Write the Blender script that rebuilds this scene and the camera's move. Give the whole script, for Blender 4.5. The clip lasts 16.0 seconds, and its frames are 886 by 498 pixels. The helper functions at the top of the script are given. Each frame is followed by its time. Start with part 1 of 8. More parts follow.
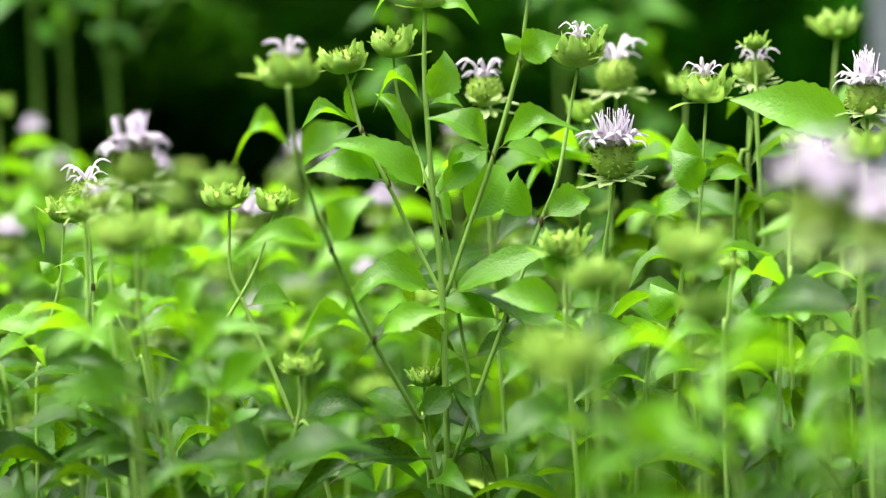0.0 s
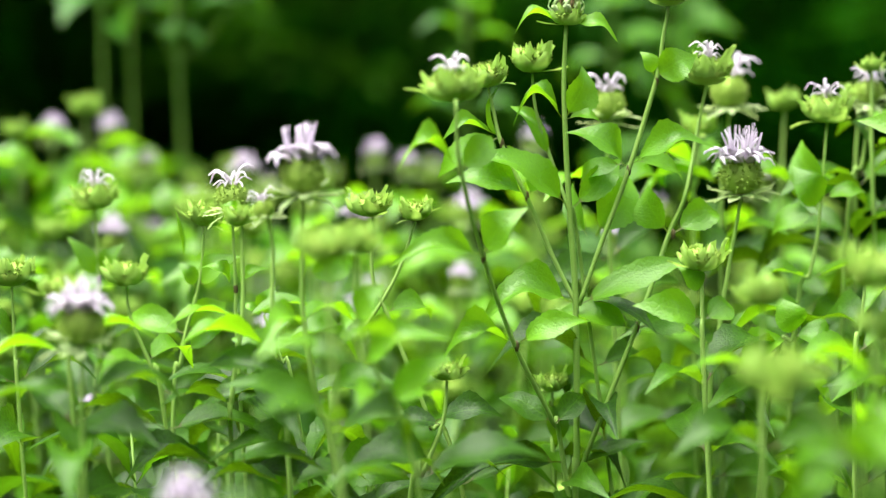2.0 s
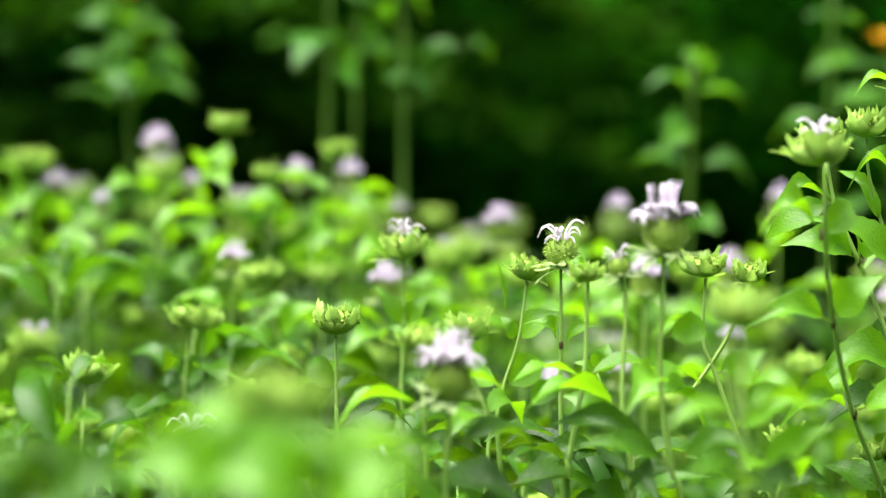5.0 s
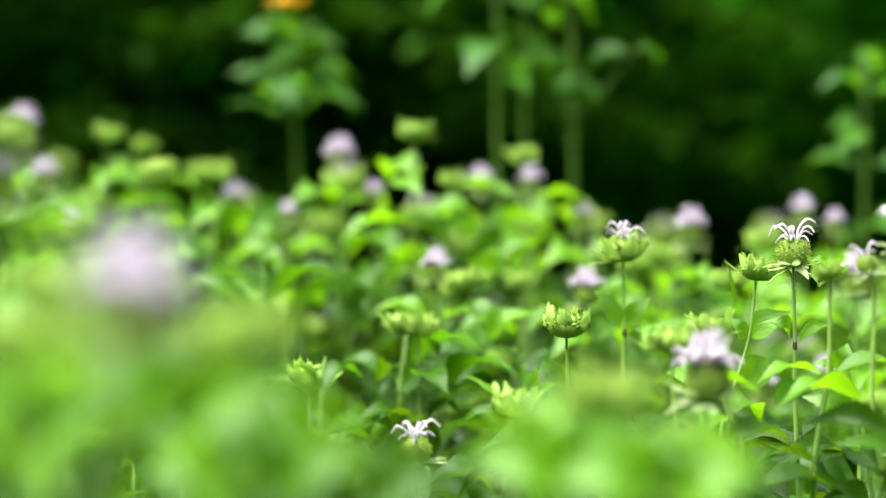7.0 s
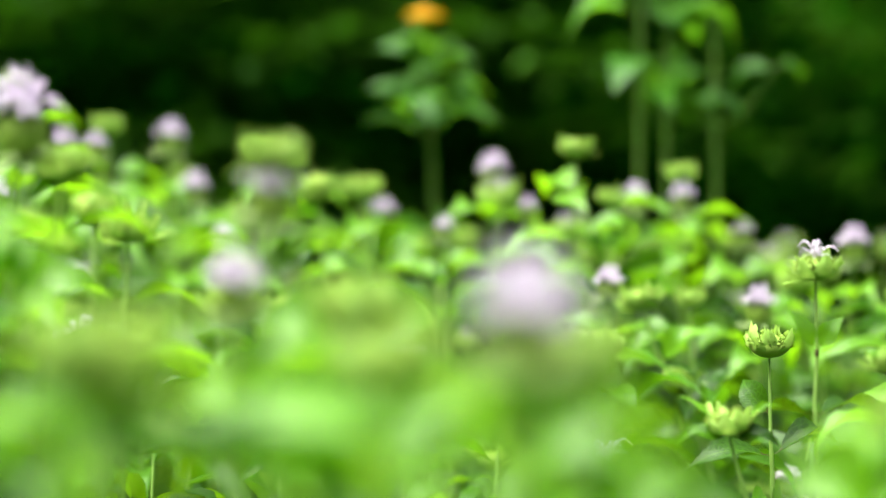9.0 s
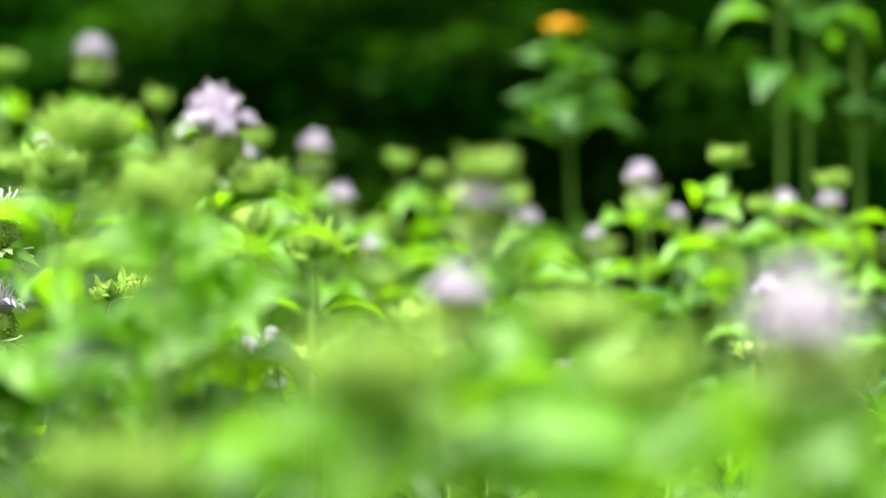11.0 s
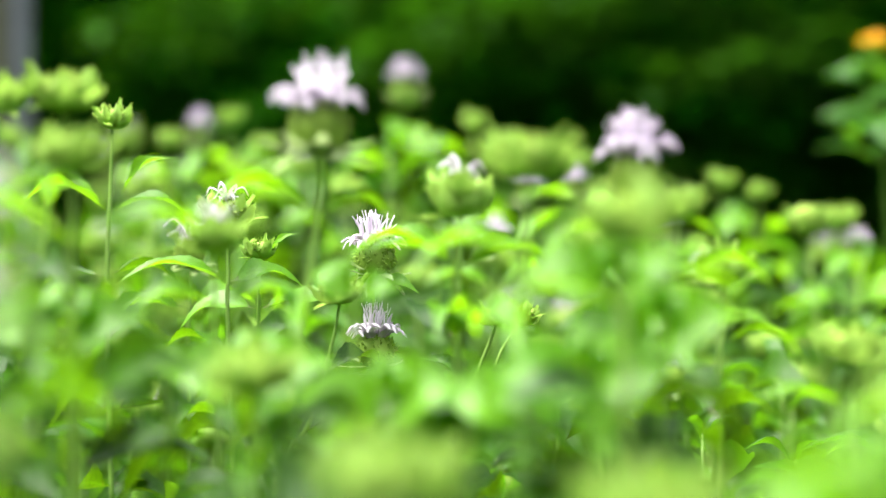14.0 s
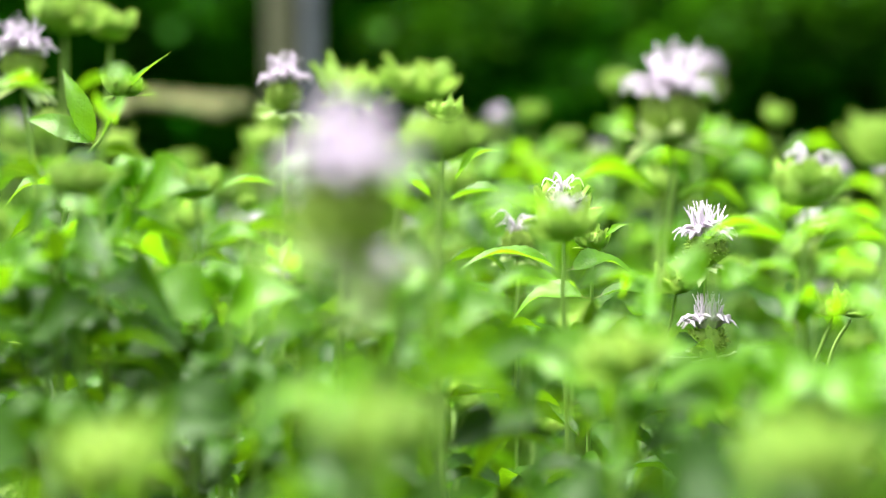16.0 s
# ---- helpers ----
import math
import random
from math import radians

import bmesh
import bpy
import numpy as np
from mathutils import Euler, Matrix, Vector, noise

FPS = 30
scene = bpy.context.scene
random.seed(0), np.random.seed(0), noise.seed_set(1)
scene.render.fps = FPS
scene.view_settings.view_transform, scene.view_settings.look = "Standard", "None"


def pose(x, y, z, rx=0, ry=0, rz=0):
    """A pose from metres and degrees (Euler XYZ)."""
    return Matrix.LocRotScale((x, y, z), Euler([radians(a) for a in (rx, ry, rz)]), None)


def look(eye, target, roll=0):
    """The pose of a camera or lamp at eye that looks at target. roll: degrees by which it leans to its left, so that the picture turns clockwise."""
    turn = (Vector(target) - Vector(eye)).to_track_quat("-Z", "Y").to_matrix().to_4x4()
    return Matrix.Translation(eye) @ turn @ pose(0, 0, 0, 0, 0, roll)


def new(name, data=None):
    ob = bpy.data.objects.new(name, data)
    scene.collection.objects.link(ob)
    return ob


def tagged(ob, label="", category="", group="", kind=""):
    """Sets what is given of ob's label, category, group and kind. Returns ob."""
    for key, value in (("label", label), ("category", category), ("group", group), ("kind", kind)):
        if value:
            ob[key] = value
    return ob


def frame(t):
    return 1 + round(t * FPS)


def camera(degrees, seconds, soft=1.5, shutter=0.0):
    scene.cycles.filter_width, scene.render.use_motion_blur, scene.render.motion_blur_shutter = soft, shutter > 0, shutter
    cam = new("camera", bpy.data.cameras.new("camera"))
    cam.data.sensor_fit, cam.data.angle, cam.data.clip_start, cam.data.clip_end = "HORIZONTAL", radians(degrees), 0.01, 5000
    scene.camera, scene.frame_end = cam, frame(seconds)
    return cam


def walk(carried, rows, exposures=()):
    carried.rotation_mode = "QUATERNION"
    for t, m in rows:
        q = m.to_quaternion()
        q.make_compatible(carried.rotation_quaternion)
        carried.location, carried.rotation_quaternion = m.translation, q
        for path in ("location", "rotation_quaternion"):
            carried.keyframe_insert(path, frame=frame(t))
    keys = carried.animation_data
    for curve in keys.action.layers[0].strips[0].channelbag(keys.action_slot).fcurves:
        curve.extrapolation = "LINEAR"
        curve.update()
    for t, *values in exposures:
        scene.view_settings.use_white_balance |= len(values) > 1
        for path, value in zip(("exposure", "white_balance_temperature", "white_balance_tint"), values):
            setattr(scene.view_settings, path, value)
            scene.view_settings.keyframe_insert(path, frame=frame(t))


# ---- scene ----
cam = camera(25.0, 16.0, soft=1.2)
cam.data.dof.use_dof = True
cam.data.dof.focus_distance, cam.data.dof.aperture_fstop = 1.21, 2.55
PATH = [
    (0, (0.0530, 0.0043, 0.9450), (-0.0011, 2.0018, 0.8607), -2.32),
    (0.5, (0.0333, -0.0066, 0.9473), (0.0038, 1.9914, 0.8621), -2.19),
    (1, (0.0042, -0.0177, 0.9517), (-0.0196, 1.9804, 0.8691), -1.72),
    (1.5, (-0.0361, -0.0256, 0.9530), (-0.0432, 1.9720, 0.8550), -1.39),
    (2, (-0.0727, -0.0326, 0.9623), (-0.0561, 1.9650, 0.8651), -1.07),
    (2.5, (-0.1120, -0.0382, 0.9639), (-0.0965, 1.9600, 0.8795), -0.47),
    (3, (-0.1400, -0.0337, 0.9645), (-0.1153, 1.9644, 0.8830), -0.28),
    (3.5, (-0.1669, -0.0289, 0.9652), (-0.1594, 1.9693, 0.8820), 0.30),
    (6, (-0.3053, -0.0189, 0.9697), (-0.3372, 1.9807, 0.9444), 0.95),
    (6.5, (-0.3273, -0.0205, 0.9659), (-0.3947, 1.9782, 0.9437), 0.35),
    (7, (-0.3463, -0.0163, 0.9613), (-0.4412, 1.9811, 0.9240), -0.08),
    (7.5, (-0.3703, -0.0124, 0.9591), (-0.4769, 1.9845, 0.9233), 0.09),
    (8, (-0.3931, -0.0113, 0.9629), (-0.5199, 1.9844, 0.9294), 0.08),
    (8.5, (-0.4145, -0.0198, 0.9663), (-0.5296, 1.9767, 0.9395), 0.09),
    (9, (-0.4438, -0.0180, 0.9645), (-0.5800, 1.9772, 0.9396), 0.20),
    (11.5, (-0.5198, -0.0267, 0.9674), (-0.7556, 1.9593, 0.9509), -0.21),
    (12, (-0.5544, -0.0265, 0.9660), (-0.7992, 1.9584, 0.9489), -0.02),
    (12.5, (-0.5693, -0.0294, 0.9665), (-0.8524, 1.9502, 0.9388), -0.27),
    (13, (-0.5787, -0.0252, 0.9692), (-0.9308, 1.9435, 0.9488), -0.63),
    (13.5, (-0.5824, -0.0242, 0.9709), (-0.9604, 1.9397, 0.9575), -0.49),
    (14, (-0.5979, -0.0310, 0.9726), (-1.0301, 1.9217, 0.9732), -0.65),
    (14.5, (-0.6185, -0.0355, 0.9716), (-1.1203, 1.9005, 0.9762), -0.41),
    (15, (-0.6364, -0.0376, 0.9691), (-1.2026, 1.8806, 0.9560), -0.55),
    (15.5, (-0.6395, -0.0382, 0.9680), (-1.2556, 1.8646, 0.9634), -0.84),
    (16, (-0.6452, -0.0525, 0.9678), (-1.3155, 1.8318, 0.9702), -0.58),
]
walk(cam, [(t, look(eye, target, roll)) for t, eye, target, roll in PATH],
     exposures=[(0, 2.68), (3.5, 2.74), (6, 2.62), (9, 2.70), (12, 2.84), (16, 2.94)])

# ---- world, sun, exposure ----
world = bpy.data.worlds.new("overcast_sky")
scene.world = world
world.use_nodes = True
wn, wl = world.node_tree.nodes, world.node_tree.links
sky = wn.new("ShaderNodeTexSky")
sky.sky_type, sky.sun_disc = "NISHITA", False
sky.sun_elevation, sky.sun_rotation = radians(72), radians(-110)
sky.air_density, sky.dust_density = 1.0, 3.0
cloud = wn.new("ShaderNodeHueSaturation")
cloud.inputs["Saturation"].default_value = 0.25
wl.new(sky.outputs[0], cloud.inputs["Color"])
wl.new(cloud.outputs[0], wn["Background"].inputs[0])
wn["Background"].inputs[1].default_value = 0.095

sun = new("sun", bpy.data.lights.new("sun", "SUN"))
sun.data.energy, sun.data.angle, sun.data.color = 1.7, radians(55), (1.0, 1.0, 0.88)
SUN_EL, SUN_AZ = radians(72), radians(-110)
sun_way = Vector((math.sin(SUN_AZ) * math.cos(SUN_EL), math.cos(SUN_AZ) * math.cos(SUN_EL), math.sin(SUN_EL)))
sun.matrix_world = look(sun_way * 20, (0, 0, 0))


# ---- materials ----
def material(name):
    m = bpy.data.materials.new(name)
    m.use_nodes = True
    return m, m.node_tree.nodes, m.node_tree.links, m.node_tree.nodes["Principled BSDF"]


def ramp(nodes, *stops):
    r = nodes.new("ShaderNodeValToRGB")
    r.color_ramp.elements[0].position, r.color_ramp.elements[0].color = stops[0][0], (*stops[0][1], 1)
    r.color_ramp.elements[1].position, r.color_ramp.elements[1].color = stops[-1][0], (*stops[-1][1], 1)
    for at, c in stops[1:-1]:
        r.color_ramp.elements.new(at).color = (*c, 1)
    return r


def maths(nodes, links, how, a, b=None):
    n = nodes.new("ShaderNodeMath")
    n.operation = how
    for slot, v in zip(n.inputs, (a, b)):
        if v is None:
            continue
        if isinstance(v, (int, float)):
            slot.default_value = v
        else:
            links.new(v, slot)
    return n.outputs[0]


def leaf_material(name, dark, light, glow, gloss=0.42, veins=True, per_object=True, through_share=0.45, sheen=0.42, velvet=0.0, grain=(22, 0.62), span=(0.05, 0.95), thin=0.62, streak=(1, 1, 1)):
    """A leaf: reflecting blade, light passing through it, veins, blotches and a waxy sheen."""
    m, n, l, p = material(name)
    co = n.new("ShaderNodeTexCoord")
    info = n.new("ShaderNodeObjectInfo") if per_object else n.new("ShaderNodeNewGeometry")
    rnd = info.outputs["Random"] if per_object else info.outputs["Random Per Island"]
    big, fine = n.new("ShaderNodeTexNoise"), n.new("ShaderNodeTexNoise")
    geo = n.new("ShaderNodeNewGeometry")
    drift = n.new("ShaderNodeMapping")
    drift.inputs["Scale"].default_value = streak
    l.new(geo.outputs["Position"], drift.inputs[0])
    l.new(drift.outputs[0], big.inputs["Vector"])
    l.new(geo.outputs["Position"], fine.inputs["Vector"])
    big.inputs["Scale"].default_value, fine.inputs["Scale"].default_value = grain[0], 420
    mix = maths(n, l, "ADD", maths(n, l, "MULTIPLY", rnd, grain[1]), maths(n, l, "MULTIPLY", big.outputs[0], 1 - grain[1]))
    mix = maths(n, l, "ADD", mix, maths(n, l, "MULTIPLY", maths(n, l, "SUBTRACT", fine.outputs[0], 0.5), 0.22))
    height = fine.outputs[0]
    if veins:
        sep = n.new("ShaderNodeSeparateXYZ")
        l.new(co.outputs["Object"], sep.inputs[0])
        side = maths(n, l, "ABSOLUTE", sep.outputs["Y"])
        rib = maths(n, l, "LESS_THAN", side, 0.028)
        wave = maths(n, l, "SINE", maths(n, l, "MULTIPLY", maths(n, l, "SUBTRACT", sep.outputs["X"], maths(n, l, "MULTIPLY", side, 0.5)), 48))
        wave = maths(n, l, "POWER", maths(n, l, "ABSOLUTE", wave), 8.0)
        mix = maths(n, l, "ADD", mix, maths(n, l, "MULTIPLY", rib, 0.22))
        mix = maths(n, l, "SUBTRACT", mix, maths(n, l, "MULTIPLY", wave, 0.03))
        net = n.new("ShaderNodeTexVoronoi")
        net.feature = "DISTANCE_TO_EDGE"
        l.new(geo.outputs["Position"], net.inputs["Vector"])
        net.inputs["Scale"].default_value = 300
        cell = maths(n, l, "MINIMUM", maths(n, l, "MULTIPLY", net.outputs["Distance"], 4.0), 1.0)
        mix = maths(n, l, "ADD", mix, maths(n, l, "MULTIPLY", maths(n, l, "SUBTRACT", 0.6, cell), 0.14))
        height = maths(n, l, "ADD", maths(n, l, "MULTIPLY", height, 0.5), maths(n, l, "MULTIPLY", wave, -0.22))
        height = maths(n, l, "ADD", height, maths(n, l, "MULTIPLY", cell, 0.55))
    c1 = ramp(n, (span[0], dark), (span[1], light))
    l.new(mix, c1.inputs[0])
    blade = c1.outputs[0]
    if veins:
        tint = n.new("ShaderNodeMix")
        tint.data_type = "RGBA"
        l.new(maths(n, l, "LESS_THAN", sep.outputs["X"], 0.125), tint.inputs[0])
        l.new(blade, tint.inputs[6])
        tint.inputs[7].default_value = (0.10, 0.075, 0.028, 1)
        blade = tint.outputs[2]
    l.new(blade, p.inputs["Base Color"])
    p.inputs["Roughness"].default_value = gloss
    p.inputs["Specular IOR Level"].default_value = sheen
    p.inputs["Sheen Weight"].default_value, p.inputs["Sheen Roughness"].default_value = velvet, 0.45
    p.inputs["Sheen Tint"].default_value = (0.75, 0.95, 0.80, 1)
    bump = n.new("ShaderNodeBump")
    bump.inputs["Strength"].default_value, bump.inputs["Distance"].default_value = 0.35, 0.0006
    l.new(height, bump.inputs["Height"])
    l.new(bump.outputs[0], p.inputs["Normal"])
    t = n.new("ShaderNodeBsdfTranslucent")
    c2 = ramp(n, (0.05, tuple(v * thin for v in glow)), (0.95, glow))
    l.new(mix, c2.inputs[0])
    l.new(c2.outputs[0], t.inputs[0])
    l.new(bump.outputs[0], t.inputs["Normal"])
    sh = n.new("ShaderNodeMixShader")
    sh.inputs[0].default_value = through_share
    l.new(p.outputs[0], sh.inputs[1])
    l.new(t.outputs[0], sh.inputs[2])
    l.new(sh.outputs[0], n["Material Output"].inputs[0])
    return m


def rough_material(name, dark, light, scale, roughness=0.8, relief=0.3, depth=0.002, stretch=(1, 1, 1), sheen=0.3):
    m, n, l, p = material(name)
    p.inputs["Specular IOR Level"].default_value = sheen
    geo, map_, a, b = n.new("ShaderNodeNewGeometry"), n.new("ShaderNodeMapping"), n.new("ShaderNodeTexNoise"), n.new("ShaderNodeTexNoise")
    map_.inputs["Scale"].default_value = stretch
    l.new(geo.outputs["Position"], map_.inputs[0])
    for tex, s in ((a, scale), (b, scale * 9)):
        l.new(map_.outputs[0], tex.inputs["Vector"])
        tex.inputs["Scale"].default_value, tex.inputs["Detail"].default_value = s, 6
    mix = maths(n, l, "ADD", maths(n, l, "MULTIPLY", a.outputs[0], 0.65), maths(n, l, "MULTIPLY", b.outputs[0], 0.35))
    r = ramp(n, (0.3, dark), (0.7, light))
    l.new(mix, r.inputs[0])
    l.new(r.outputs[0], p.inputs["Base Color"])
    p.inputs["Roughness"].default_value = roughness
    bump = n.new("ShaderNodeBump")
    bump.inputs["Strength"].default_value, bump.inputs["Distance"].default_value = relief, depth
    l.new(mix, bump.inputs["Height"])
    l.new(bump.outputs[0], p.inputs["Normal"])
    return m


# upper leaves: real young green, lightened further for top light; lower ones darkened for shade
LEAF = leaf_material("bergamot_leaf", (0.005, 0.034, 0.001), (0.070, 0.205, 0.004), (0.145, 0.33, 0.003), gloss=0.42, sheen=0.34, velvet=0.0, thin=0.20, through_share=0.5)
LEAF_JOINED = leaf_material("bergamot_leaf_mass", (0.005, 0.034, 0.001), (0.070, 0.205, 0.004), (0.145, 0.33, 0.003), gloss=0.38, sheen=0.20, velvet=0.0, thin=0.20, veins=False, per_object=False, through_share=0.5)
YOUNG_LIT = leaf_material("young_lit_leaf", (0.085, 0.240, 0.004), (0.150, 0.375, 0.008), (0.250, 0.560, 0.006), gloss=0.42, sheen=0.55, thin=0.8, through_share=0.5)
YOUNG_LIT_JOINED = leaf_material("young_lit_leaf_mass", (0.010, 0.055, 0.002), (0.076, 0.222, 0.005), (0.128, 0.345, 0.005), gloss=0.38, sheen=0.30, thin=0.45, veins=False, per_object=False, through_share=0.45)
BRACT = leaf_material("bract", (0.25, 0.46, 0.06), (0.46, 0.68, 0.16), (0.44, 0.67, 0.11), gloss=0.5, veins=False, sheen=0.28)
PALE_BRACT = leaf_material("pale_bract", (0.34, 0.47, 0.18), (0.58, 0.68, 0.40), (0.52, 0.66, 0.26), gloss=0.5, veins=False, sheen=0.28, through_share=0.5)
CALYX = leaf_material("calyx", (0.24, 0.39, 0.045), (0.42, 0.58, 0.11), (0.32, 0.48, 0.055), gloss=0.6, veins=False, per_object=False, through_share=0.3, sheen=0.28)
PETAL = leaf_material("lilac_petal", (0.80, 0.69, 0.86), (0.93, 0.87, 0.94), (0.93, 0.87, 0.95), gloss=0.5, veins=False, through_share=0.55, sheen=0.28)
STEM = leaf_material("stem", (0.17, 0.31, 0.05), (0.35, 0.54, 0.13), (0.33, 0.52, 0.09), gloss=0.5, veins=False, through_share=0.2, sheen=0.28)
NODE = rough_material("stem_node", (0.05, 0.04, 0.014), (0.10, 0.085, 0.03), 300, 0.6, sheen=0.2)
TALL_STEM = rough_material("tall_stem", (0.04, 0.12, 0.012), (0.12, 0.22, 0.03), 60, 0.6, stretch=(1, 1, 0.2), sheen=0.2)
TALL_LEAF = leaf_material("tall_leaf", (0.018, 0.095, 0.006), (0.085, 0.25, 0.014), (0.16, 0.44, 0.01), sheen=0.25)
ORANGE = leaf_material("orange_petal", (0.78, 0.33, 0.010), (0.88, 0.46, 0.015), (0.88, 0.45, 0.015), veins=False, sheen=0.28)
DISC = rough_material("flower_disc", (0.38, 0.16, 0.008), (0.60, 0.31, 0.02), 400, 0.8, sheen=0.2)
# near-black base carries the woods' shade; noise streaks paint lit patches into it
SHADE_TONED_LEAF = leaf_material("shade_toned_leaf", (0.0002, 0.0040, 0.0001), (0.017, 0.150, 0.004), (0.014, 0.10, 0.001), gloss=0.8, veins=False, per_object=False, through_share=0.25, sheen=0.0, grain=(1.3, 0.22), span=(0.45, 0.84), streak=(0.8, 0.8, 3.2))
# spray leaves paler than the crowns, coloured as branches that catch the light
LIT_SPRAY_LEAF = leaf_material("lit_spray_leaf", (0.004, 0.050, 0.0015), (0.030, 0.155, 0.006), (0.030, 0.17, 0.003), gloss=0.7, veins=False, per_object=False, through_share=0.35, sheen=0.1, grain=(2.0, 0.3), span=(0.25, 0.75))
# olive hue of a shrub, its lightness painted in as sunlit foliage
LIT_OLIVE_LEAF = leaf_material("lit_olive_leaf", (0.006, 0.040, 0.002), (0.052, 0.165, 0.010), (0.048, 0.175, 0.004), gloss=0.7, veins=False, per_object=False, through_share=0.35, sheen=0.1, grain=(2.0, 0.3), span=(0.25, 0.75))
# bark set near-black, the shade under the trees put into its colour
SHADE_TONED_BARK = rough_material("shade_toned_bark", (0.0012, 0.0037, 0.0006), (0.005, 0.0099, 0.0012), 18, 0.9, 0.8, 0.01, (1, 1, 0.25), sheen=0.02)
SOIL = rough_material("soil", (0.015, 0.014, 0.008), (0.045, 0.042, 0.022), 7, 0.95, 0.8, 0.02, sheen=0.05)
WOOD = rough_material("weathered_wood", (0.058, 0.062, 0.034), (0.115, 0.12, 0.07), 12, 0.85, 0.5, 0.003, (1, 1, 0.08), sheen=0.2)
STEEL = rough_material("galvanised_steel", (0.0744, 0.0837, 0.093), (0.1364, 0.1488, 0.1674), 25, 0.45, 0.1, 0.001, sheen=0.2)
# near-black green that paints the deep shade of the far woods
SHADE_SHEET = rough_material("woods_shade_sheet", (0.0003, 0.003, 0.0001), (0.006, 0.022, 0.0005), 0.9, 0.95, sheen=0.0)
WITHERED = rough_material("withered_floret", (0.10, 0.06, 0.03), (0.32, 0.24, 0.13), 500, 0.9, sheen=0.1)
DRY = rough_material("dry_twigs", (0.30, 0.32, 0.14), (0.56, 0.56, 0.30), 60, 0.9, sheen=0.2)


# ---- mesh helpers ----
def mesh_of(name, verts, faces, *mats, smooth=True, picks=None):
    me = bpy.data.meshes.new(name)
    me.from_pydata([tuple(v) for v in verts], [], faces)
    for mt in mats:
        me.materials.append(mt)
    me.polygons.foreach_set("use_smooth", [smooth] * len(me.polygons))
    if picks:
        me.polygons.foreach_set("material_index", picks)
    me.update()
    return me


def part(name, me, parent, m=None, label=""):
    ob = new(name, me)
    ob.parent = parent
    if m is not None:
        ob.matrix_basis = m
    return tagged(ob, label)


def spline(points, steps):
    """Catmull-Rom through the points."""
    pts = [Vector(p) for p in points]
    pts = [pts[0] * 2 - pts[1], *pts, pts[-1] * 2 - pts[-2]]
    out = []
    for a, b, c, d in zip(pts, pts[1:], pts[2:], pts[3:]):
        for k in range(steps):
            t = k / steps
            out.append(0.5 * (2 * b + (c - a) * t + (2 * a - 5 * b + 4 * c - d) * t * t + (3 * b - a - 3 * c + d) * t**3))
    return out + [pts[-2]]


def tube(verts, faces, line, radii, sides=6):
    """Adds a closed tube along a line of points."""
    start = len(verts)
    up = Vector((0.3, 1, 0.1)).normalized()
    for i, p in enumerate(line):
        d = (line[min(i + 1, len(line) - 1)] - line[max(i - 1, 0)]).normalized()
        u = d.cross(up).normalized()
        v = d.cross(u)
        for s in range(sides):
            a = s * math.tau / sides
            verts.append(p + (u * math.cos(a) + v * math.sin(a)) * radii[i])
    for i in range(len(line) - 1):
        for s in range(sides):
            a, b = start + i * sides + s, start + i * sides + (s + 1) % sides
            faces.append((a, b, b + sides, a + sides))
    faces.append(tuple(range(start + sides - 1, start - 1, -1)))
    faces.append(tuple(range(start + (len(line) - 1) * sides, start + len(line) * sides)))


def leaf_shape(rng, stalk=0.12, peak=0.37, stations=21, tooth=0.045, cols=(-1, -0.55, 0, 0.55, 1)):
    """Verts and faces of a leaf one unit long and wide: x from stalk to tip, z the arch."""
    verts, faces = [], []
    ph, wob, lean = rng.uniform(0, 6), rng.uniform(0.05, 0.16), rng.uniform(-0.10, 0.10)
    n = len(cols)
    for i in range(stations):
        s = i / (stations - 1)
        if s < stalk:
            w = 0.028
        else:
            u = (s - stalk) / (1 - stalk)
            w = 0.028 + 0.5 * (math.sin(math.pi * u ** (math.log(0.5) / math.log(peak))) ** (0.8 + 0.55 * u) if 0 < u < 1 else 0)
            if u >= 1:
                w = 0.004
        w *= 1 + (tooth if i % 2 else -tooth) * (1 if s > stalk else 0)
        for v in cols:
            z = math.sin(math.pi * s**1.15) * (1 - 0.1 * s) + 0.55 * abs(v) ** 1.3 * w * 2 * (1 - 0.5 * s)
            z -= 1.4 * max(0.0, s - 0.62) ** 1.5
            z += wob * math.sin(ph + 9 * s + (2 if v > 0 else 0)) * abs(v) * w * 4
            verts.append(Vector((s, v * w + lean * math.sin(math.pi * s), z)))
    for i in range(stations - 1):
        for j in range(n - 1):
            a = i * n + j
            faces.append((a, a + 1, a + n + 1, a + n))
    return verts, faces


shapes = random.Random(11)
LEAVES = [mesh_of("leaf", *leaf_shape(shapes), LEAF) for _ in range(7)]
LOW_LEAVES = [mesh_of("leaf", *leaf_shape(shapes, stations=9, cols=(-1, 0, 1)), LEAF) for _ in range(7)]
YOUNG_LIT_LEAVES = [mesh_of("leaf", *leaf_shape(shapes), YOUNG_LIT) for _ in range(7)]
LOW_YOUNG_LIT = [mesh_of("leaf", *leaf_shape(shapes, stations=9, cols=(-1, 0, 1)), YOUNG_LIT_JOINED) for _ in range(7)]
TALL_LEAVES = [mesh_of("leaf", *leaf_shape(shapes, 0.15, 0.36), TALL_LEAF) for _ in range(3)]


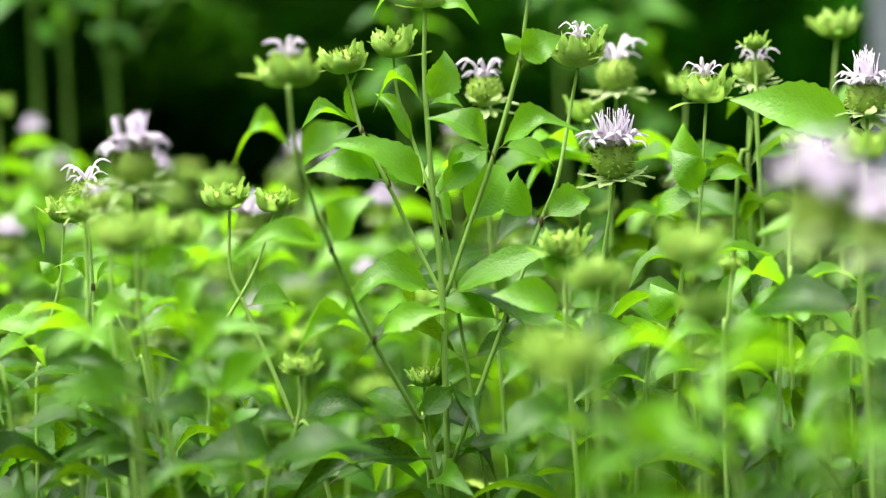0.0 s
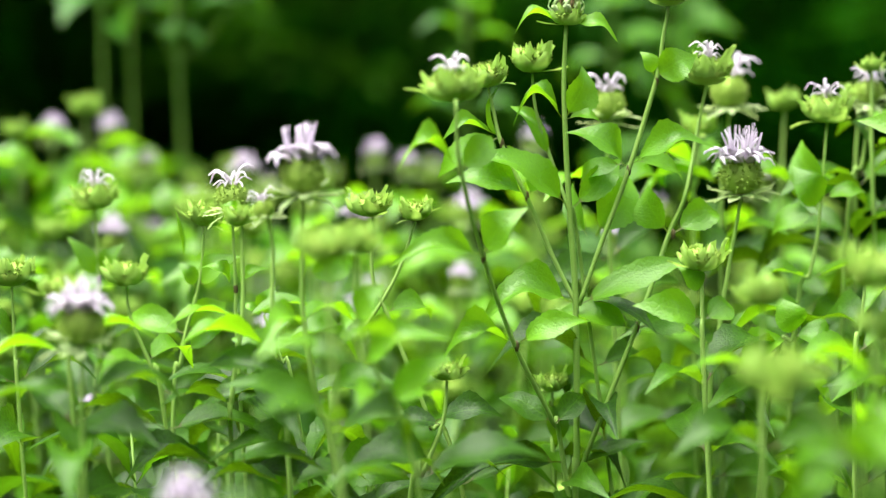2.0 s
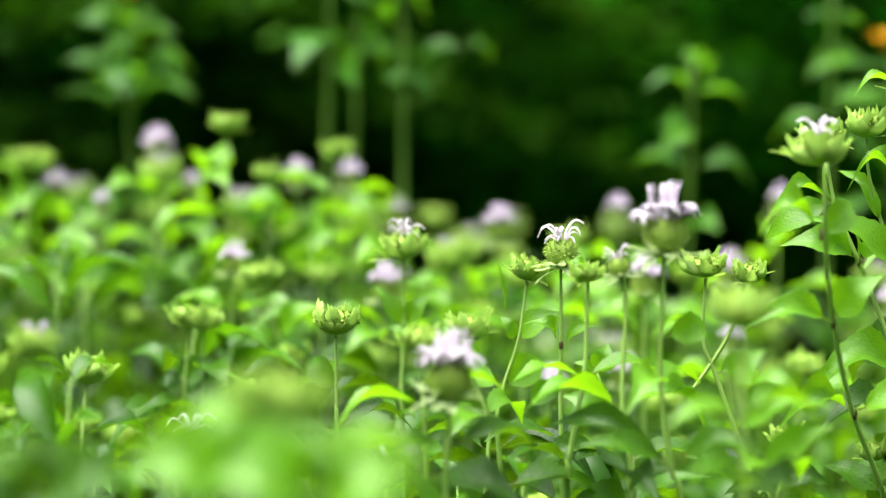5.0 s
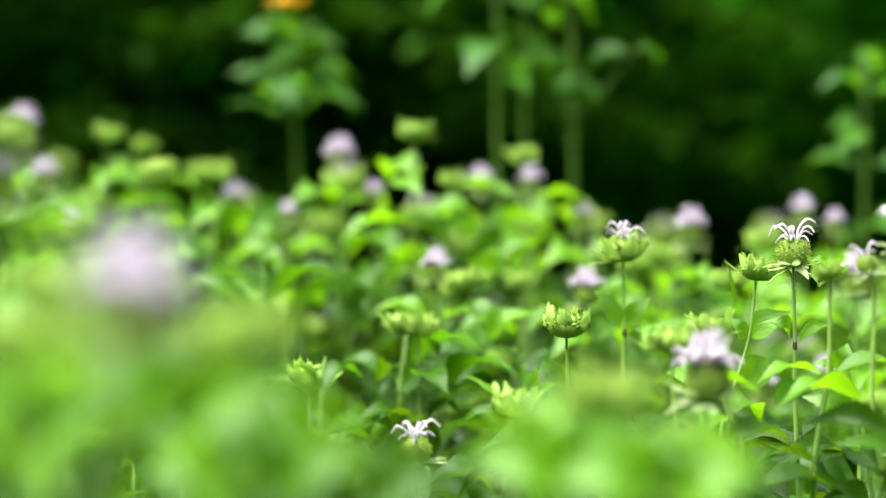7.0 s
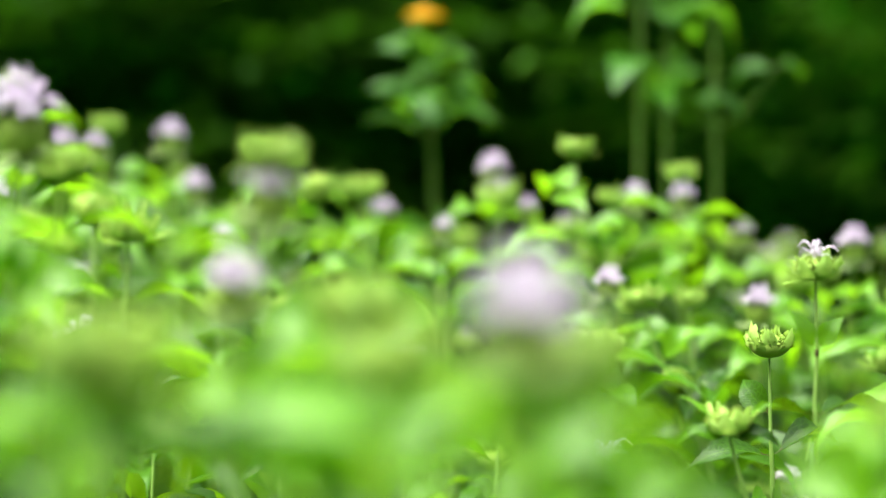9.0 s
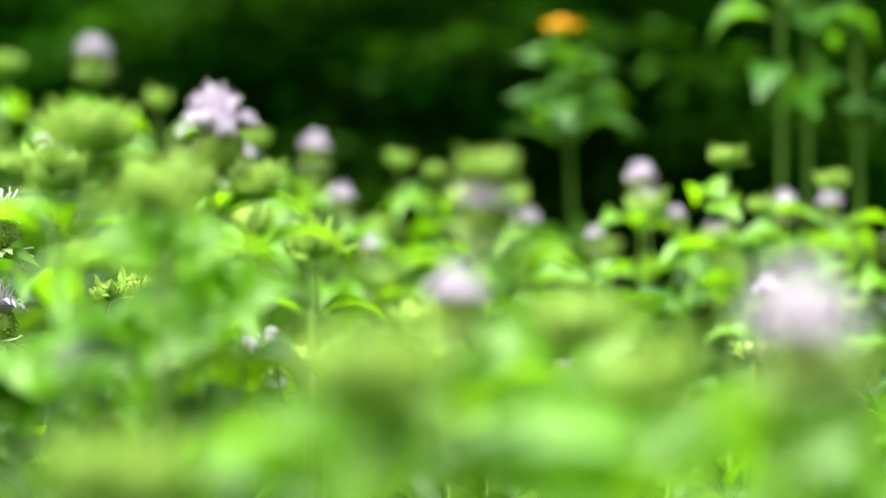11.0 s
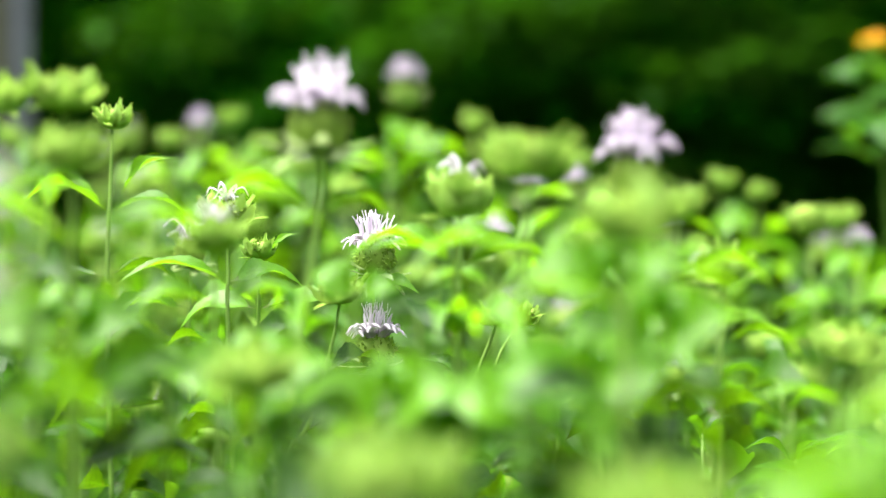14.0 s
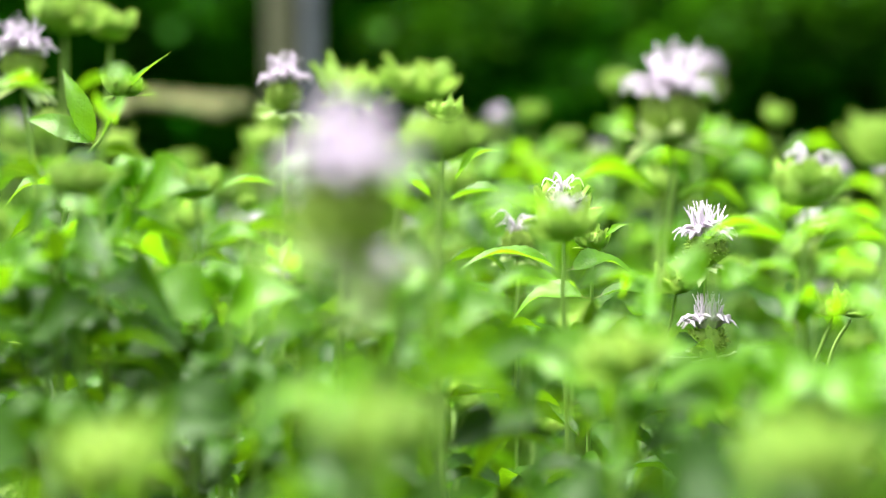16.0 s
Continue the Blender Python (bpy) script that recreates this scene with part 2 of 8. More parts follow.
def leaf_matrix(base, tip, width, arch, roll):
    """A leaf from base to tip; roll turns its upper face from the sky towards -y."""
    base, tip = Vector(base), Vector(tip)
    x = tip - base
    length = x.length
    x.normalize()
    side = Vector((0, 0, 1)).cross(x)
    side = side.normalized() if side.length > 0.05 else Vector((0, 1, 0)).cross(x).normalized()
    n = x.cross(side)
    if n.z < 0:
        n, side = -n, -side
    front = Vector((0, -1, 0))
    front = front - x * front.dot(x)
    if front.length > 0.05:
        sign = 1 if side.dot(front) > 0 else -1
    else:
        sign = 1
    r = radians(roll) * sign
    n, side = n * math.cos(r) + side * math.sin(r), side * math.cos(r) - n * math.sin(r)
    m = Matrix.Identity(4)
    for k, (v, s) in enumerate(((x, length), (side, width), (n, max(arch, 0.32 * width)))):
        for i in range(3):
            m[i][k] = v[i] * s
    m.translation = base
    return m


# ---- parts of a flower head, one unit wide ----
def bract_shape(width, reach, rise, tip_out, steps=8, rag=0.0, rng=None, crown=0):
    """A cupped bract: out from the axis along x, then up."""
    verts, faces = [], []
    for i in range(steps):
        s = i / (steps - 1)
        w = width * 0.5 * (0.35 + 0.65 * math.sin(math.pi * min(s * 0.8 + 0.12, 1)) ** 0.9) * (1 - s**4 * (0.92 if not crown else 0.6))
        x = 0.03 + reach * (1 - (1 - s) ** (2 + crown)) + tip_out * s**4
        z = rise * s ** (1.8 - 0.5 * crown)
        for q, v in enumerate((-1, -0.5, 0, 0.5, 1)):
            j = [rng.uniform(-rag, rag) * s if rng else 0.0 for _ in range(3)]
            verts.append(Vector((x - 0.12 * reach * abs(v) ** 2 * (1 - s) + j[0], v * w * (1 + 4 * j[1]), z + 0.10 * abs(v) ** 2 * width + j[2] + crown * s**5 * (0.07 if q % 2 == 0 else -0.05) * (1 - 0.5 * abs(v)))))
    for i in range(steps - 1):
        for j in range(4):
            a = i * 5 + j
            faces.append((a, a + 1, a + 6, a + 5))
    return verts, faces


def calyx_shape(count, flat, low, high, centre, length, rng, fine=1.0, teeth=3, sides=5):
    """A button of many small toothed tubes pointing out from its middle."""
    verts, faces = [], []
    for k in range(count):
        z = low + (high - low) * (k + 0.5) / count
        a = k * 2.39996 + rng.uniform(-0.2, 0.2)
        rr = math.sqrt(max(0, 1 - z * z))
        d = Vector((rr * math.cos(a), rr * math.sin(a), z))
        root = Vector((0, 0, centre))
        end = root + Vector((d.x * length, d.y * length, d.z * length * flat)) * rng.uniform(0.88, 1.1)
        mid = root.lerp(end, 0.62)
        tube(verts, faces, [mid, mid.lerp(end, 0.7), end], [0.030 * fine, 0.034 * fine, 0.024 * fine], sides)
        for q in range(teeth):
            b = math.tau * q / 3 + k
            side = d.orthogonal().normalized()
            side = (side * math.cos(b) + d.cross(side) * math.sin(b)) * 0.03
            tube(verts, faces, [end + side * 0.6, end + side * 1.2 + d * 0.05 * fine + Vector((0, 0, 0.02 * fine))], [0.014 * fine, 0.002], 3)
    ring = 12
    start = len(verts)
    for i in range(7):
        e = math.pi * (i / 6 - 0.5)
        for s in range(ring):
            a = s * math.tau / ring
            verts.append(Vector((math.cos(e) * math.cos(a) * length * 0.92, math.cos(e) * math.sin(a) * length * 0.92, centre + math.sin(e) * length * flat * 0.92)))
    for i in range(6):
        for s in range(ring):
            a, b = start + i * ring + s, start + i * ring + (s + 1) % ring
            faces.append((a, b, b + ring, a + ring))
    return verts, faces


def cup_bract(width, height, flick, rng, steps=8):
    """A broad bract that hugs the head: out from the stem, up round its side, a blunt puckered tip."""
    verts, faces = [], []
    for i in range(steps):
        s = i / (steps - 1)
        r = 0.06 + 0.40 * (1 - (1 - s) ** 2.6) - 0.04 * s**3 + flick * s**6
        w = width * (0.5 + 0.5 * math.sin(math.pi * min(1, s * 0.95 + 0.1))) * (1 - 0.36 * s**6)
        for q in range(5):
            v = q / 2 - 1
            jag = rng.uniform(-0.045, 0.045) * s * s
            turn = v * w / max(r, 0.14)
            rr = r - 0.05 * v * v * s + 0.03 * math.cos(math.pi * v) * s + jag
            verts.append(Vector((rr * math.cos(turn), rr * math.sin(turn), height * s**1.45 - 0.05 * abs(v) * s**3 + (0.05 if q % 2 else -0.02) * s**4 + jag)))
    for i in range(steps - 1):
        for j in range(4):
            a = i * 5 + j
            faces.append((a, a + 1, a + 6, a + 5))
    return verts, faces


def lip(verts, faces, line, width, thick=0.010):
    """A narrow strap of petal along a line, a little hollow, with a blunt end."""
    start = len(verts)
    for i, p in enumerate(line):
        s = i / (len(line) - 1)
        w = width * (0.5 + 0.5 * math.sin(math.pi * min(1.0, 0.12 + 0.8 * s))) * (1 - 0.7 * s**8)
        for v, lift in ((-1, -thick * 1.4), (0, thick), (1, -thick * 1.4), (0, -thick)):
            verts.append(p + Vector((0, v * w, lift)))
    for i in range(len(line) - 1):
        for s in range(4):
            a, b = start + i * 4 + s, start + i * 4 + (s + 1) % 4
            faces.append((a, b, b + 4, a + 4))


def floret_shape(rng, reach=1.0, spike=True, threads=True):
    """One two-lipped tubular flower: an erect narrow upper lip, a slender spreading lower lip with side lobes, two threads."""
    verts, faces = [], []
    j = lambda s: rng.uniform(-s, s)
    up = spline([(0, 0, -0.08), (0.02, j(0.02), 0.10), (0.06, j(0.04), 0.24), (0.11 + j(0.08), j(0.10), 0.43 + j(0.09))], 3)
    if spike:
        tube(verts, faces, up, [0.013 + 0.010 * math.sin(3 * i / len(up)) - 0.012 * (i / len(up)) ** 3 for i in range(len(up))], 5)
    for s in (-1, 1) if threads else ():
        thread = spline([(0.02, 0.01 * s, 0.1), (0.04, 0.03 * s, 0.30), (0.07 + j(0.06), 0.05 * s, 0.54 + j(0.06))], 2)
        tube(verts, faces, thread, [0.006] * len(thread), 4)
    bend = rng.uniform(0.02, 0.10)
    low = spline([(0, 0, -0.04), (0.09, j(0.02), 0.06), (0.20, j(0.04), 0.10 + j(0.03)), (0.28 * reach, j(0.06), 0.11 - bend * 0.3), (0.36 * reach, j(0.07), 0.05 - bend)], 3)
    lip(verts, faces, low, 0.082)
    for s in (-1, 1):
        side = [p + Vector((0, s * 0.05 * (i / 4) ** 1.2, -0.012 * i / 4)) for i, p in enumerate(low[4:9])]
        lip(verts, faces, side, 0.036, 0.007)
    return verts, faces


def arching_floret(rng):
    """A long corolla that rises and curls over like a fountain."""
    verts, faces = [], []
    j = lambda s: rng.uniform(-s, s)
    arc = spline([(0, 0, -0.10), (0.07, j(0.02), 0.14), (0.20, j(0.03), 0.30 + j(0.04)), (0.36, j(0.05), 0.31 + j(0.05)), (0.50, j(0.06), 0.17 + j(0.06))], 4)
    lip(verts, faces, arc, 0.048, 0.016)
    under = spline([(0, 0, -0.06), (0.12, j(0.02), 0.08), (0.26, j(0.03), 0.10), (0.38, j(0.05), 0.0)], 3)
    lip(verts, faces, under, 0.05)
    return verts, faces


CUP_BRACTS = [mesh_of("bract", *cup_bract(w, h, f, shapes), BRACT) for w, h, f in ((0.22, 0.46, 0.06), (0.25, 0.40, 0.01), (0.19, 0.51, 0.09), (0.23, 0.47, -0.03), (0.21, 0.36, 0.13), (0.26, 0.43, 0.04))]
CURL_BRACTS = [mesh_of("bract", *bract_shape(*v, rag=0.02, rng=shapes), BRACT) for v in ((0.15, 0.52, -0.06, 0.10), (0.13, 0.50, 0.06, 0.14), (0.17, 0.46, -0.14, 0.06))]
FLAT_BRACTS = [mesh_of("bract", *bract_shape(*v, rag=0.025, rng=shapes), PALE_BRACT) for v in ((0.22, 0.50, -0.04, 0.10), (0.18, 0.56, 0.02, 0.08), (0.24, 0.46, -0.14, 0.12), (0.17, 0.54, 0.08, 0.05))]
CUP_CORE = mesh_of("calyx", *calyx_shape(64, 0.62, -0.05, 0.98, 0.20, 0.40, shapes, 1.25, 2, 5), CALYX)
BUTTON = mesh_of("calyx", *calyx_shape(120, 0.92, -0.75, 0.98, 0.28, 0.35, shapes, 0.7, 1, 4), CALYX)
FAR_CUP = mesh_of("calyx", *calyx_shape(26, 0.78, -0.05, 0.98, 0.20, 0.40, shapes, 1.9, 0, 4), CALYX)
FAR_BUTTON = mesh_of("calyx", *calyx_shape(40, 0.92, -0.75, 0.98, 0.28, 0.35, shapes, 1.2, 0, 4), CALYX)
FLORETS = [mesh_of("floret", *floret_shape(shapes, shapes.uniform(0.9, 1.15), k < 6, k % 2 == 0), PETAL) for k in range(8)]
ARCHED = [mesh_of("floret", *arching_floret(shapes), PETAL) for _ in range(3)]


def joined(name, bits, *mats):
    """One mesh from (verts, faces, matrix, material index) rows."""
    verts, faces, picks = [], [], []
    for v, f, m, k in bits:
        at = len(verts)
        verts += [m @ p for p in v]
        faces += [tuple(i + at for i in q) for q in f]
        picks += [k] * len(f)
    return mesh_of(name, verts, faces, *mats, picks=picks)


def raw(me):
    return [v.co.copy() for v in me.vertices], [tuple(p.vertices) for p in me.polygons]


def head_bits(kind, rng):
    """(name, mesh, matrix) rows of the pieces on a head's calyx, one unit wide."""
    rows = []
    if kind in ("bud", "tuft"):
        for ring, (count, size) in enumerate(((7, 1.0), (6, 0.88))):
            for k in range(count):
                a = 360 * (k + 0.5 * ring) / count + rng.uniform(-12, 12)
                rows.append(("bract", CUP_BRACTS[rng.randrange(6)], pose(0, 0, 0.06 * ring, rng.uniform(-9, 9), rng.uniform(-10, 12), a) @ Matrix.Diagonal((size * rng.uniform(0.88, 1.12), size, rng.uniform(0.78, 1.2), 1))))
        for k in range(2):
            rows.append(("bract", CURL_BRACTS[rng.randrange(3)], pose(0, 0, -0.02, 0, rng.uniform(-38, 2), 180 * k + rng.uniform(-60, 60)) @ Matrix.Scale(rng.uniform(0.9, 1.25), 4)))
        if kind == "tuft":
            for k in range(6):
                rows.append(("floret", ARCHED[rng.randrange(3)], pose(0, 0, 0.46, rng.uniform(-8, 8), rng.uniform(-15, 15), 60 * k + rng.uniform(-20, 20)) @ Matrix.Translation((0.04, 0, 0)) @ Matrix.Scale(rng.uniform(0.5, 0.75), 4)))
    else:
        for k in range(13):
            rows.append(("bract", FLAT_BRACTS[rng.randrange(4)], pose(0, 0, -0.03 + 0.04 * (k % 2), 0, rng.uniform(-18, 24), 27.7 * k + rng.uniform(-12, 12)) @ Matrix.Scale(rng.uniform(0.85, 1.1), 4)))
        if kind == "sparse":
            for k in range(6):
                rows.append(("floret", ARCHED[rng.randrange(3)], pose(0, 0, 0.56, rng.uniform(-12, 12), rng.uniform(-14, 14), 60 * k + rng.uniform(-16, 16)) @ Matrix.Translation((0.07, 0, 0)) @ Matrix.Scale(rng.uniform(0.8, 1.05), 4)))
        else:
            for k in range(26):
                inner = k % 3 == 2
                rows.append(("floret", FLORETS[rng.randrange(8)], pose(0, 0, 0.58 if inner else 0.53, rng.uniform(-10, 10), rng.uniform(-14, 4) if inner else rng.uniform(-20, 8), 360 * k / 26 + rng.uniform(-10, 10)) @ Matrix.Translation((0.07 if inner else 0.18, 0, 0)) @ Matrix.Scale(rng.uniform(0.8, 1.0) if inner else rng.uniform(0.86, 1.06), 4)))
    return rows


def core_of(kind):
    return CUP_CORE if kind in ("bud", "tuft") else BUTTON


def head_matrix(base, axis, size, spin):
    return Matrix.Translation(base) @ Vector(axis).to_track_quat("Z", "Y").to_matrix().to_4x4() @ pose(0, 0, 0, 0, 0, spin) @ Matrix.Scale(size, 4)


# ---- a wild bergamot, piece by piece ----
pick = random.Random(5)
STALKS = {}
GROUP = "wild bergamot plants in the bed"


def bergamot(label):
    ob = new("bergamot_plant")
    return tagged(ob, label, "wildflower", GROUP)


def stem(plant, points, thick=0.0026, rooted=True):
    """A stem or branch from its top downwards; a rooted one goes on to the ground."""
    pts = [Vector(p) for p in points]
    if rooted:
        low, d = pts[-1], (pts[-1] - pts[-2]).normalized()
        foot = Vector((low.x + max(-0.12, min(0.12, d.x / max(0.3, -d.z) * low.z * 0.4)), low.y, -0.02))
        pts += [low.lerp(foot, 0.45) + Vector((0.01, 0.0, 0)), foot]
        plant.location = (foot.x, foot.y, 0)
    off = Vector(plant.location)
    line = [p - off for p in spline(pts, 6)]
    if rooted:
        STALKS[plant.name] = [p + off for p in line]
    verts, faces = [], []
    n = len(line)
    tube(verts, faces, line, [thick * (0.62 + 0.38 * min(1, 2.2 * i / n)) for i in range(n)], 6)
    return part("stem" if rooted else "branch", mesh_of("stem", verts, faces, STEM), plant)


def node(plant, at, size=0.0015):
    verts, faces = [], []
    p = Vector(at) - Vector(plant.location)
    tube(verts, faces, [p + Vector((0, 0, z)) for z in (-0.0035, -0.001, 0.0008, 0.003)], [size * 0.6, size, size, size * 0.6], 7)
    return part("node", mesh_of("node", verts, faces, NODE), plant)


def leaf(plant, base, tip, width, arch=0.012, roll=35):
    off = Matrix.Translation(-Vector(plant.location))
    # height picks the paler leaf, so that tops look lit
    young_lit = base[2] > 0.815 - 0.105 * base[0]
    return part("leaf", (YOUNG_LIT_LEAVES if young_lit else LEAVES)[pick.randrange(7)], plant, off @ leaf_matrix(base, tip, width, arch, roll))


def pair(plant, at, az, length=0.065, droop=0.2, width=0.027, lift=0.5):
    """Two opposite leaves at a node; az in degrees."""
    at = Vector(at)
    for k in (0, 1):
        a = radians(az + 180 * k + pick.uniform(-14, 14))
        n = length * pick.uniform(0.82, 1.15)
        tip = at + Vector((math.cos(a) * n, math.sin(a) * n, n * (0.35 * lift - droop + pick.uniform(-0.2, 0.2))))
        leaf(plant, at, tip, width * pick.uniform(0.8, 1.2), n * pick.uniform(0.12, 0.28), pick.uniform(-10, 30))


def head(plant, kind, base, size, axis=(0, 0, 1)):
    """A flower head on a stem's end: bud, tuft (a few petals left), sparse or flower."""
    off = Matrix.Translation(-Vector(plant.location))
    core = part("flower_head", core_of(kind), plant, off @ head_matrix(base, axis, size, pick.uniform(0, 360)))
    for name, me, m in head_bits(kind, pick):
        part(name, me, core, m)
    return core


low_leaves = random.Random(21)


def dress(plant, top, count, length=0.066):
    """Opposite leaf pairs down a rooted stem, from the height top."""
    line, az, off = STALKS[plant.name], low_leaves.uniform(0, 180), Matrix.Translation(-Vector(plant.location))
    for k in range(count):
        z = top - k * 0.040 * (1 + 0.04 * k)
        near = [(a, b) for a, b in zip(line, line[1:]) if b.z <= z < a.z]
        if not near:
            continue
        a, b = near[0]
        at = a.lerp(b, (a.z - z) / (a.z - b.z))
        for side in (0, 180):
            w = radians(az + 80 * k + side + low_leaves.uniform(-20, 20))
            n = length * low_leaves.uniform(0.75, 1.15)
            tip = at + Vector((math.cos(w) * n, math.sin(w) * n, n * low_leaves.uniform(-0.45, 0.3)))
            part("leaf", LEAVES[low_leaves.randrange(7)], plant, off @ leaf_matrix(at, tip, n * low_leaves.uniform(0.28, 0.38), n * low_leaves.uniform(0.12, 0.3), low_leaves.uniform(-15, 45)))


# ---- the setting ----
def ground_sheet():
    n = 60
    verts, faces = [], []
    for j in range(n + 1):
        for i in range(n + 1):
            u, v = 2 * i / n - 1, 2 * j / n - 1
            x, y = math.copysign(abs(u) ** 3 * 300, u), math.copysign(abs(v) ** 3 * 300, v)
            verts.append(Vector((x, y, 0.05 * noise.noise(Vector((x, y, 0)) * 0.6) - 0.03)))
    for j in range(n):
        for i in range(n):
            a = j * (n + 1) + i
            faces.append((a, a + 1, a + n + 2, a + n + 1))
    return tagged(new("ground", mesh_of("ground", verts, faces, SOIL)), "dark bare soil under the flower bed", "ground", kind="structure")


ground_sheet()


def leaf_cloud(count, place, size, rng, lean=0.8):
    """Verts and faces of many small folded leaves; place(rng) gives a spot."""
    verts, faces = [], []
    for _ in range(count):
        p = Vector(place(rng))
        a, tilt, s = rng.uniform(0, math.tau), rng.uniform(-lean, lean * 0.4), size * rng.uniform(0.6, 1.4)
        d = Vector((math.cos(a) * math.cos(tilt), math.sin(a) * math.cos(tilt), math.sin(tilt)))
        w = d.cross(Vector((0, 0, 1))).normalized()
        up = w.cross(d)
        k = len(verts)
        verts += [p, p + d * s * 0.35 + w * s * 0.24 + up * s * 0.10, p + d * s, p + d * s * 0.35 - w * s * 0.24 + up * s * 0.10, p + d * s * 0.45]
        faces += [(k, k + 1, k + 4), (k + 1, k + 2, k + 4), (k + 2, k + 3, k + 4), (k + 3, k, k + 4)]
    return verts, faces


def shade_tree(x, y, height, rng, low, radius, leaves, lean=0.0):
    tree = tagged(new("tree"), "leafy shade tree behind the flower bed, coloured dark for shade", "tree", "trees round the bed")
    tree.location = (x, y, 0)
    verts, faces = [], []
    top = Vector((lean, 0, height * 0.8))
    trunk = spline([(0, 0, -0.05), (0.05, 0.02, height * 0.3), top], 6)
    tube(verts, faces, trunk, [0.16 * (1 - 0.75 * i / len(trunk)) for i in range(len(trunk))], 10)
    for k in range(9):
        a = k * 2.4
        s = low + (height * 0.75 - low) * k / 8
        o = top * (s / top.z)
        limb = spline([o, o + Vector((math.cos(a) * radius * 0.4, math.sin(a) * radius * 0.4, 0.15)), o + Vector((math.cos(a) * radius * 0.85, math.sin(a) * radius * 0.85, 0.1))], 4)
        tube(verts, faces, limb, [0.05 * (1 - 0.8 * i / len(limb)) for i in range(len(limb))], 6)
    part("trunk", mesh_of("trunk", verts, faces, SHADE_TONED_BARK), tree)

    def spot(r):
        while True:
            p = Vector((r.uniform(-1, 1), r.uniform(-1, 1), r.uniform(-1, 1)))
            if 0.25 < p.length < 1 and noise.noise(p * 3 + Vector((x, y, 0))) > -0.15:
                mid = (height + low) / 2
                return (p.x * radius + lean, p.y * radius, mid + p.z * (height - low) / 2)

    part("crown", mesh_of("crown", *leaf_cloud(leaves, spot, 0.16, rng), SHADE_TONED_LEAF), tree)
    return tree


wood = random.Random(31)
for k in range(9):
    shade_tree(-8.5 + 1.7 * k + wood.uniform(-0.3, 0.3), 5.6 + wood.uniform(-0.3, 0.5), wood.uniform(4.2, 5.6), wood, 1.5, 1.9, 5200)


def hedge(x, y, width, height, rng, leaves, sprays=0, mats=(SHADE_TONED_LEAF, LIT_SPRAY_LEAF), label="dense green shrub coloured dark as in deep shade"):
    bush = tagged(new("shrub"), label, "shrub", "shrubs behind the bed")
    bush.location = (x, y, 0)
    verts, faces = [], []
    for k in range(7):
        a = k * 0.9
        stick = spline([(0.1 * math.cos(a), 0.1 * math.sin(a), -0.05), (0.3 * width * math.cos(a), 0.3 * width * math.sin(a), height * 0.5), (0.42 * width * math.cos(a), 0.42 * width * math.sin(a), height * 0.9)], 4)
        tube(verts, faces, stick, [0.018 * (1 - 0.7 * i / len(stick)) for i in range(len(stick))], 6)
    part("stool", mesh_of("stool", verts, faces, SHADE_TONED_BARK), bush)

    def spot(r):
        while True:
            p = Vector((r.uniform(-1, 1), r.uniform(-1, 1), r.uniform(-1, 1)))
            if 0.3 < p.length < 1 + 0.25 * noise.noise(p * 2.5 + Vector((x * 3, y, 0))):
                return (p.x * width * 0.62, p.y * 0.55, height * 0.5 * (1 + p.z))

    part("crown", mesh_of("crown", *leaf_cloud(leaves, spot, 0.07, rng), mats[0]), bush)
    for _ in range(sprays):
        side, z, y0 = rng.choice((-1, 1)), rng.uniform(0.95, 1.55), -rng.uniform(0.45, 0.65)
        line = spline([(-0.25 * side, y0 + 0.3, z - 0.15), (0.0, y0 + 0.05, z + 0.02), (0.28 * side, y0, z + 0.03), (0.55 * side, y0 - 0.05, z - 0.07)], 8)
        verts, faces = [], []
        tube(verts, faces, line, [0.005 * (1 - 0.7 * i / len(line)) for i in range(len(line))], 5)
        limb = part("branch", mesh_of("branch", verts, faces, SHADE_TONED_BARK), bush)

        def along(r, line=line):
            p = line[r.randrange(4, len(line))]
            return (p.x + r.uniform(-0.05, 0.05), p.y + r.uniform(-0.06, 0.06), p.z + r.uniform(-0.035, 0.025))

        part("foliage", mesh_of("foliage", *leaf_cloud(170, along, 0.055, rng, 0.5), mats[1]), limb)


for k in range(13):
    hedge(-6.6 + 0.78 * k, 5.0, 1.3, 2.6 + wood.uniform(-0.3, 0.4), wood, 3200)
for k in range(13):
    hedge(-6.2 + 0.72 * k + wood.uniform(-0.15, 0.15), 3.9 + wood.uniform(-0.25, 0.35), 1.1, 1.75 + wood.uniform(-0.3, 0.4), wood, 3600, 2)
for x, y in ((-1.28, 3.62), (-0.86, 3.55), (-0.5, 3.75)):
    hedge(x, y, 0.7, 1.7, wood, 1500, 7, (SHADE_TONED_LEAF, LIT_OLIVE_LEAF), "olive green shrub with layered arching sprays coloured as if lit")


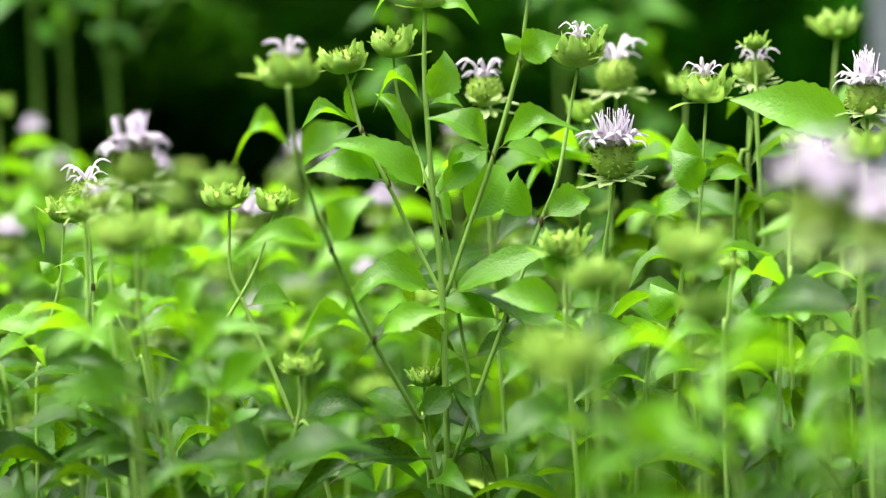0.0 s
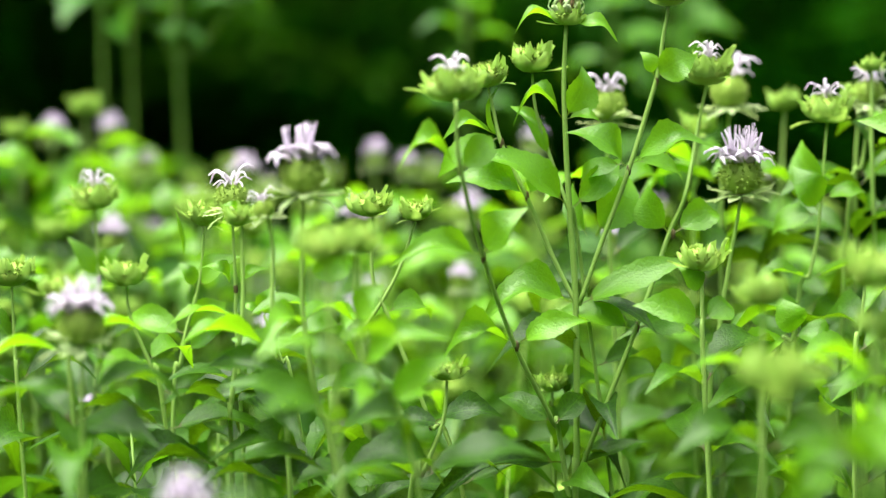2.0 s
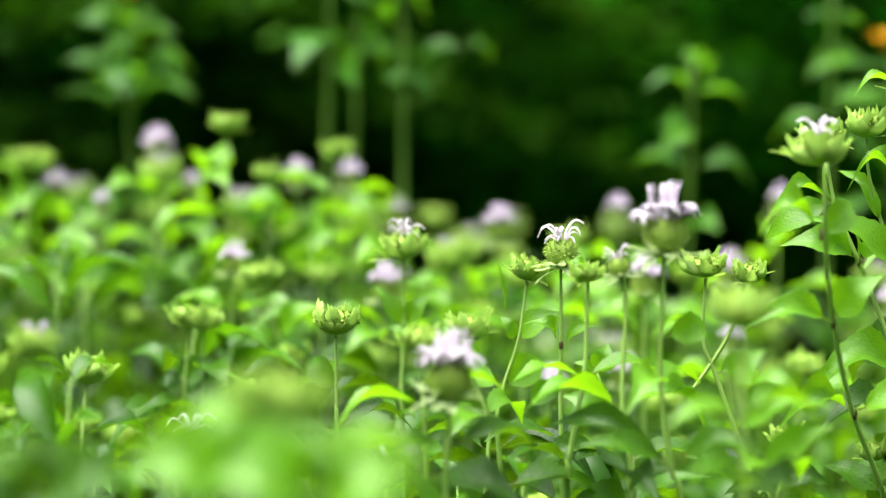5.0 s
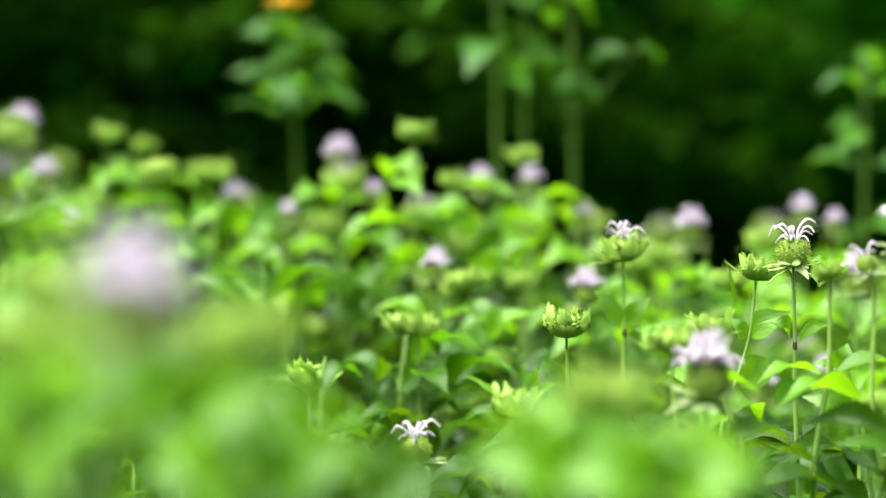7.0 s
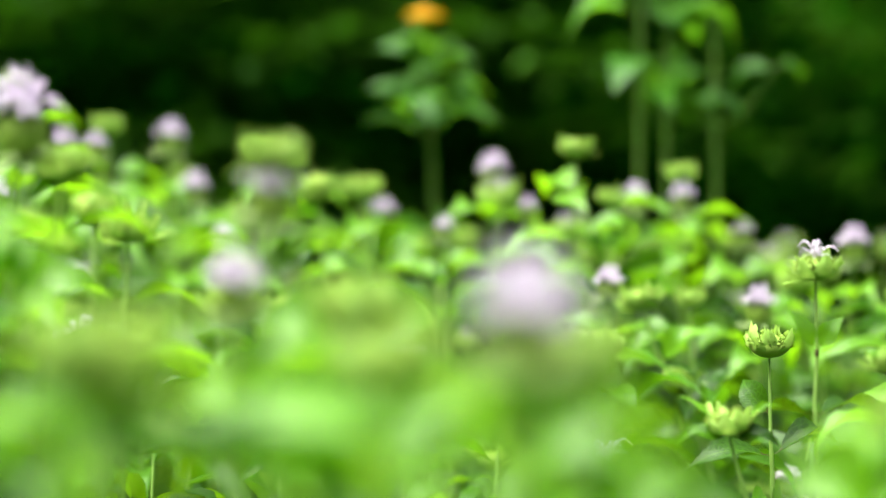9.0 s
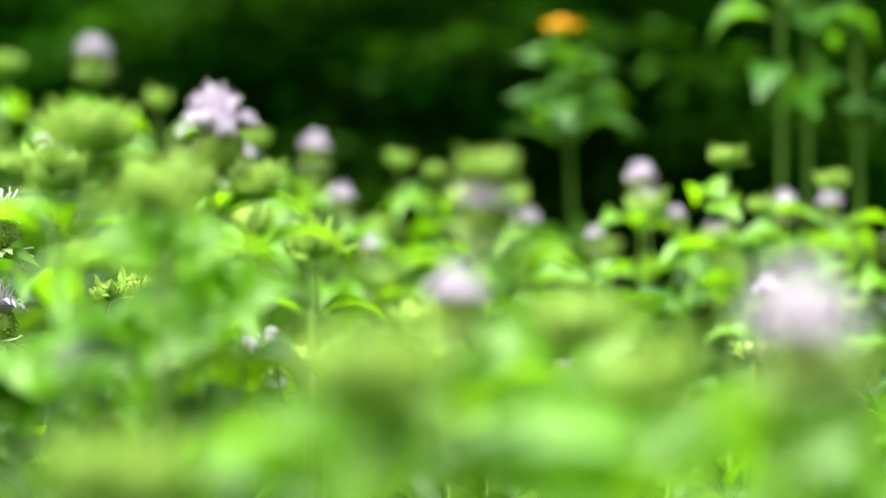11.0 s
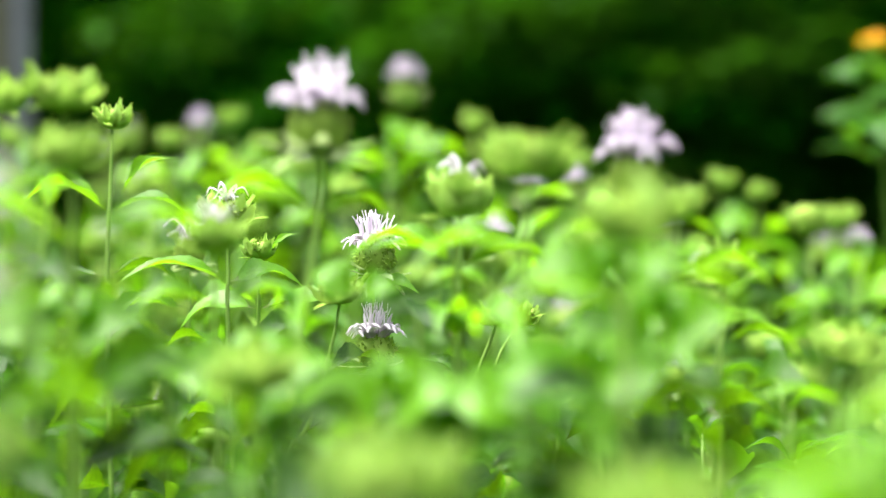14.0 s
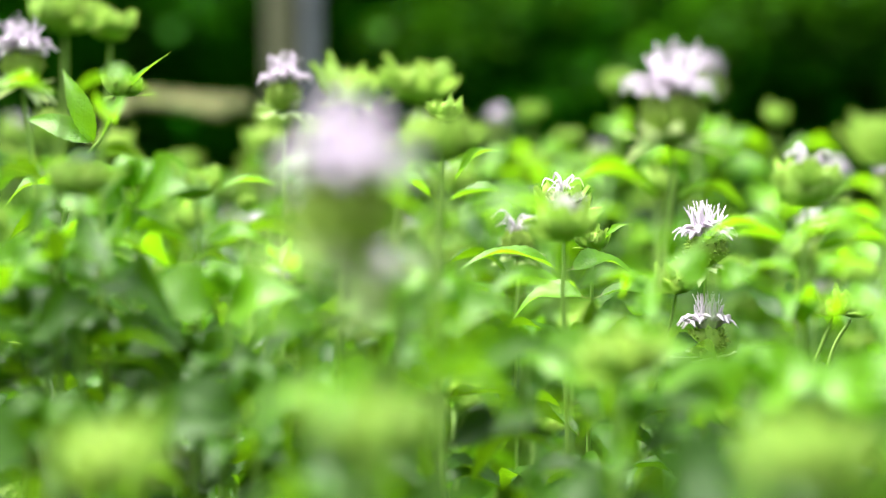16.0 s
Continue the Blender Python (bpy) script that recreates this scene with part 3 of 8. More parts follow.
def woodland_edge():
    """Dense woods that close the view all round, farther off than the shrubs."""
    rng = random.Random(41)

    # the half behind the camera is unseen, added to block low sky light
    def spot(r):
        a = r.uniform(0, math.tau)
        far = 9.5 + r.uniform(-0.6, 0.6)
        return (-0.5 + math.cos(a) * far, 1.5 + math.sin(a) * far, r.uniform(0.0, 5.5) + 0.4 * math.sin(a * 9))

    ob = new("woodland", mesh_of("woodland", *leaf_cloud(26000, spot, 0.42, rng), SHADE_TONED_LEAF))
    tagged(ob, "dense woodland coloured dark for shade, its unseen near side added", "woods", kind="stuff")
    # plain dark sheet behind the leaves, in place of the shade between them
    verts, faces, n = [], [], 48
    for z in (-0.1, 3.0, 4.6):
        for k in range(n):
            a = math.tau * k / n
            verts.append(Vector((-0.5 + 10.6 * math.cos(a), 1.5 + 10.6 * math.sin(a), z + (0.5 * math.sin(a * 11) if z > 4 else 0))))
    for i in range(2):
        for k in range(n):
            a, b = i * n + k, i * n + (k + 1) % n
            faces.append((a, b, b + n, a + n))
    tagged(new("backdrop", mesh_of("backdrop", verts, faces, SHADE_SHEET)), "dark green sheet painted as the deep shade of distant woods", "woods", kind="structure")


woodland_edge()


# ---- the bergamots that stand out ----

p = bergamot("tall branching wild bergamot with fresh green leaves")
stem(p, [(0.016, 1.2, 1.04), (0.014, 1.2, 1.01), (0.014, 1.2, 0.98), (0.016, 1.2, 0.926), (0.019, 1.2, 0.866), (0.018, 1.2, 0.762), (0.017, 1.2, 0.744)], 0.0020)
node(p, (0.014, 1.2, 0.98))
node(p, (0.016, 1.2, 0.926))
node(p, (0.019, 1.2, 0.866))
node(p, (0.018, 1.2, 0.764))
core = head(p, "bud", (0.016, 1.2, 1.039), 0.0228)
for k in range(8):
    verts, faces = [], []
    lip(verts, faces, spline([(0.10, 0, 0.22), (0.36, 0.03, 0.34), (0.44 + 0.05 * (k % 2), -0.04, 0.54), (0.40 - 0.06 * (k % 3), 0.06, 0.76), (0.18 + 0.16 * (k % 2), 0.10 - 0.07 * (k % 3), 0.80 + 0.05 * (k % 4))], 3), 0.105, 0.03)
    part("bract", mesh_of("bract", verts, faces, PALE_BRACT), core, pose(0, 0, 0, 5 * (k % 3) - 5, 0, 45 * k + 7 * (k % 2)), "cream dried curling bract")
verts, faces = [], []
for k in range(7):
    a = 2.4 * k
    tube(verts, faces, spline([(0.12 * math.cos(a), 0.12 * math.sin(a), 0.35), (0.20 * math.cos(a), 0.20 * math.sin(a), 0.70), (0.10 * math.cos(a + 1), 0.14 * math.sin(a), 0.85 + 0.12 * (k % 4))], 3), [0.05, 0.055, 0.045, 0.04, 0.03, 0.02, 0.012], 5)
part("withered_floret", mesh_of("withered_floret", verts, faces, WITHERED), core, label="dry brown withered florets")
leaf(p, (0.012, 1.2, 1.04), (-0.016, 1.2, 1.037), 0.010, 0.0090, 20)
leaf(p, (0.02, 1.2, 1.04), (0.048, 1.2, 1.029), 0.012, 0.0062, 40)
leaf(p, (0.014, 1.2, 0.982), (0.027, 1.21, 1.014), 0.022, 0.0021, 82)
leaf(p, (0.013, 1.2, 0.981), (-0.018, 1.2, 0.982), 0.012, 0.0179, 25)
leaf(p, (0.015, 1.2, 0.981), (0.037, 1.2, 0.979), 0.010, 0.0048, 35)
leaf(p, (0.015, 1.2, 0.927), (-0.046, 1.18, 0.962), 0.023, 0.0103, 55)
leaf(p, (0.019, 1.2, 0.927), (0.051, 1.22, 0.957), 0.017, 0.0034, 65)
leaf(p, (0.017, 1.2, 0.867), (-0.043, 1.18, 0.858), 0.026, 0.0214, 42)
leaf(p, (0.021, 1.2, 0.866), (0.094, 1.19, 0.895), 0.020, 0.0076, 50)
leaf(p, (0.019, 1.2, 0.766), (0.066, 1.2, 0.781), 0.010, 0.0034, 30)
leaf(p, (0.011, 1.2, 0.768), (-0.08, 1.17, 0.748), 0.021, 0.0214, 40)
stem(p, [(-0.033, 1.2, 1.002), (-0.03, 1.2, 0.988), (-0.025, 1.2, 0.966), (-0.01, 1.2, 0.933), (0.006, 1.2, 0.895), (0.019, 1.2, 0.867)], 0.0014, False)
head(p, "bud", (-0.033, 1.2, 1.002), 0.0304, (-0.105, 0, 0.995))
node(p, (-0.025, 1.2, 0.967))
node(p, (-0.01, 1.2, 0.934))
leaf(p, (-0.027, 1.2, 0.969), (-0.028, 1.2, 1.002), 0.015, 0.0021, 75)
leaf(p, (-0.028, 1.2, 0.972), (-0.064, 1.2, 0.969), 0.012, 0.0110, 35)
leaf(p, (-0.026, 1.2, 0.971), (-0.066, 1.22, 0.947), 0.021, 0.0069, 60)
leaf(p, (-0.025, 1.2, 0.968), (-0.006, 1.22, 0.933), 0.014, 0.0034, 50)
leaf(p, (-0.011, 1.2, 0.935), (-0.059, 1.19, 0.945), 0.021, 0.0117, 58)
leaf(p, (-0.008, 1.2, 0.935), (0.001, 1.2, 0.948), 0.010, 0.0021, 50)
stem(p, [(0.079, 1.2, 1.05), (0.075, 1.2, 1.028), (0.071, 1.2, 1.005), (0.053, 1.2, 0.949), (0.037, 1.2, 0.908), (0.021, 1.2, 0.866)], 0.0015, False)
head(p, "bud", (0.079, 1.2, 1.05), 0.0317, (0.07, 0, 0.998))
node(p, (0.053, 1.2, 0.949))
node(p, (0.071, 1.2, 1.004))
leaf(p, (0.051, 1.2, 0.951), (0.015, 1.19, 0.974), 0.021, 0.0090, 55)
leaf(p, (0.055, 1.2, 0.952), (0.105, 1.19, 0.964), 0.018, 0.0138, 48)
leaf(p, (0.05, 1.2, 0.953), (0.023, 1.22, 0.94), 0.015, 0.0062, 60)
leaf(p, (0.057, 1.2, 0.954), (0.091, 1.22, 0.941), 0.015, 0.0055, 45)
leaf(p, (0.07, 1.2, 1.006), (0.096, 1.2, 1.019), 0.021, 0.0034, 78)
leaf(p, (0.069, 1.2, 1.007), (0.061, 1.2, 1.022), 0.011, 0.0028, 70)
stem(p, [(0.107, 1.237, 1.002), (0.101, 1.237, 0.974), (0.091, 1.224, 0.932), (0.08, 1.224, 0.907), (0.057, 1.2, 0.853), (0.021, 1.2, 0.765)], 0.0015, False)
head(p, "tuft", (0.107, 1.237, 1.002), 0.0363, (0.07, 0, 0.998))
node(p, (0.057, 1.2, 0.852))
node(p, (0.08, 1.2, 0.909))
leaf(p, (0.055, 1.2, 0.849), (0.005, 1.22, 0.859), 0.019, 0.0103, 45)
leaf(p, (0.058, 1.2, 0.851), (0.089, 1.22, 0.858), 0.024, 0.0034, 60)
leaf(p, (0.077, 1.2, 0.91), (0.066, 1.22, 0.94), 0.022, 0.0028, 75)
leaf(p, (0.081, 1.2, 0.91), (0.112, 1.22, 0.922), 0.019, 0.0083, 55)
dress(p, 0.726, 5)

p = bergamot("wild bergamot with drooping leaves and a pale tufted head")
stem(p, [(-0.055, 1.071, 0.991), (-0.053, 1.081, 0.954), (-0.04, 1.121, 0.901), (-0.021, 1.154, 0.846), (0.002, 1.176, 0.797), (0.011, 1.2, 0.76)], 0.0016)
head(p, "tuft", (-0.057, 1.091, 0.991), 0.0352)
node(p, (-0.053, 1.091, 0.952))
node(p, (-0.04, 1.121, 0.901))
node(p, (-0.02, 1.154, 0.846))
leaf(p, (-0.054, 1.091, 0.954), (-0.089, 1.091, 0.954), 0.011, 0.0163, 25)
leaf(p, (-0.053, 1.091, 0.951), (-0.033, 1.111, 0.971), 0.017, 0.0025, 65)
leaf(p, (-0.042, 1.121, 0.902), (-0.093, 1.101, 0.9), 0.017, 0.0129, 48)
leaf(p, (-0.04, 1.121, 0.903), (-0.015, 1.111, 0.93), 0.021, 0.0045, 72)
leaf(p, (-0.022, 1.154, 0.848), (-0.067, 1.144, 0.839), 0.015, 0.0186, 40)
leaf(p, (-0.018, 1.154, 0.848), (0.022, 1.144, 0.862), 0.018, 0.0086, 55)
leaf(p, (0.003, 1.176, 0.796), (-0.03, 1.196, 0.811), 0.017, 0.0068, 40)
leaf(p, (0.004, 1.176, 0.796), (0.023, 1.196, 0.812), 0.015, 0.0041, 50)
dress(p, 0.756, 5)

p = bergamot("wild bergamot with a small green spent flower head")
stem(p, [(-0.005, 1.212, 1.011), (-0.003, 1.212, 0.987), (0.006, 1.212, 0.956), (0.015, 1.2, 0.926), (0.025, 1.212, 0.88)], 0.0013)
head(p, "bud", (-0.005, 1.212, 1.011), 0.0307)
leaf(p, (0.006, 1.212, 0.956), (-0.018, 1.232, 0.992), 0.010, 0.0105, 40)
leaf(p, (0.033, 1.212, 0.908), (0.06, 1.242, 0.944), 0.028, 0.0042, 65)
leaf(p, (0.028, 1.212, 0.908), (0.021, 1.242, 0.942), 0.014, 0.0021, 60)
dress(p, 0.868, 5)

p = bergamot("wild bergamot in full lilac bloom")
stem(p, [(-0.141, 1.081, 0.938), (-0.142, 1.081, 0.906), (-0.142, 1.081, 0.87), (-0.135, 1.081, 0.822), (-0.124, 1.081, 0.769)], 0.0017)
head(p, "flower", (-0.141, 1.081, 0.94), 0.0367)
node(p, (-0.135, 1.081, 0.822))
leaf(p, (-0.137, 1.081, 0.825), (-0.187, 1.061, 0.837), 0.016, 0.0068, 45)
leaf(p, (-0.132, 1.081, 0.826), (-0.087, 1.061, 0.835), 0.016, 0.0093, 40)
leaf(p, (-0.14, 1.081, 0.828), (-0.204, 1.101, 0.844), 0.016, 0.0143, 42)
leaf(p, (-0.132, 1.081, 0.822), (-0.16, 1.101, 0.799), 0.014, 0.0062, 35)
pair(p, (-0.143, 1.081, 0.868), 60, 0.047, 0.2, 0.017)
leaf(p, (-0.14, 1.081, 0.894), (-0.115, 1.101, 0.902), 0.017, 0.0062, 70)
dress(p, 0.782, 5)

p = bergamot("wild bergamot with a half-open lilac flower head")
stem(p, [(-0.162, 1.101, 0.928), (-0.16, 1.101, 0.906), (-0.161, 1.101, 0.856), (-0.154, 1.101, 0.806), (-0.153, 1.101, 0.767)], 0.0016)
head(p, "sparse", (-0.163, 1.101, 0.927), 0.0178, (-0.242, 0, 0.97))
pair(p, (-0.161, 1.101, 0.853), 20, 0.054, 0.2, 0.018)
pair(p, (-0.155, 1.101, 0.812), 100, 0.054, 0.2, 0.018)
dress(p, 0.772, 5)

p = bergamot("wild bergamot with a curled bract below its green head")
stem(p, [(-0.18, 1.132, 0.929), (-0.18, 1.132, 0.902), (-0.181, 1.132, 0.867), (-0.188, 1.132, 0.822), (-0.189, 1.132, 0.774)], 0.0016)
head(p, "bud", (-0.18, 1.132, 0.922), 0.0215, (-0.174, 0, 0.985))
leaf(p, (-0.181, 1.132, 0.925), (-0.193, 1.132, 0.934), 0.005, 0.0046, 30)
pair(p, (-0.181, 1.132, 0.867), 10, 0.049, 0.2, 0.018)
leaf(p, (-0.213, 1.132, 0.849), (-0.189, 1.132, 0.864), 0.013, 0.0039, 60)
pair(p, (-0.188, 1.132, 0.817), 40, 0.052, 0.2, 0.018)
dress(p, 0.777, 5)

p = bergamot("wild bergamot with a green spent flower head on a thin stem")
stem(p, [(-0.105, 1.188, 0.923), (-0.106, 1.188, 0.887), (-0.098, 1.188, 0.865), (-0.078, 1.188, 0.812), (-0.072, 1.188, 0.794), (-0.054, 1.188, 0.756)], 0.0016)
head(p, "bud", (-0.106, 1.188, 0.924), 0.0294)
node(p, (-0.072, 1.188, 0.795))
leaf(p, (-0.074, 1.188, 0.797), (-0.113, 1.188, 0.816), 0.014, 0.0089, 40)
leaf(p, (-0.069, 1.188, 0.797), (-0.027, 1.178, 0.801), 0.018, 0.0089, 45)
leaf(p, (-0.098, 1.188, 0.865), (-0.069, 1.218, 0.858), 0.017, 0.0089, 35)
leaf(p, (-0.078, 1.188, 0.812), (-0.106, 1.218, 0.802), 0.014, 0.0068, 35)
stem(p, [(-0.079, 1.188, 0.92), (-0.092, 1.188, 0.886), (-0.113, 1.188, 0.853)], 0.0012, False)
head(p, "bud", (-0.079, 1.188, 0.921), 0.0253)
dress(p, 0.757, 5)

p = bergamot("wild bergamot with a short branch and a green head")
stem(p, [(-0.062, 1.143, 0.827), (-0.065, 1.143, 0.802), (-0.078, 1.143, 0.771), (-0.086, 1.143, 0.752)], 0.0016)
head(p, "bud", (-0.062, 1.143, 0.828), 0.0224)
leaf(p, (-0.065, 1.143, 0.801), (-0.097, 1.153, 0.798), 0.015, 0.0066, 40)
pair(p, (-0.078, 1.143, 0.769), 30, 0.059, 0.2, 0.018)
dress(p, 0.729, 5)

p = bergamot("wild bergamot with a green spent flower head")
stem(p, [(-0.121, 0.923, 0.912), (-0.12, 0.923, 0.891), (-0.118, 0.923, 0.844)], 0.0014)
head(p, "bud", (-0.121, 0.923, 0.912), 0.0299)
pair(p, (-0.12, 0.923, 0.87), 30, 0.045, 0.2, 0.015)
dress(p, 0.830, 1)

p = bergamot("wild bergamot with a green spent flower head")
stem(p, [(-0.11, 1.026, 0.91), (-0.111, 1.026, 0.89), (-0.109, 1.026, 0.873), (-0.095, 1.026, 0.831), (-0.079, 1.026, 0.781)], 0.0014)
head(p, "bud", (-0.11, 1.026, 0.91), 0.0266)
pair(p, (-0.095, 1.026, 0.829), 60, 0.050, 0.2, 0.017)
leaf(p, (-0.111, 1.026, 0.875), (-0.095, 1.016, 0.893), 0.018, 0.0024, 78)
leaf(p, (-0.109, 1.026, 0.846), (-0.062, 1.006, 0.867), 0.018, 0.0136, 50)
leaf(p, (-0.094, 1.026, 0.832), (-0.061, 1.006, 0.856), 0.018, 0.0047, 65)
dress(p, 0.789, 5)

p = bergamot("wild bergamot with a green spent flower head")
stem(p, [(0.005, 1.224, 0.81), (0.005, 1.224, 0.776), (0.006, 1.224, 0.748)], 0.0014)
head(p, "bud", (0.005, 1.224, 0.81), 0.0232)
leaf(p, (0.012, 1.224, 0.807), (0.023, 1.224, 0.824), 0.007, 0.0021, 60)
leaf(p, (0.003, 1.224, 0.804), (0.007, 1.224, 0.773), 0.014, 0.0021, 70)
dress(p, 0.764, 5)

p = bergamot("leafy wild bergamot shoot with broad toothed leaves")
stem(p, [(-0.11, 1.165, 0.782), (-0.109, 1.165, 0.765), (-0.109, 1.165, 0.749)], 0.0016)
leaf(p, (-0.131, 1.165, 0.777), (-0.086, 1.145, 0.769), 0.028, 0.0047, 72)
leaf(p, (-0.11, 1.165, 0.779), (-0.144, 1.165, 0.77), 0.013, 0.0067, 45)
leaf(p, (-0.109, 1.165, 0.772), (-0.077, 1.165, 0.781), 0.013, 0.0087, 40)
dress(p, 0.732, 5)

p = bergamot("wild bergamot in full lilac bloom")
stem(p, [(0.126, 1.224, 0.929), (0.118, 1.224, 0.888), (0.11, 1.224, 0.838), (0.104, 1.224, 0.78)], 0.0016)
head(p, "flower", (0.126, 1.224, 0.932), 0.0401)
pair(p, (0.109, 1.224, 0.835), 15, 0.067, 0.2, 0.020)
pair(p, (0.106, 1.224, 0.793), 100, 0.067, 0.2, 0.020)
dress(p, 0.753, 5)

p = bergamot("wild bergamot with a green spent head over dark leaves")
stem(p, [(0.091, 1.154, 0.889), (0.091, 1.154, 0.861), (0.092, 1.154, 0.809)], 0.0016)
head(p, "bud", (0.091, 1.154, 0.889), 0.0305)
leaf(p, (0.09, 1.154, 0.875), (0.076, 1.154, 0.893), 0.013, 0.0020, 70)
leaf(p, (0.091, 1.154, 0.86), (0.049, 1.144, 0.87), 0.021, 0.0066, 65)
leaf(p, (0.092, 1.154, 0.86), (0.111, 1.164, 0.867), 0.017, 0.0046, 50)
dress(p, 0.820, 5)

p = bergamot("wild bergamot with a green spent flower head")
stem(p, [(0.101, 1, 0.88), (0.101, 1, 0.855), (0.1, 1, 0.81)], 0.0014)
head(p, "bud", (0.101, 1, 0.88), 0.0283)
pair(p, (0.101, 1, 0.844), 20, 0.049, 0.2, 0.016)
dress(p, 0.804, 5)

p = bergamot("wild bergamot with a large green head and pale leaves")
stem(p, [(0.078, 0.828, 0.855), (0.088, 0.828, 0.85), (0.1, 0.828, 0.842), (0.108, 0.828, 0.826), (0.117, 0.828, 0.803)], 0.0016)
head(p, "bud", (0.078, 0.828, 0.855), 0.0360, (-0.07, 0, 0.998))
leaf(p, (0.109, 0.828, 0.825), (0.125, 0.828, 0.845), 0.022, 0.0019, 80)
leaf(p, (0.108, 0.828, 0.824), (0.079, 0.828, 0.805), 0.014, 0.0096, 60)
leaf(p, (0.109, 0.828, 0.824), (0.15, 0.828, 0.819), 0.012, 0.0062, 45)
leaf(p, (0.106, 0.828, 0.83), (0.078, 0.828, 0.834), 0.010, 0.0048, 40)
dress(p, 0.784, 1)

p = bergamot("wild bergamot with a few pale petals on its green head")
stem(p, [(0.186, 1.25, 0.977), (0.18, 1.25, 0.911), (0.174, 1.25, 0.88), (0.163, 1.25, 0.831)], 0.0014)
head(p, "tuft", (0.186, 1.25, 0.977), 0.0359)
pair(p, (0.174, 1.25, 0.876), 10, 0.054, 0.2, 0.020)
leaf(p, (0.179, 1.25, 0.92), (0.164, 1.25, 0.949), 0.021, 0.0022, 80)
leaf(p, (0.184, 1.25, 0.929), (0.172, 1.27, 0.966), 0.022, 0.0022, 75)
leaf(p, (0.184, 1.25, 0.928), (0.211, 1.25, 0.932), 0.012, 0.0057, 50)
leaf(p, (0.179, 1.25, 0.918), (0.152, 1.27, 0.905), 0.022, 0.0072, 50)
dress(p, 0.836, 5)

p = bergamot("wild bergamot with a half-open lilac flower head")
stem(p, [(0.223, 1.29, 0.989), (0.217, 1.29, 0.949), (0.206, 1.29, 0.898)], 0.0014)
head(p, "sparse", (0.223, 1.29, 0.989), 0.0267)
pair(p, (0.214, 1.29, 0.934), 30, 0.056, 0.2, 0.021)
dress(p, 0.894, 5)

p = bergamot("wild bergamot with a green spent flower head")
stem(p, [(0.221, 1.277, 1.01), (0.221, 1.277, 0.988), (0.221, 1.277, 0.934)], 0.0014)
head(p, "bud", (0.221, 1.277, 1.01), 0.0169)
dress(p, 0.960, 5)

p = bergamot("wild bergamot with a green spent flower head")
stem(p, [(0.293, 1.395, 1.022), (0.29, 1.395, 0.991), (0.29, 1.395, 0.931)], 0.0014)
head(p, "bud", (0.293, 1.395, 1.022), 0.0336)
pair(p, (0.29, 1.395, 0.97), 30, 0.064, 0.2, 0.022)
dress(p, 0.930, 5)

p = bergamot("wild bergamot with a green spent flower head")
stem(p, [(0.225, 1.333, 0.99), (0.222, 1.333, 0.949), (0.222, 1.333, 0.889)], 0.0014)
head(p, "bud", (0.225, 1.333, 0.99), 0.0268)
dress(p, 0.940, 5)

p = bergamot("wild bergamot with a green spent flower head")
stem(p, [(0.191, 1.429, 0.989), (0.189, 1.429, 0.951), (0.188, 1.429, 0.895)], 0.0014)
head(p, "bud", (0.191, 1.429, 0.989), 0.0246)
pair(p, (0.189, 1.429, 0.935), 30, 0.061, 0.2, 0.023)
dress(p, 0.895, 5)

p = bergamot("wild bergamot with a half-open lilac flower head")
stem(p, [(0.136, 1.333, 0.991), (0.134, 1.333, 0.96), (0.129, 1.333, 0.9)], 0.0014)
head(p, "sparse", (0.136, 1.333, 0.989), 0.0370)
pair(p, (0.132, 1.333, 0.937), 10, 0.057, 0.2, 0.021)
dress(p, 0.897, 5)

p = bergamot("wild bergamot with a half-open lilac flower head")
stem(p, [(0.049, 1.29, 0.981), (0.048, 1.29, 0.955), (0.049, 1.29, 0.897)], 0.0014)
head(p, "sparse", (0.049, 1.29, 0.981), 0.0341)
pair(p, (0.048, 1.29, 0.93), 40, 0.056, 0.2, 0.021)
dress(p, 0.890, 5)

p = bergamot("wild bergamot with a green spent flower head")
stem(p, [(0.114, 1.333, 0.97), (0.113, 1.333, 0.938), (0.11, 1.333, 0.893)], 0.0014)
head(p, "bud", (0.114, 1.333, 0.97), 0.0276)
pair(p, (0.113, 1.333, 0.949), 40, 0.057, 0.2, 0.021)
dress(p, 0.909, 5)

p = bergamot("wild bergamot with one very large drooping leaf")
stem(p, [(0.278, 1.212, 0.962), (0.275, 1.212, 0.922), (0.27, 1.212, 0.857), (0.264, 1.212, 0.796)], 0.0016)
head(p, "flower", (0.278, 1.212, 0.964), 0.0362)
leaf(p, (0.275, 1.212, 0.955), (0.196, 1.202, 0.978), 0.033, 0.0105, 68)
pair(p, (0.272, 1.212, 0.888), 30, 0.059, 0.2, 0.020)
pair(p, (0.267, 1.212, 0.83), 110, 0.063, 0.2, 0.020)
dress(p, 0.790, 5)

p = bergamot("wild bergamot with a green spent flower head")
stem(p, [(0.253, 1.091, 0.938), (0.251, 1.091, 0.903), (0.25, 1.091, 0.841)], 0.0014)
head(p, "bud", (0.253, 1.091, 0.938), 0.0314)
pair(p, (0.251, 1.091, 0.897), 20, 0.053, 0.2, 0.018)
dress(p, 0.857, 5)

p = bergamot("wild bergamot with a green spent flower head")
stem(p, [(0.229, 1.176, 0.946), (0.227, 1.176, 0.908), (0.223, 1.176, 0.848)], 0.0014)
head(p, "bud", (0.229, 1.176, 0.946), 0.0162)
pair(p, (0.224, 1.176, 0.861), 30, 0.054, 0.2, 0.019)
dress(p, 0.821, 5)

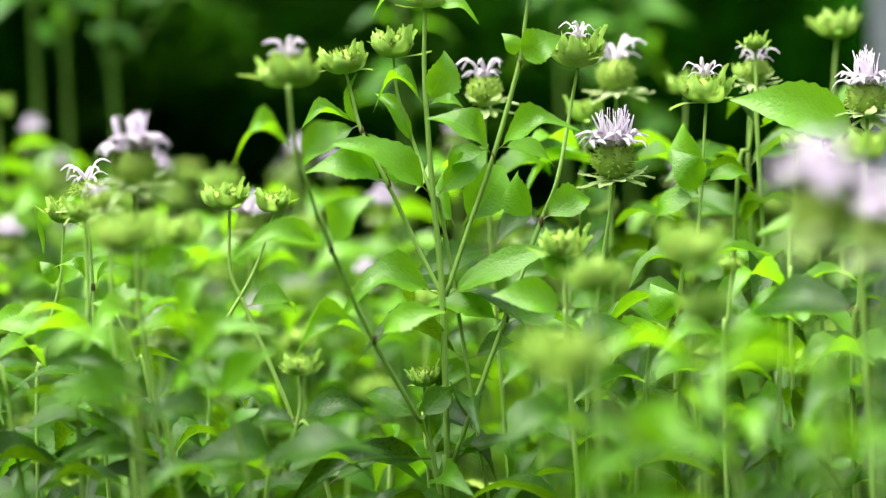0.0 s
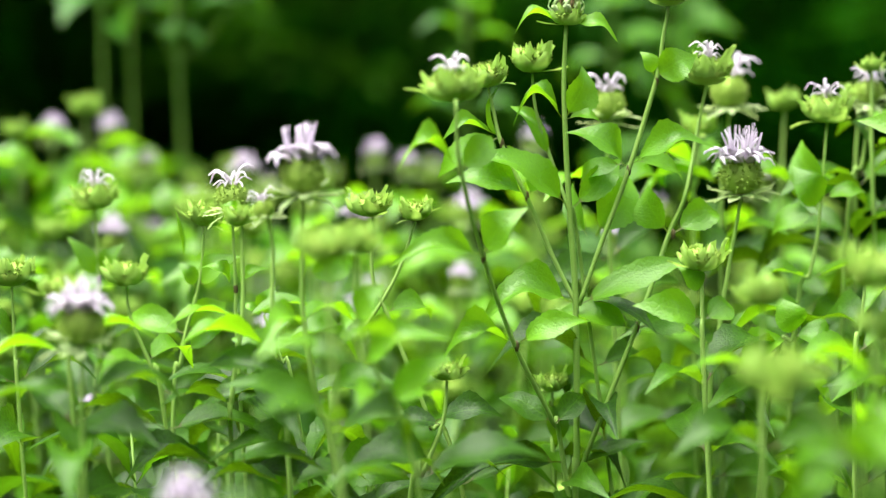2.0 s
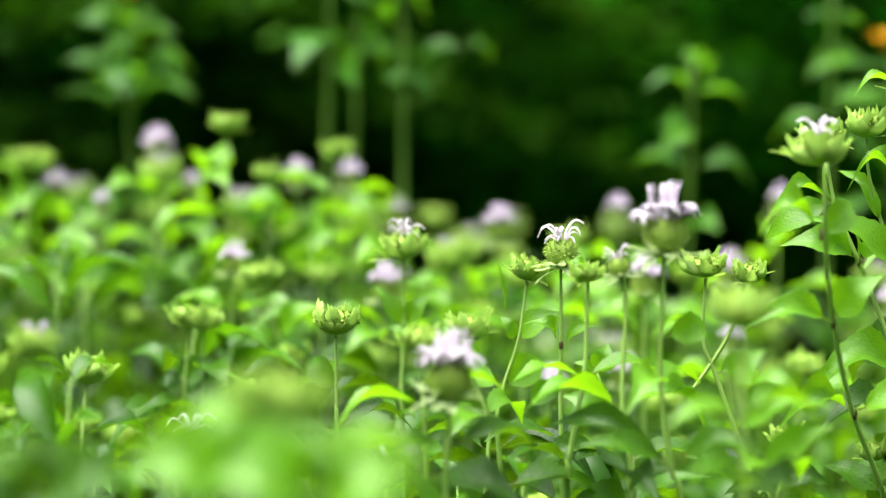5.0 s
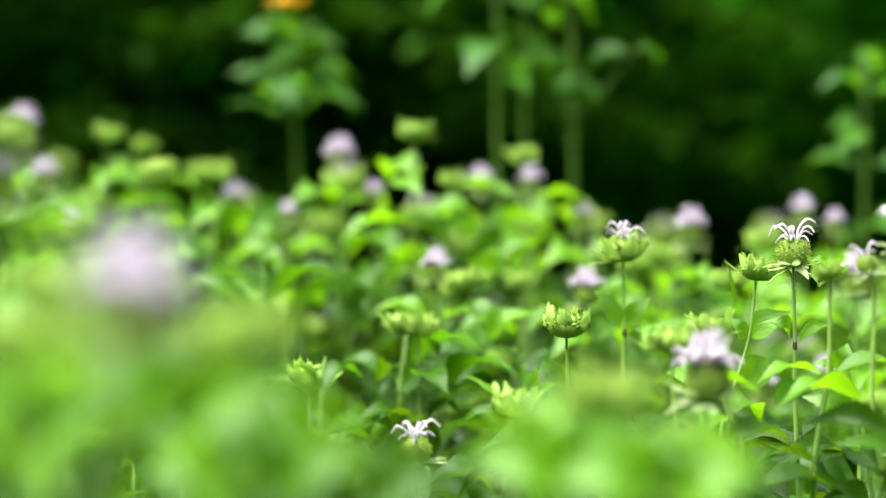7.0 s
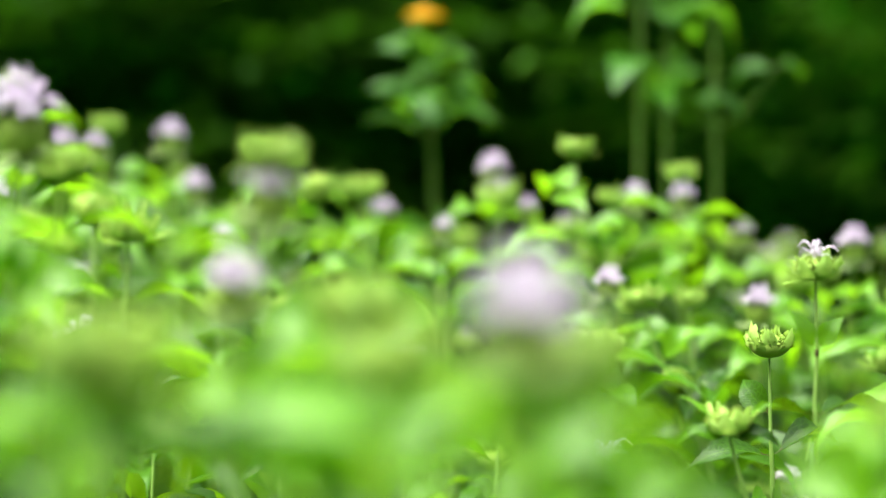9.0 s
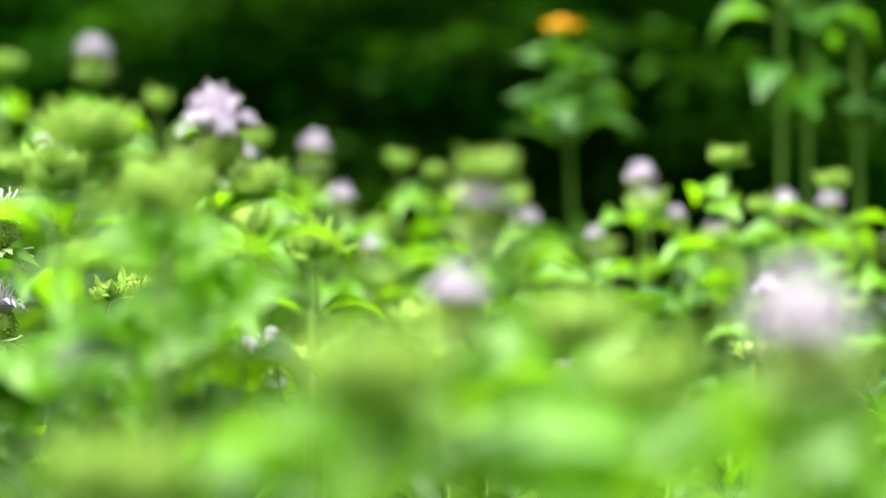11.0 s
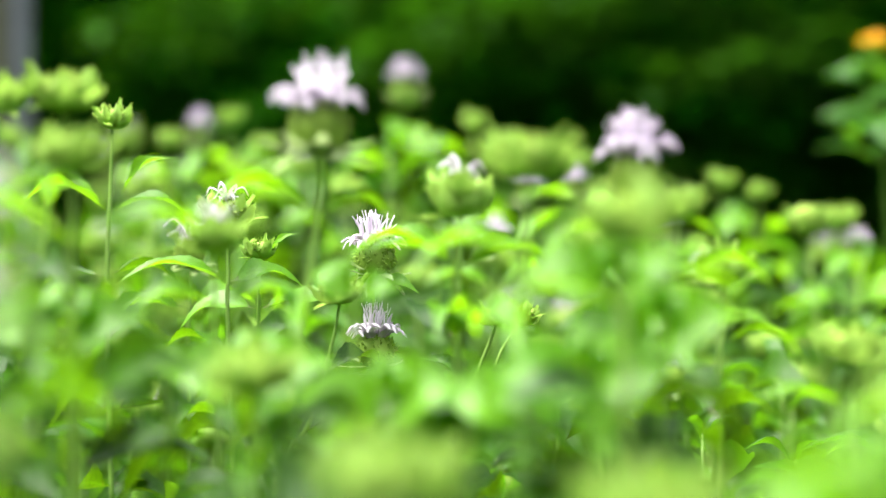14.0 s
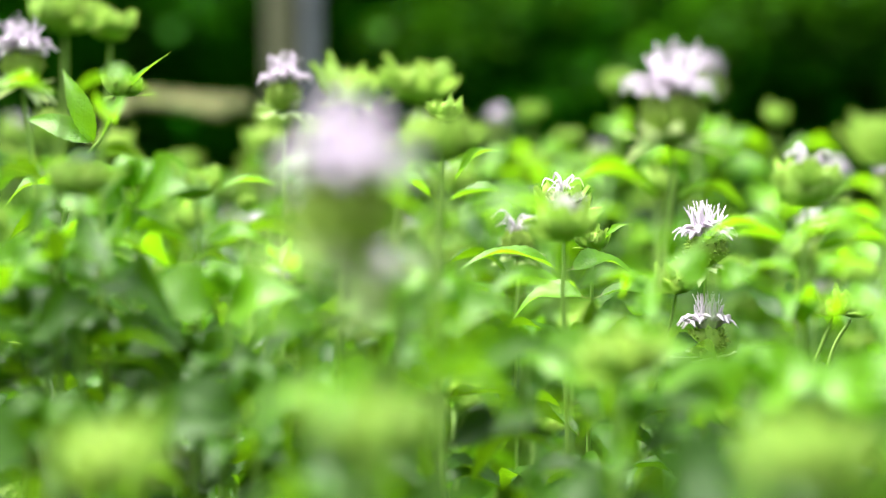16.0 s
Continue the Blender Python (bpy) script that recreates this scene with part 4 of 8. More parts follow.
p = bergamot("wild bergamot in blurred lilac bloom close by")
stem(p, [(0.182, 0.8, 0.906), (0.182, 0.8, 0.879), (0.184, 0.8, 0.843), (0.184, 0.8, 0.804)], 0.0016)
head(p, "flower", (0.182, 0.8, 0.91), 0.0399)
pair(p, (0.184, 0.8, 0.856), 20, 0.058, 0.2, 0.013)
pair(p, (0.184, 0.8, 0.824), 100, 0.058, 0.2, 0.013)
dress(p, 0.784, 1)

p = bergamot("wild bergamot in full lilac bloom")
stem(p, [(0.222, 0.889, 0.898), (0.22, 0.889, 0.87), (0.217, 0.889, 0.82)], 0.0014)
head(p, "flower", (0.222, 0.889, 0.898), 0.0334)
pair(p, (0.219, 0.889, 0.85), 30, 0.051, 0.2, 0.014)
dress(p, 0.810, 1)

p = bergamot("wild bergamot with a green spent flower head")
stem(p, [(0.142, 0.923, 0.894), (0.142, 0.923, 0.871), (0.143, 0.923, 0.818)], 0.0014)
head(p, "bud", (0.142, 0.923, 0.894), 0.0331)
pair(p, (0.142, 0.923, 0.85), 20, 0.051, 0.2, 0.015)
dress(p, 0.810, 1)

p = bergamot("wild bergamot with a green spent flower head")
stem(p, [(0.149, 0.938, 0.868), (0.15, 0.938, 0.848), (0.158, 0.938, 0.816)], 0.0014)
head(p, "bud", (0.149, 0.938, 0.868), 0.0249)
pair(p, (0.152, 0.938, 0.843), 30, 0.049, 0.2, 0.015)
pair(p, (0.157, 0.938, 0.819), 110, 0.051, 0.2, 0.015)
dress(p, 0.779, 1)

p = bergamot("wild bergamot with a green spent flower head")
stem(p, [(0.186, 1.143, 0.879), (0.183, 1.143, 0.852), (0.179, 1.143, 0.807)], 0.0014)
head(p, "bud", (0.186, 1.143, 0.879), 0.0132)
pair(p, (0.181, 1.143, 0.839), 30, 0.056, 0.2, 0.018)
dress(p, 0.799, 5)

p = bergamot("leafy wild bergamot shoot among the flower heads")
stem(p, [(0.157, 1.2, 0.862), (0.153, 1.2, 0.842), (0.138, 1.2, 0.802)], 0.0016)
leaf(p, (0.153, 1.2, 0.844), (0.144, 1.2, 0.869), 0.019, 0.0021, 80)
leaf(p, (0.153, 1.2, 0.844), (0.179, 1.2, 0.834), 0.019, 0.0083, 50)
leaf(p, (0.152, 1.2, 0.843), (0.118, 1.2, 0.823), 0.019, 0.0103, 50)
pair(p, (0.141, 1.2, 0.809), 30, 0.069, 0.2, 0.019)
dress(p, 0.769, 5)

p = bergamot("leafy wild bergamot shoot among the flower heads")
stem(p, [(0.221, 1.154, 0.879), (0.218, 1.154, 0.85), (0.212, 1.154, 0.805)], 0.0016)
leaf(p, (0.219, 1.154, 0.85), (0.193, 1.154, 0.852), 0.019, 0.0100, 50)
leaf(p, (0.22, 1.154, 0.85), (0.233, 1.154, 0.854), 0.013, 0.0033, 60)
pair(p, (0.214, 1.154, 0.811), 20, 0.063, 0.2, 0.019)
dress(p, 0.771, 5)

p = bergamot("wild bergamot with a pale tufted green head")
stem(p, [(-0.291, 1.29, 0.928), (-0.29, 1.29, 0.882), (-0.291, 1.29, 0.845), (-0.289, 1.29, 0.804)], 0.0014)
head(p, "tuft", (-0.291, 1.29, 0.929), 0.0341)
node(p, (-0.29, 1.29, 0.882))
leaf(p, (-0.292, 1.29, 0.883), (-0.31, 1.29, 0.911), 0.012, 0.0030, 60)
leaf(p, (-0.289, 1.29, 0.884), (-0.273, 1.29, 0.906), 0.013, 0.0030, 65)
pair(p, (-0.29, 1.29, 0.841), 30, 0.063, 0.2, 0.021)
dress(p, 0.801, 5)

p = bergamot("wild bergamot with a green spent flower head")
stem(p, [(-0.329, 1.2, 0.884), (-0.328, 1.2, 0.843), (-0.326, 1.2, 0.794)], 0.0014)
head(p, "bud", (-0.329, 1.2, 0.885), 0.0324)
leaf(p, (-0.328, 1.2, 0.849), (-0.344, 1.22, 0.87), 0.017, 0.0034, 65)
pair(p, (-0.327, 1.2, 0.825), 20, 0.059, 0.2, 0.019)
dress(p, 0.785, 5)

p = bergamot("wild bergamot with long curled bracts under its head")
stem(p, [(-0.359, 1.111, 0.846), (-0.353, 1.111, 0.822), (-0.343, 1.111, 0.798), (-0.331, 1.111, 0.775)], 0.0015)
head(p, "bud", (-0.359, 1.111, 0.847), 0.0313)
leaf(p, (-0.361, 1.111, 0.844), (-0.391, 1.111, 0.842), 0.012, 0.0083, 40)
leaf(p, (-0.357, 1.111, 0.844), (-0.33, 1.111, 0.841), 0.011, 0.0077, 40)
leaf(p, (-0.345, 1.111, 0.808), (-0.395, 1.111, 0.798), 0.013, 0.0141, 35)
leaf(p, (-0.369, 1.111, 0.856), (-0.388, 1.111, 0.869), 0.004, 0.0016, 40)
leaf(p, (-0.349, 1.111, 0.856), (-0.331, 1.111, 0.864), 0.004, 0.0038, 40)
leaf(p, (-0.331, 1.111, 0.775), (-0.344, 1.111, 0.794), 0.016, 0.0019, 60)
leaf(p, (-0.334, 1.111, 0.778), (-0.363, 1.111, 0.787), 0.014, 0.0064, 40)
dress(p, 0.735, 5)

p = bergamot("wild bergamot with a leaning stem and a green head")
stem(p, [(-0.396, 1.429, 0.901), (-0.388, 1.429, 0.873), (-0.374, 1.429, 0.849), (-0.355, 1.429, 0.804)], 0.0013)
head(p, "bud", (-0.398, 1.429, 0.904), 0.0328, (-0.242, 0, 0.97))
leaf(p, (-0.386, 1.429, 0.864), (-0.348, 1.429, 0.89), 0.019, 0.0107, 45)
leaf(p, (-0.387, 1.429, 0.864), (-0.41, 1.429, 0.872), 0.014, 0.0049, 50)
pair(p, (-0.368, 1.429, 0.832), 40, 0.066, 0.2, 0.023)
dress(p, 0.792, 5)

p = bergamot("wild bergamot with a curled bract beside its green head")
stem(p, [(-0.274, 1.071, 0.885), (-0.273, 1.071, 0.861), (-0.27, 1.071, 0.815)], 0.0014)
head(p, "bud", (-0.274, 1.071, 0.885), 0.0284)
leaf(p, (-0.276, 1.071, 0.886), (-0.295, 1.071, 0.898), 0.006, 0.0043, 40)
pair(p, (-0.272, 1.071, 0.855), 15, 0.046, 0.2, 0.017)
dress(p, 0.815, 5)

p = bergamot("wild bergamot with a green spent flower head")
stem(p, [(-0.248, 1.132, 0.888), (-0.246, 1.132, 0.869), (-0.234, 1.132, 0.837), (-0.227, 1.132, 0.804)], 0.0014)
head(p, "bud", (-0.248, 1.132, 0.888), 0.0280)
pair(p, (-0.237, 1.132, 0.843), 60, 0.055, 0.2, 0.018)
dress(p, 0.803, 5)

p = bergamot("wild bergamot in full lilac bloom")
stem(p, [(-0.258, 1.034, 0.861), (-0.258, 1.034, 0.835), (-0.259, 1.034, 0.806)], 0.0016)
head(p, "flower", (-0.258, 1.034, 0.863), 0.0352)
pair(p, (-0.258, 1.034, 0.838), 25, 0.060, 0.2, 0.017)
dress(p, 0.798, 5)

p = bergamot("wild bergamot with a half-open lilac flower head")
stem(p, [(-0.192, 1.2, 0.927), (-0.191, 1.2, 0.88), (-0.19, 1.2, 0.819)], 0.0014)
head(p, "sparse", (-0.192, 1.2, 0.928), 0.0297)
node(p, (-0.191, 1.2, 0.88))
leaf(p, (-0.193, 1.2, 0.881), (-0.214, 1.2, 0.894), 0.008, 0.0083, 40)
leaf(p, (-0.189, 1.2, 0.881), (-0.17, 1.2, 0.893), 0.009, 0.0062, 45)
pair(p, (-0.19, 1.2, 0.822), 30, 0.062, 0.2, 0.019)
dress(p, 0.782, 5)

p = bergamot("wild bergamot with a nodding green head and broad leaves")
stem(p, [(-0.212, 1.224, 0.918), (-0.216, 1.224, 0.883), (-0.225, 1.224, 0.853), (-0.229, 1.224, 0.832), (-0.235, 1.224, 0.791)], 0.0014)
head(p, "bud", (-0.212, 1.224, 0.919), 0.0274, (0.105, 0, 0.995))
leaf(p, (-0.217, 1.224, 0.88), (-0.19, 1.224, 0.9), 0.017, 0.0056, 55)
leaf(p, (-0.219, 1.224, 0.88), (-0.228, 1.224, 0.896), 0.011, 0.0028, 55)
leaf(p, (-0.225, 1.224, 0.851), (-0.201, 1.244, 0.869), 0.020, 0.0049, 65)
leaf(p, (-0.226, 1.224, 0.851), (-0.267, 1.244, 0.861), 0.018, 0.0070, 55)
leaf(p, (-0.225, 1.224, 0.896), (-0.231, 1.224, 0.933), 0.003, 0.0021, 50)
dress(p, 0.811, 5)

p = bergamot("leafy wild bergamot shoot with small upper leaves")
stem(p, [(-0.171, 1.165, 0.866), (-0.161, 1.165, 0.839), (-0.151, 1.165, 0.8)], 0.0012)
leaf(p, (-0.171, 1.165, 0.866), (-0.165, 1.165, 0.884), 0.015, 0.0017, 80)
leaf(p, (-0.172, 1.165, 0.866), (-0.185, 1.165, 0.873), 0.007, 0.0034, 50)
leaf(p, (-0.161, 1.165, 0.838), (-0.191, 1.165, 0.853), 0.020, 0.0060, 65)
pair(p, (-0.155, 1.165, 0.813), 20, 0.064, 0.2, 0.019)
dress(p, 0.773, 5)

p = bergamot("wild bergamot with a half-open lilac flower head")
stem(p, [(-0.425, 1.263, 0.799), (-0.424, 1.263, 0.778), (-0.422, 1.263, 0.749)], 0.0014)
head(p, "sparse", (-0.425, 1.263, 0.799), 0.0305)
pair(p, (-0.424, 1.263, 0.782), 20, 0.062, 0.2, 0.020)
dress(p, 0.742, 5)

p = bergamot("wild bergamot with a green spent flower head")
stem(p, [(-0.551, 1.395, 0.795), (-0.55, 1.395, 0.77), (-0.548, 1.395, 0.73)], 0.0014)
head(p, "bud", (-0.551, 1.395, 0.795), 0.0240)
pair(p, (-0.55, 1.395, 0.77), 10, 0.060, 0.2, 0.022)
dress(p, 0.730, 5)

p = bergamot("wild bergamot with a green spent flower head")
stem(p, [(-0.521, 1.412, 0.797), (-0.519, 1.412, 0.764), (-0.518, 1.412, 0.723)], 0.0014)
head(p, "bud", (-0.521, 1.412, 0.797), 0.0235)
pair(p, (-0.519, 1.412, 0.768), 80, 0.061, 0.2, 0.023)
dress(p, 0.728, 5)

p = bergamot("wild bergamot with a green spent flower head")
stem(p, [(-0.543, 1.5, 0.823), (-0.541, 1.5, 0.787), (-0.539, 1.5, 0.735)], 0.0014)
head(p, "bud", (-0.543, 1.5, 0.823), 0.0232)
pair(p, (-0.54, 1.5, 0.782), 30, 0.064, 0.2, 0.024)
dress(p, 0.742, 5)

p = bergamot("wild bergamot with a ragged green head")
stem(p, [(-0.437, 1.333, 0.878), (-0.44, 1.333, 0.829), (-0.443, 1.333, 0.791)], 0.0016)
head(p, "bud", (-0.437, 1.333, 0.879), 0.0276)
leaf(p, (-0.44, 1.333, 0.841), (-0.458, 1.333, 0.841), 0.015, 0.0054, 55)
leaf(p, (-0.44, 1.333, 0.841), (-0.416, 1.333, 0.856), 0.017, 0.0046, 60)
pair(p, (-0.442, 1.333, 0.814), 30, 0.065, 0.2, 0.021)
dress(p, 0.774, 5)

p = bergamot("wild bergamot with a green spent flower head")
stem(p, [(-0.575, 1.263, 0.787), (-0.576, 1.263, 0.759)], 0.0014)
head(p, "bud", (-0.575, 1.263, 0.787), 0.0283)
pair(p, (-0.576, 1.263, 0.766), 30, 0.058, 0.2, 0.020)
dress(p, 0.726, 5)

p = bergamot("wild bergamot with a green spent flower head")
stem(p, [(-0.36, 1.5, 0.903), (-0.358, 1.5, 0.865), (-0.357, 1.5, 0.822)], 0.0014)
head(p, "bud", (-0.36, 1.5, 0.903), 0.0258)
pair(p, (-0.358, 1.5, 0.865), 20, 0.060, 0.2, 0.024)
dress(p, 0.825, 5)

p = bergamot("wild bergamot with a green spent flower head")
stem(p, [(-0.206, 1.463, 0.903), (-0.206, 1.463, 0.867), (-0.206, 1.463, 0.826)], 0.0014)
head(p, "bud", (-0.206, 1.463, 0.903), 0.0302)
pair(p, (-0.206, 1.463, 0.871), 20, 0.063, 0.2, 0.023)
dress(p, 0.831, 5)

p = bergamot("wild bergamot in pale lilac bloom close to the path")
stem(p, [(-0.459, 0.533, 0.92), (-0.46, 0.533, 0.898), (-0.463, 0.533, 0.869)], 0.0019)
head(p, "flower", (-0.458, 0.533, 0.923), 0.0321)
pair(p, (-0.46, 0.533, 0.904), 20, 0.052, 0.2, 0.009)
dress(p, 0.864, 5)

p = bergamot("wild bergamot with a broad green head close to the path")
stem(p, [(-0.445, 0.632, 0.911), (-0.446, 0.632, 0.883), (-0.447, 0.632, 0.85)], 0.0019)
head(p, "bud", (-0.445, 0.632, 0.912), 0.0350)
pair(p, (-0.446, 0.632, 0.887), 10, 0.055, 0.2, 0.010)
pair(p, (-0.447, 0.632, 0.87), 90, 0.059, 0.2, 0.010)
dress(p, 0.830, 5)

p = bergamot("wild bergamot with a broad green head close to the path")
stem(p, [(-0.501, 0.585, 0.912), (-0.503, 0.585, 0.888), (-0.507, 0.585, 0.861)], 0.0019)
head(p, "bud", (-0.501, 0.585, 0.914), 0.0359)
pair(p, (-0.503, 0.585, 0.895), 30, 0.056, 0.2, 0.010)
pair(p, (-0.504, 0.585, 0.881), 110, 0.056, 0.2, 0.010)
dress(p, 0.841, 5)

p = bergamot("wild bergamot with a broad green head close to the path")
stem(p, [(-0.321, 0.719, 0.884), (-0.319, 0.719, 0.869), (-0.318, 0.719, 0.84)], 0.0019)
head(p, "bud", (-0.321, 0.719, 0.884), 0.0386)
pair(p, (-0.319, 0.719, 0.873), 10, 0.054, 0.2, 0.012)
pair(p, (-0.318, 0.719, 0.86), 90, 0.058, 0.2, 0.012)
pair(p, (-0.318, 0.719, 0.852), 40, 0.058, 0.2, 0.012)
dress(p, 0.812, 5)

p = bergamot("wild bergamot with a green head above faded lilac petals")
stem(p, [(-0.57, 0.8, 0.983), (-0.571, 0.8, 0.959), (-0.573, 0.8, 0.926), (-0.574, 0.8, 0.847)], 0.0017)
head(p, "bud", (-0.57, 0.8, 0.987), 0.0274)
head(p, "flower", (-0.571, 0.8, 0.965), 0.0260)
pair(p, (-0.572, 0.8, 0.945), 20, 0.051, 0.2, 0.013)
pair(p, (-0.573, 0.8, 0.908), 100, 0.056, 0.2, 0.013)
dress(p, 0.868, 5)

p = bergamot("wild bergamot in full lilac bloom")
stem(p, [(-0.577, 0.75, 0.929), (-0.577, 0.75, 0.912), (-0.576, 0.75, 0.877)], 0.0014)
head(p, "flower", (-0.577, 0.75, 0.929), 0.0240)
pair(p, (-0.577, 0.75, 0.907), 30, 0.048, 0.2, 0.012)
dress(p, 0.867, 5)

p = bergamot("wild bergamot with a broad green head close to the path")
stem(p, [(-0.528, 0.75, 0.922), (-0.527, 0.75, 0.898), (-0.526, 0.75, 0.854)], 0.0017)
head(p, "bud", (-0.528, 0.75, 0.923), 0.0414)
pair(p, (-0.527, 0.75, 0.903), 20, 0.057, 0.2, 0.012)
pair(p, (-0.527, 0.75, 0.881), 110, 0.061, 0.2, 0.012)
dress(p, 0.841, 5)

p = bergamot("wild bergamot with a broad green head close to the path")
stem(p, [(-0.58, 0.545, 0.915), (-0.579, 0.545, 0.899), (-0.578, 0.545, 0.867)], 0.0019)
head(p, "bud", (-0.58, 0.545, 0.915), 0.0464)
pair(p, (-0.579, 0.545, 0.899), 10, 0.056, 0.2, 0.009)
pair(p, (-0.579, 0.545, 0.886), 90, 0.056, 0.2, 0.009)
dress(p, 0.846, 5)

p = bergamot("leafy wild bergamot shoot close to the path")
stem(p, [(-0.524, 0.571, 0.91), (-0.524, 0.571, 0.897), (-0.525, 0.571, 0.863)], 0.0017)
leaf(p, (-0.524, 0.571, 0.885), (-0.522, 0.571, 0.919), 0.065, 0.0075, 72)
leaf(p, (-0.524, 0.571, 0.897), (-0.5, 0.571, 0.907), 0.033, 0.0075, 55)
leaf(p, (-0.524, 0.571, 0.895), (-0.549, 0.571, 0.9), 0.035, 0.0075, 50)
pair(p, (-0.524, 0.571, 0.88), 90, 0.057, 0.2, 0.013)
dress(p, 0.840, 5)

p = bergamot("wild bergamot with a broad green head close to the path")
stem(p, [(-0.672, 0.6, 0.878), (-0.672, 0.6, 0.866), (-0.673, 0.6, 0.849)], 0.0019)
head(p, "bud", (-0.672, 0.6, 0.88), 0.0421)
pair(p, (-0.672, 0.6, 0.869), 10, 0.058, 0.2, 0.010)
dress(p, 0.829, 5)

p = bergamot("leafy wild bergamot shoot close to the path")
stem(p, [(-0.768, 0.6, 0.895), (-0.768, 0.6, 0.881), (-0.77, 0.6, 0.855)], 0.0019)
leaf(p, (-0.768, 0.6, 0.892), (-0.734, 0.6, 0.894), 0.035, 0.0088, 55)
leaf(p, (-0.768, 0.6, 0.892), (-0.803, 0.6, 0.882), 0.038, 0.0088, 55)
pair(p, (-0.769, 0.6, 0.877), 90, 0.056, 0.2, 0.015)
pair(p, (-0.769, 0.6, 0.866), 20, 0.056, 0.2, 0.015)
dress(p, 0.826, 5)

p = bergamot("wild bergamot with a broad green head close to the path")
stem(p, [(-0.858, 0.774, 0.912), (-0.859, 0.774, 0.89), (-0.861, 0.774, 0.847)], 0.0017)
head(p, "bud", (-0.858, 0.774, 0.913), 0.0393)
pair(p, (-0.859, 0.774, 0.894), 20, 0.056, 0.2, 0.013)
pair(p, (-0.86, 0.774, 0.871), 100, 0.056, 0.2, 0.013)
dress(p, 0.831, 5)

p = bergamot("leafy wild bergamot shoot close to the path")
stem(p, [(-0.711, 0.8, 0.927), (-0.71, 0.8, 0.903), (-0.71, 0.8, 0.846)], 0.0016)
leaf(p, (-0.711, 0.8, 0.919), (-0.767, 0.8, 0.905), 0.032, 0.0088, 55)
leaf(p, (-0.71, 0.8, 0.919), (-0.694, 0.8, 0.927), 0.024, 0.0075, 60)
pair(p, (-0.71, 0.8, 0.893), 90, 0.056, 0.2, 0.019)
pair(p, (-0.71, 0.8, 0.872), 20, 0.058, 0.2, 0.019)
dress(p, 0.832, 5)

p = bergamot("wild bergamot with a broad green head close to the path")
stem(p, [(-0.759, 0.632, 0.888), (-0.76, 0.632, 0.873), (-0.76, 0.632, 0.854)], 0.0019)
head(p, "bud", (-0.759, 0.632, 0.885), 0.0405)
pair(p, (-0.759, 0.632, 0.875), 20, 0.059, 0.2, 0.010)
dress(p, 0.835, 5)

p = bergamot("leafy wild bergamot shoot close to the path")
stem(p, [(-0.935, 0.667, 0.899), (-0.935, 0.667, 0.879), (-0.936, 0.667, 0.847)], 0.0019)
leaf(p, (-0.935, 0.667, 0.89), (-0.964, 0.667, 0.879), 0.038, 0.0075, 65)
leaf(p, (-0.935, 0.667, 0.89), (-0.907, 0.667, 0.893), 0.035, 0.0075, 60)
pair(p, (-0.936, 0.667, 0.873), 90, 0.058, 0.2, 0.017)
dress(p, 0.833, 5)

p = bergamot("leafy wild bergamot shoot close to the path")
stem(p, [(-0.461, 0.632, 0.905), (-0.46, 0.632, 0.876), (-0.462, 0.632, 0.822), (-0.462, 0.632, 0.77)], 0.0016)
leaf(p, (-0.461, 0.632, 0.895), (-0.5, 0.622, 0.903), 0.030, 0.0080, 58)
leaf(p, (-0.461, 0.632, 0.895), (-0.424, 0.622, 0.907), 0.030, 0.0075, 60)
leaf(p, (-0.461, 0.632, 0.902), (-0.467, 0.632, 0.92), 0.017, 0.0075, 70)
leaf(p, (-0.461, 0.632, 0.902), (-0.45, 0.632, 0.918), 0.017, 0.0075, 68)
pair(p, (-0.46, 0.632, 0.876), 90, 0.048, 0.2, 0.015)
dress(p, 0.836, 5)

p = bergamot("leafy wild bergamot shoot close to the path")
stem(p, [(-0.44, 0.667, 0.875), (-0.439, 0.667, 0.846), (-0.441, 0.667, 0.792), (-0.44, 0.667, 0.74)], 0.0016)
leaf(p, (-0.44, 0.667, 0.865), (-0.479, 0.657, 0.873), 0.030, 0.0080, 58)
leaf(p, (-0.44, 0.667, 0.865), (-0.403, 0.657, 0.877), 0.030, 0.0075, 60)
leaf(p, (-0.44, 0.667, 0.872), (-0.446, 0.667, 0.89), 0.017, 0.0075, 70)
leaf(p, (-0.44, 0.667, 0.872), (-0.429, 0.667, 0.888), 0.017, 0.0075, 68)
pair(p, (-0.439, 0.667, 0.846), 90, 0.048, 0.2, 0.017)
dress(p, 0.806, 5)

p = bergamot("leafy wild bergamot shoot close to the path")
stem(p, [(-0.334, 0.706, 0.874), (-0.334, 0.706, 0.846), (-0.335, 0.706, 0.792), (-0.334, 0.706, 0.741)], 0.0016)
leaf(p, (-0.334, 0.706, 0.865), (-0.372, 0.696, 0.873), 0.030, 0.0079, 58)
leaf(p, (-0.334, 0.706, 0.865), (-0.298, 0.696, 0.876), 0.030, 0.0075, 60)
leaf(p, (-0.334, 0.706, 0.872), (-0.341, 0.706, 0.89), 0.017, 0.0075, 70)
leaf(p, (-0.334, 0.706, 0.872), (-0.324, 0.706, 0.887), 0.017, 0.0075, 68)
pair(p, (-0.334, 0.706, 0.846), 90, 0.048, 0.2, 0.017)
dress(p, 0.806, 5)

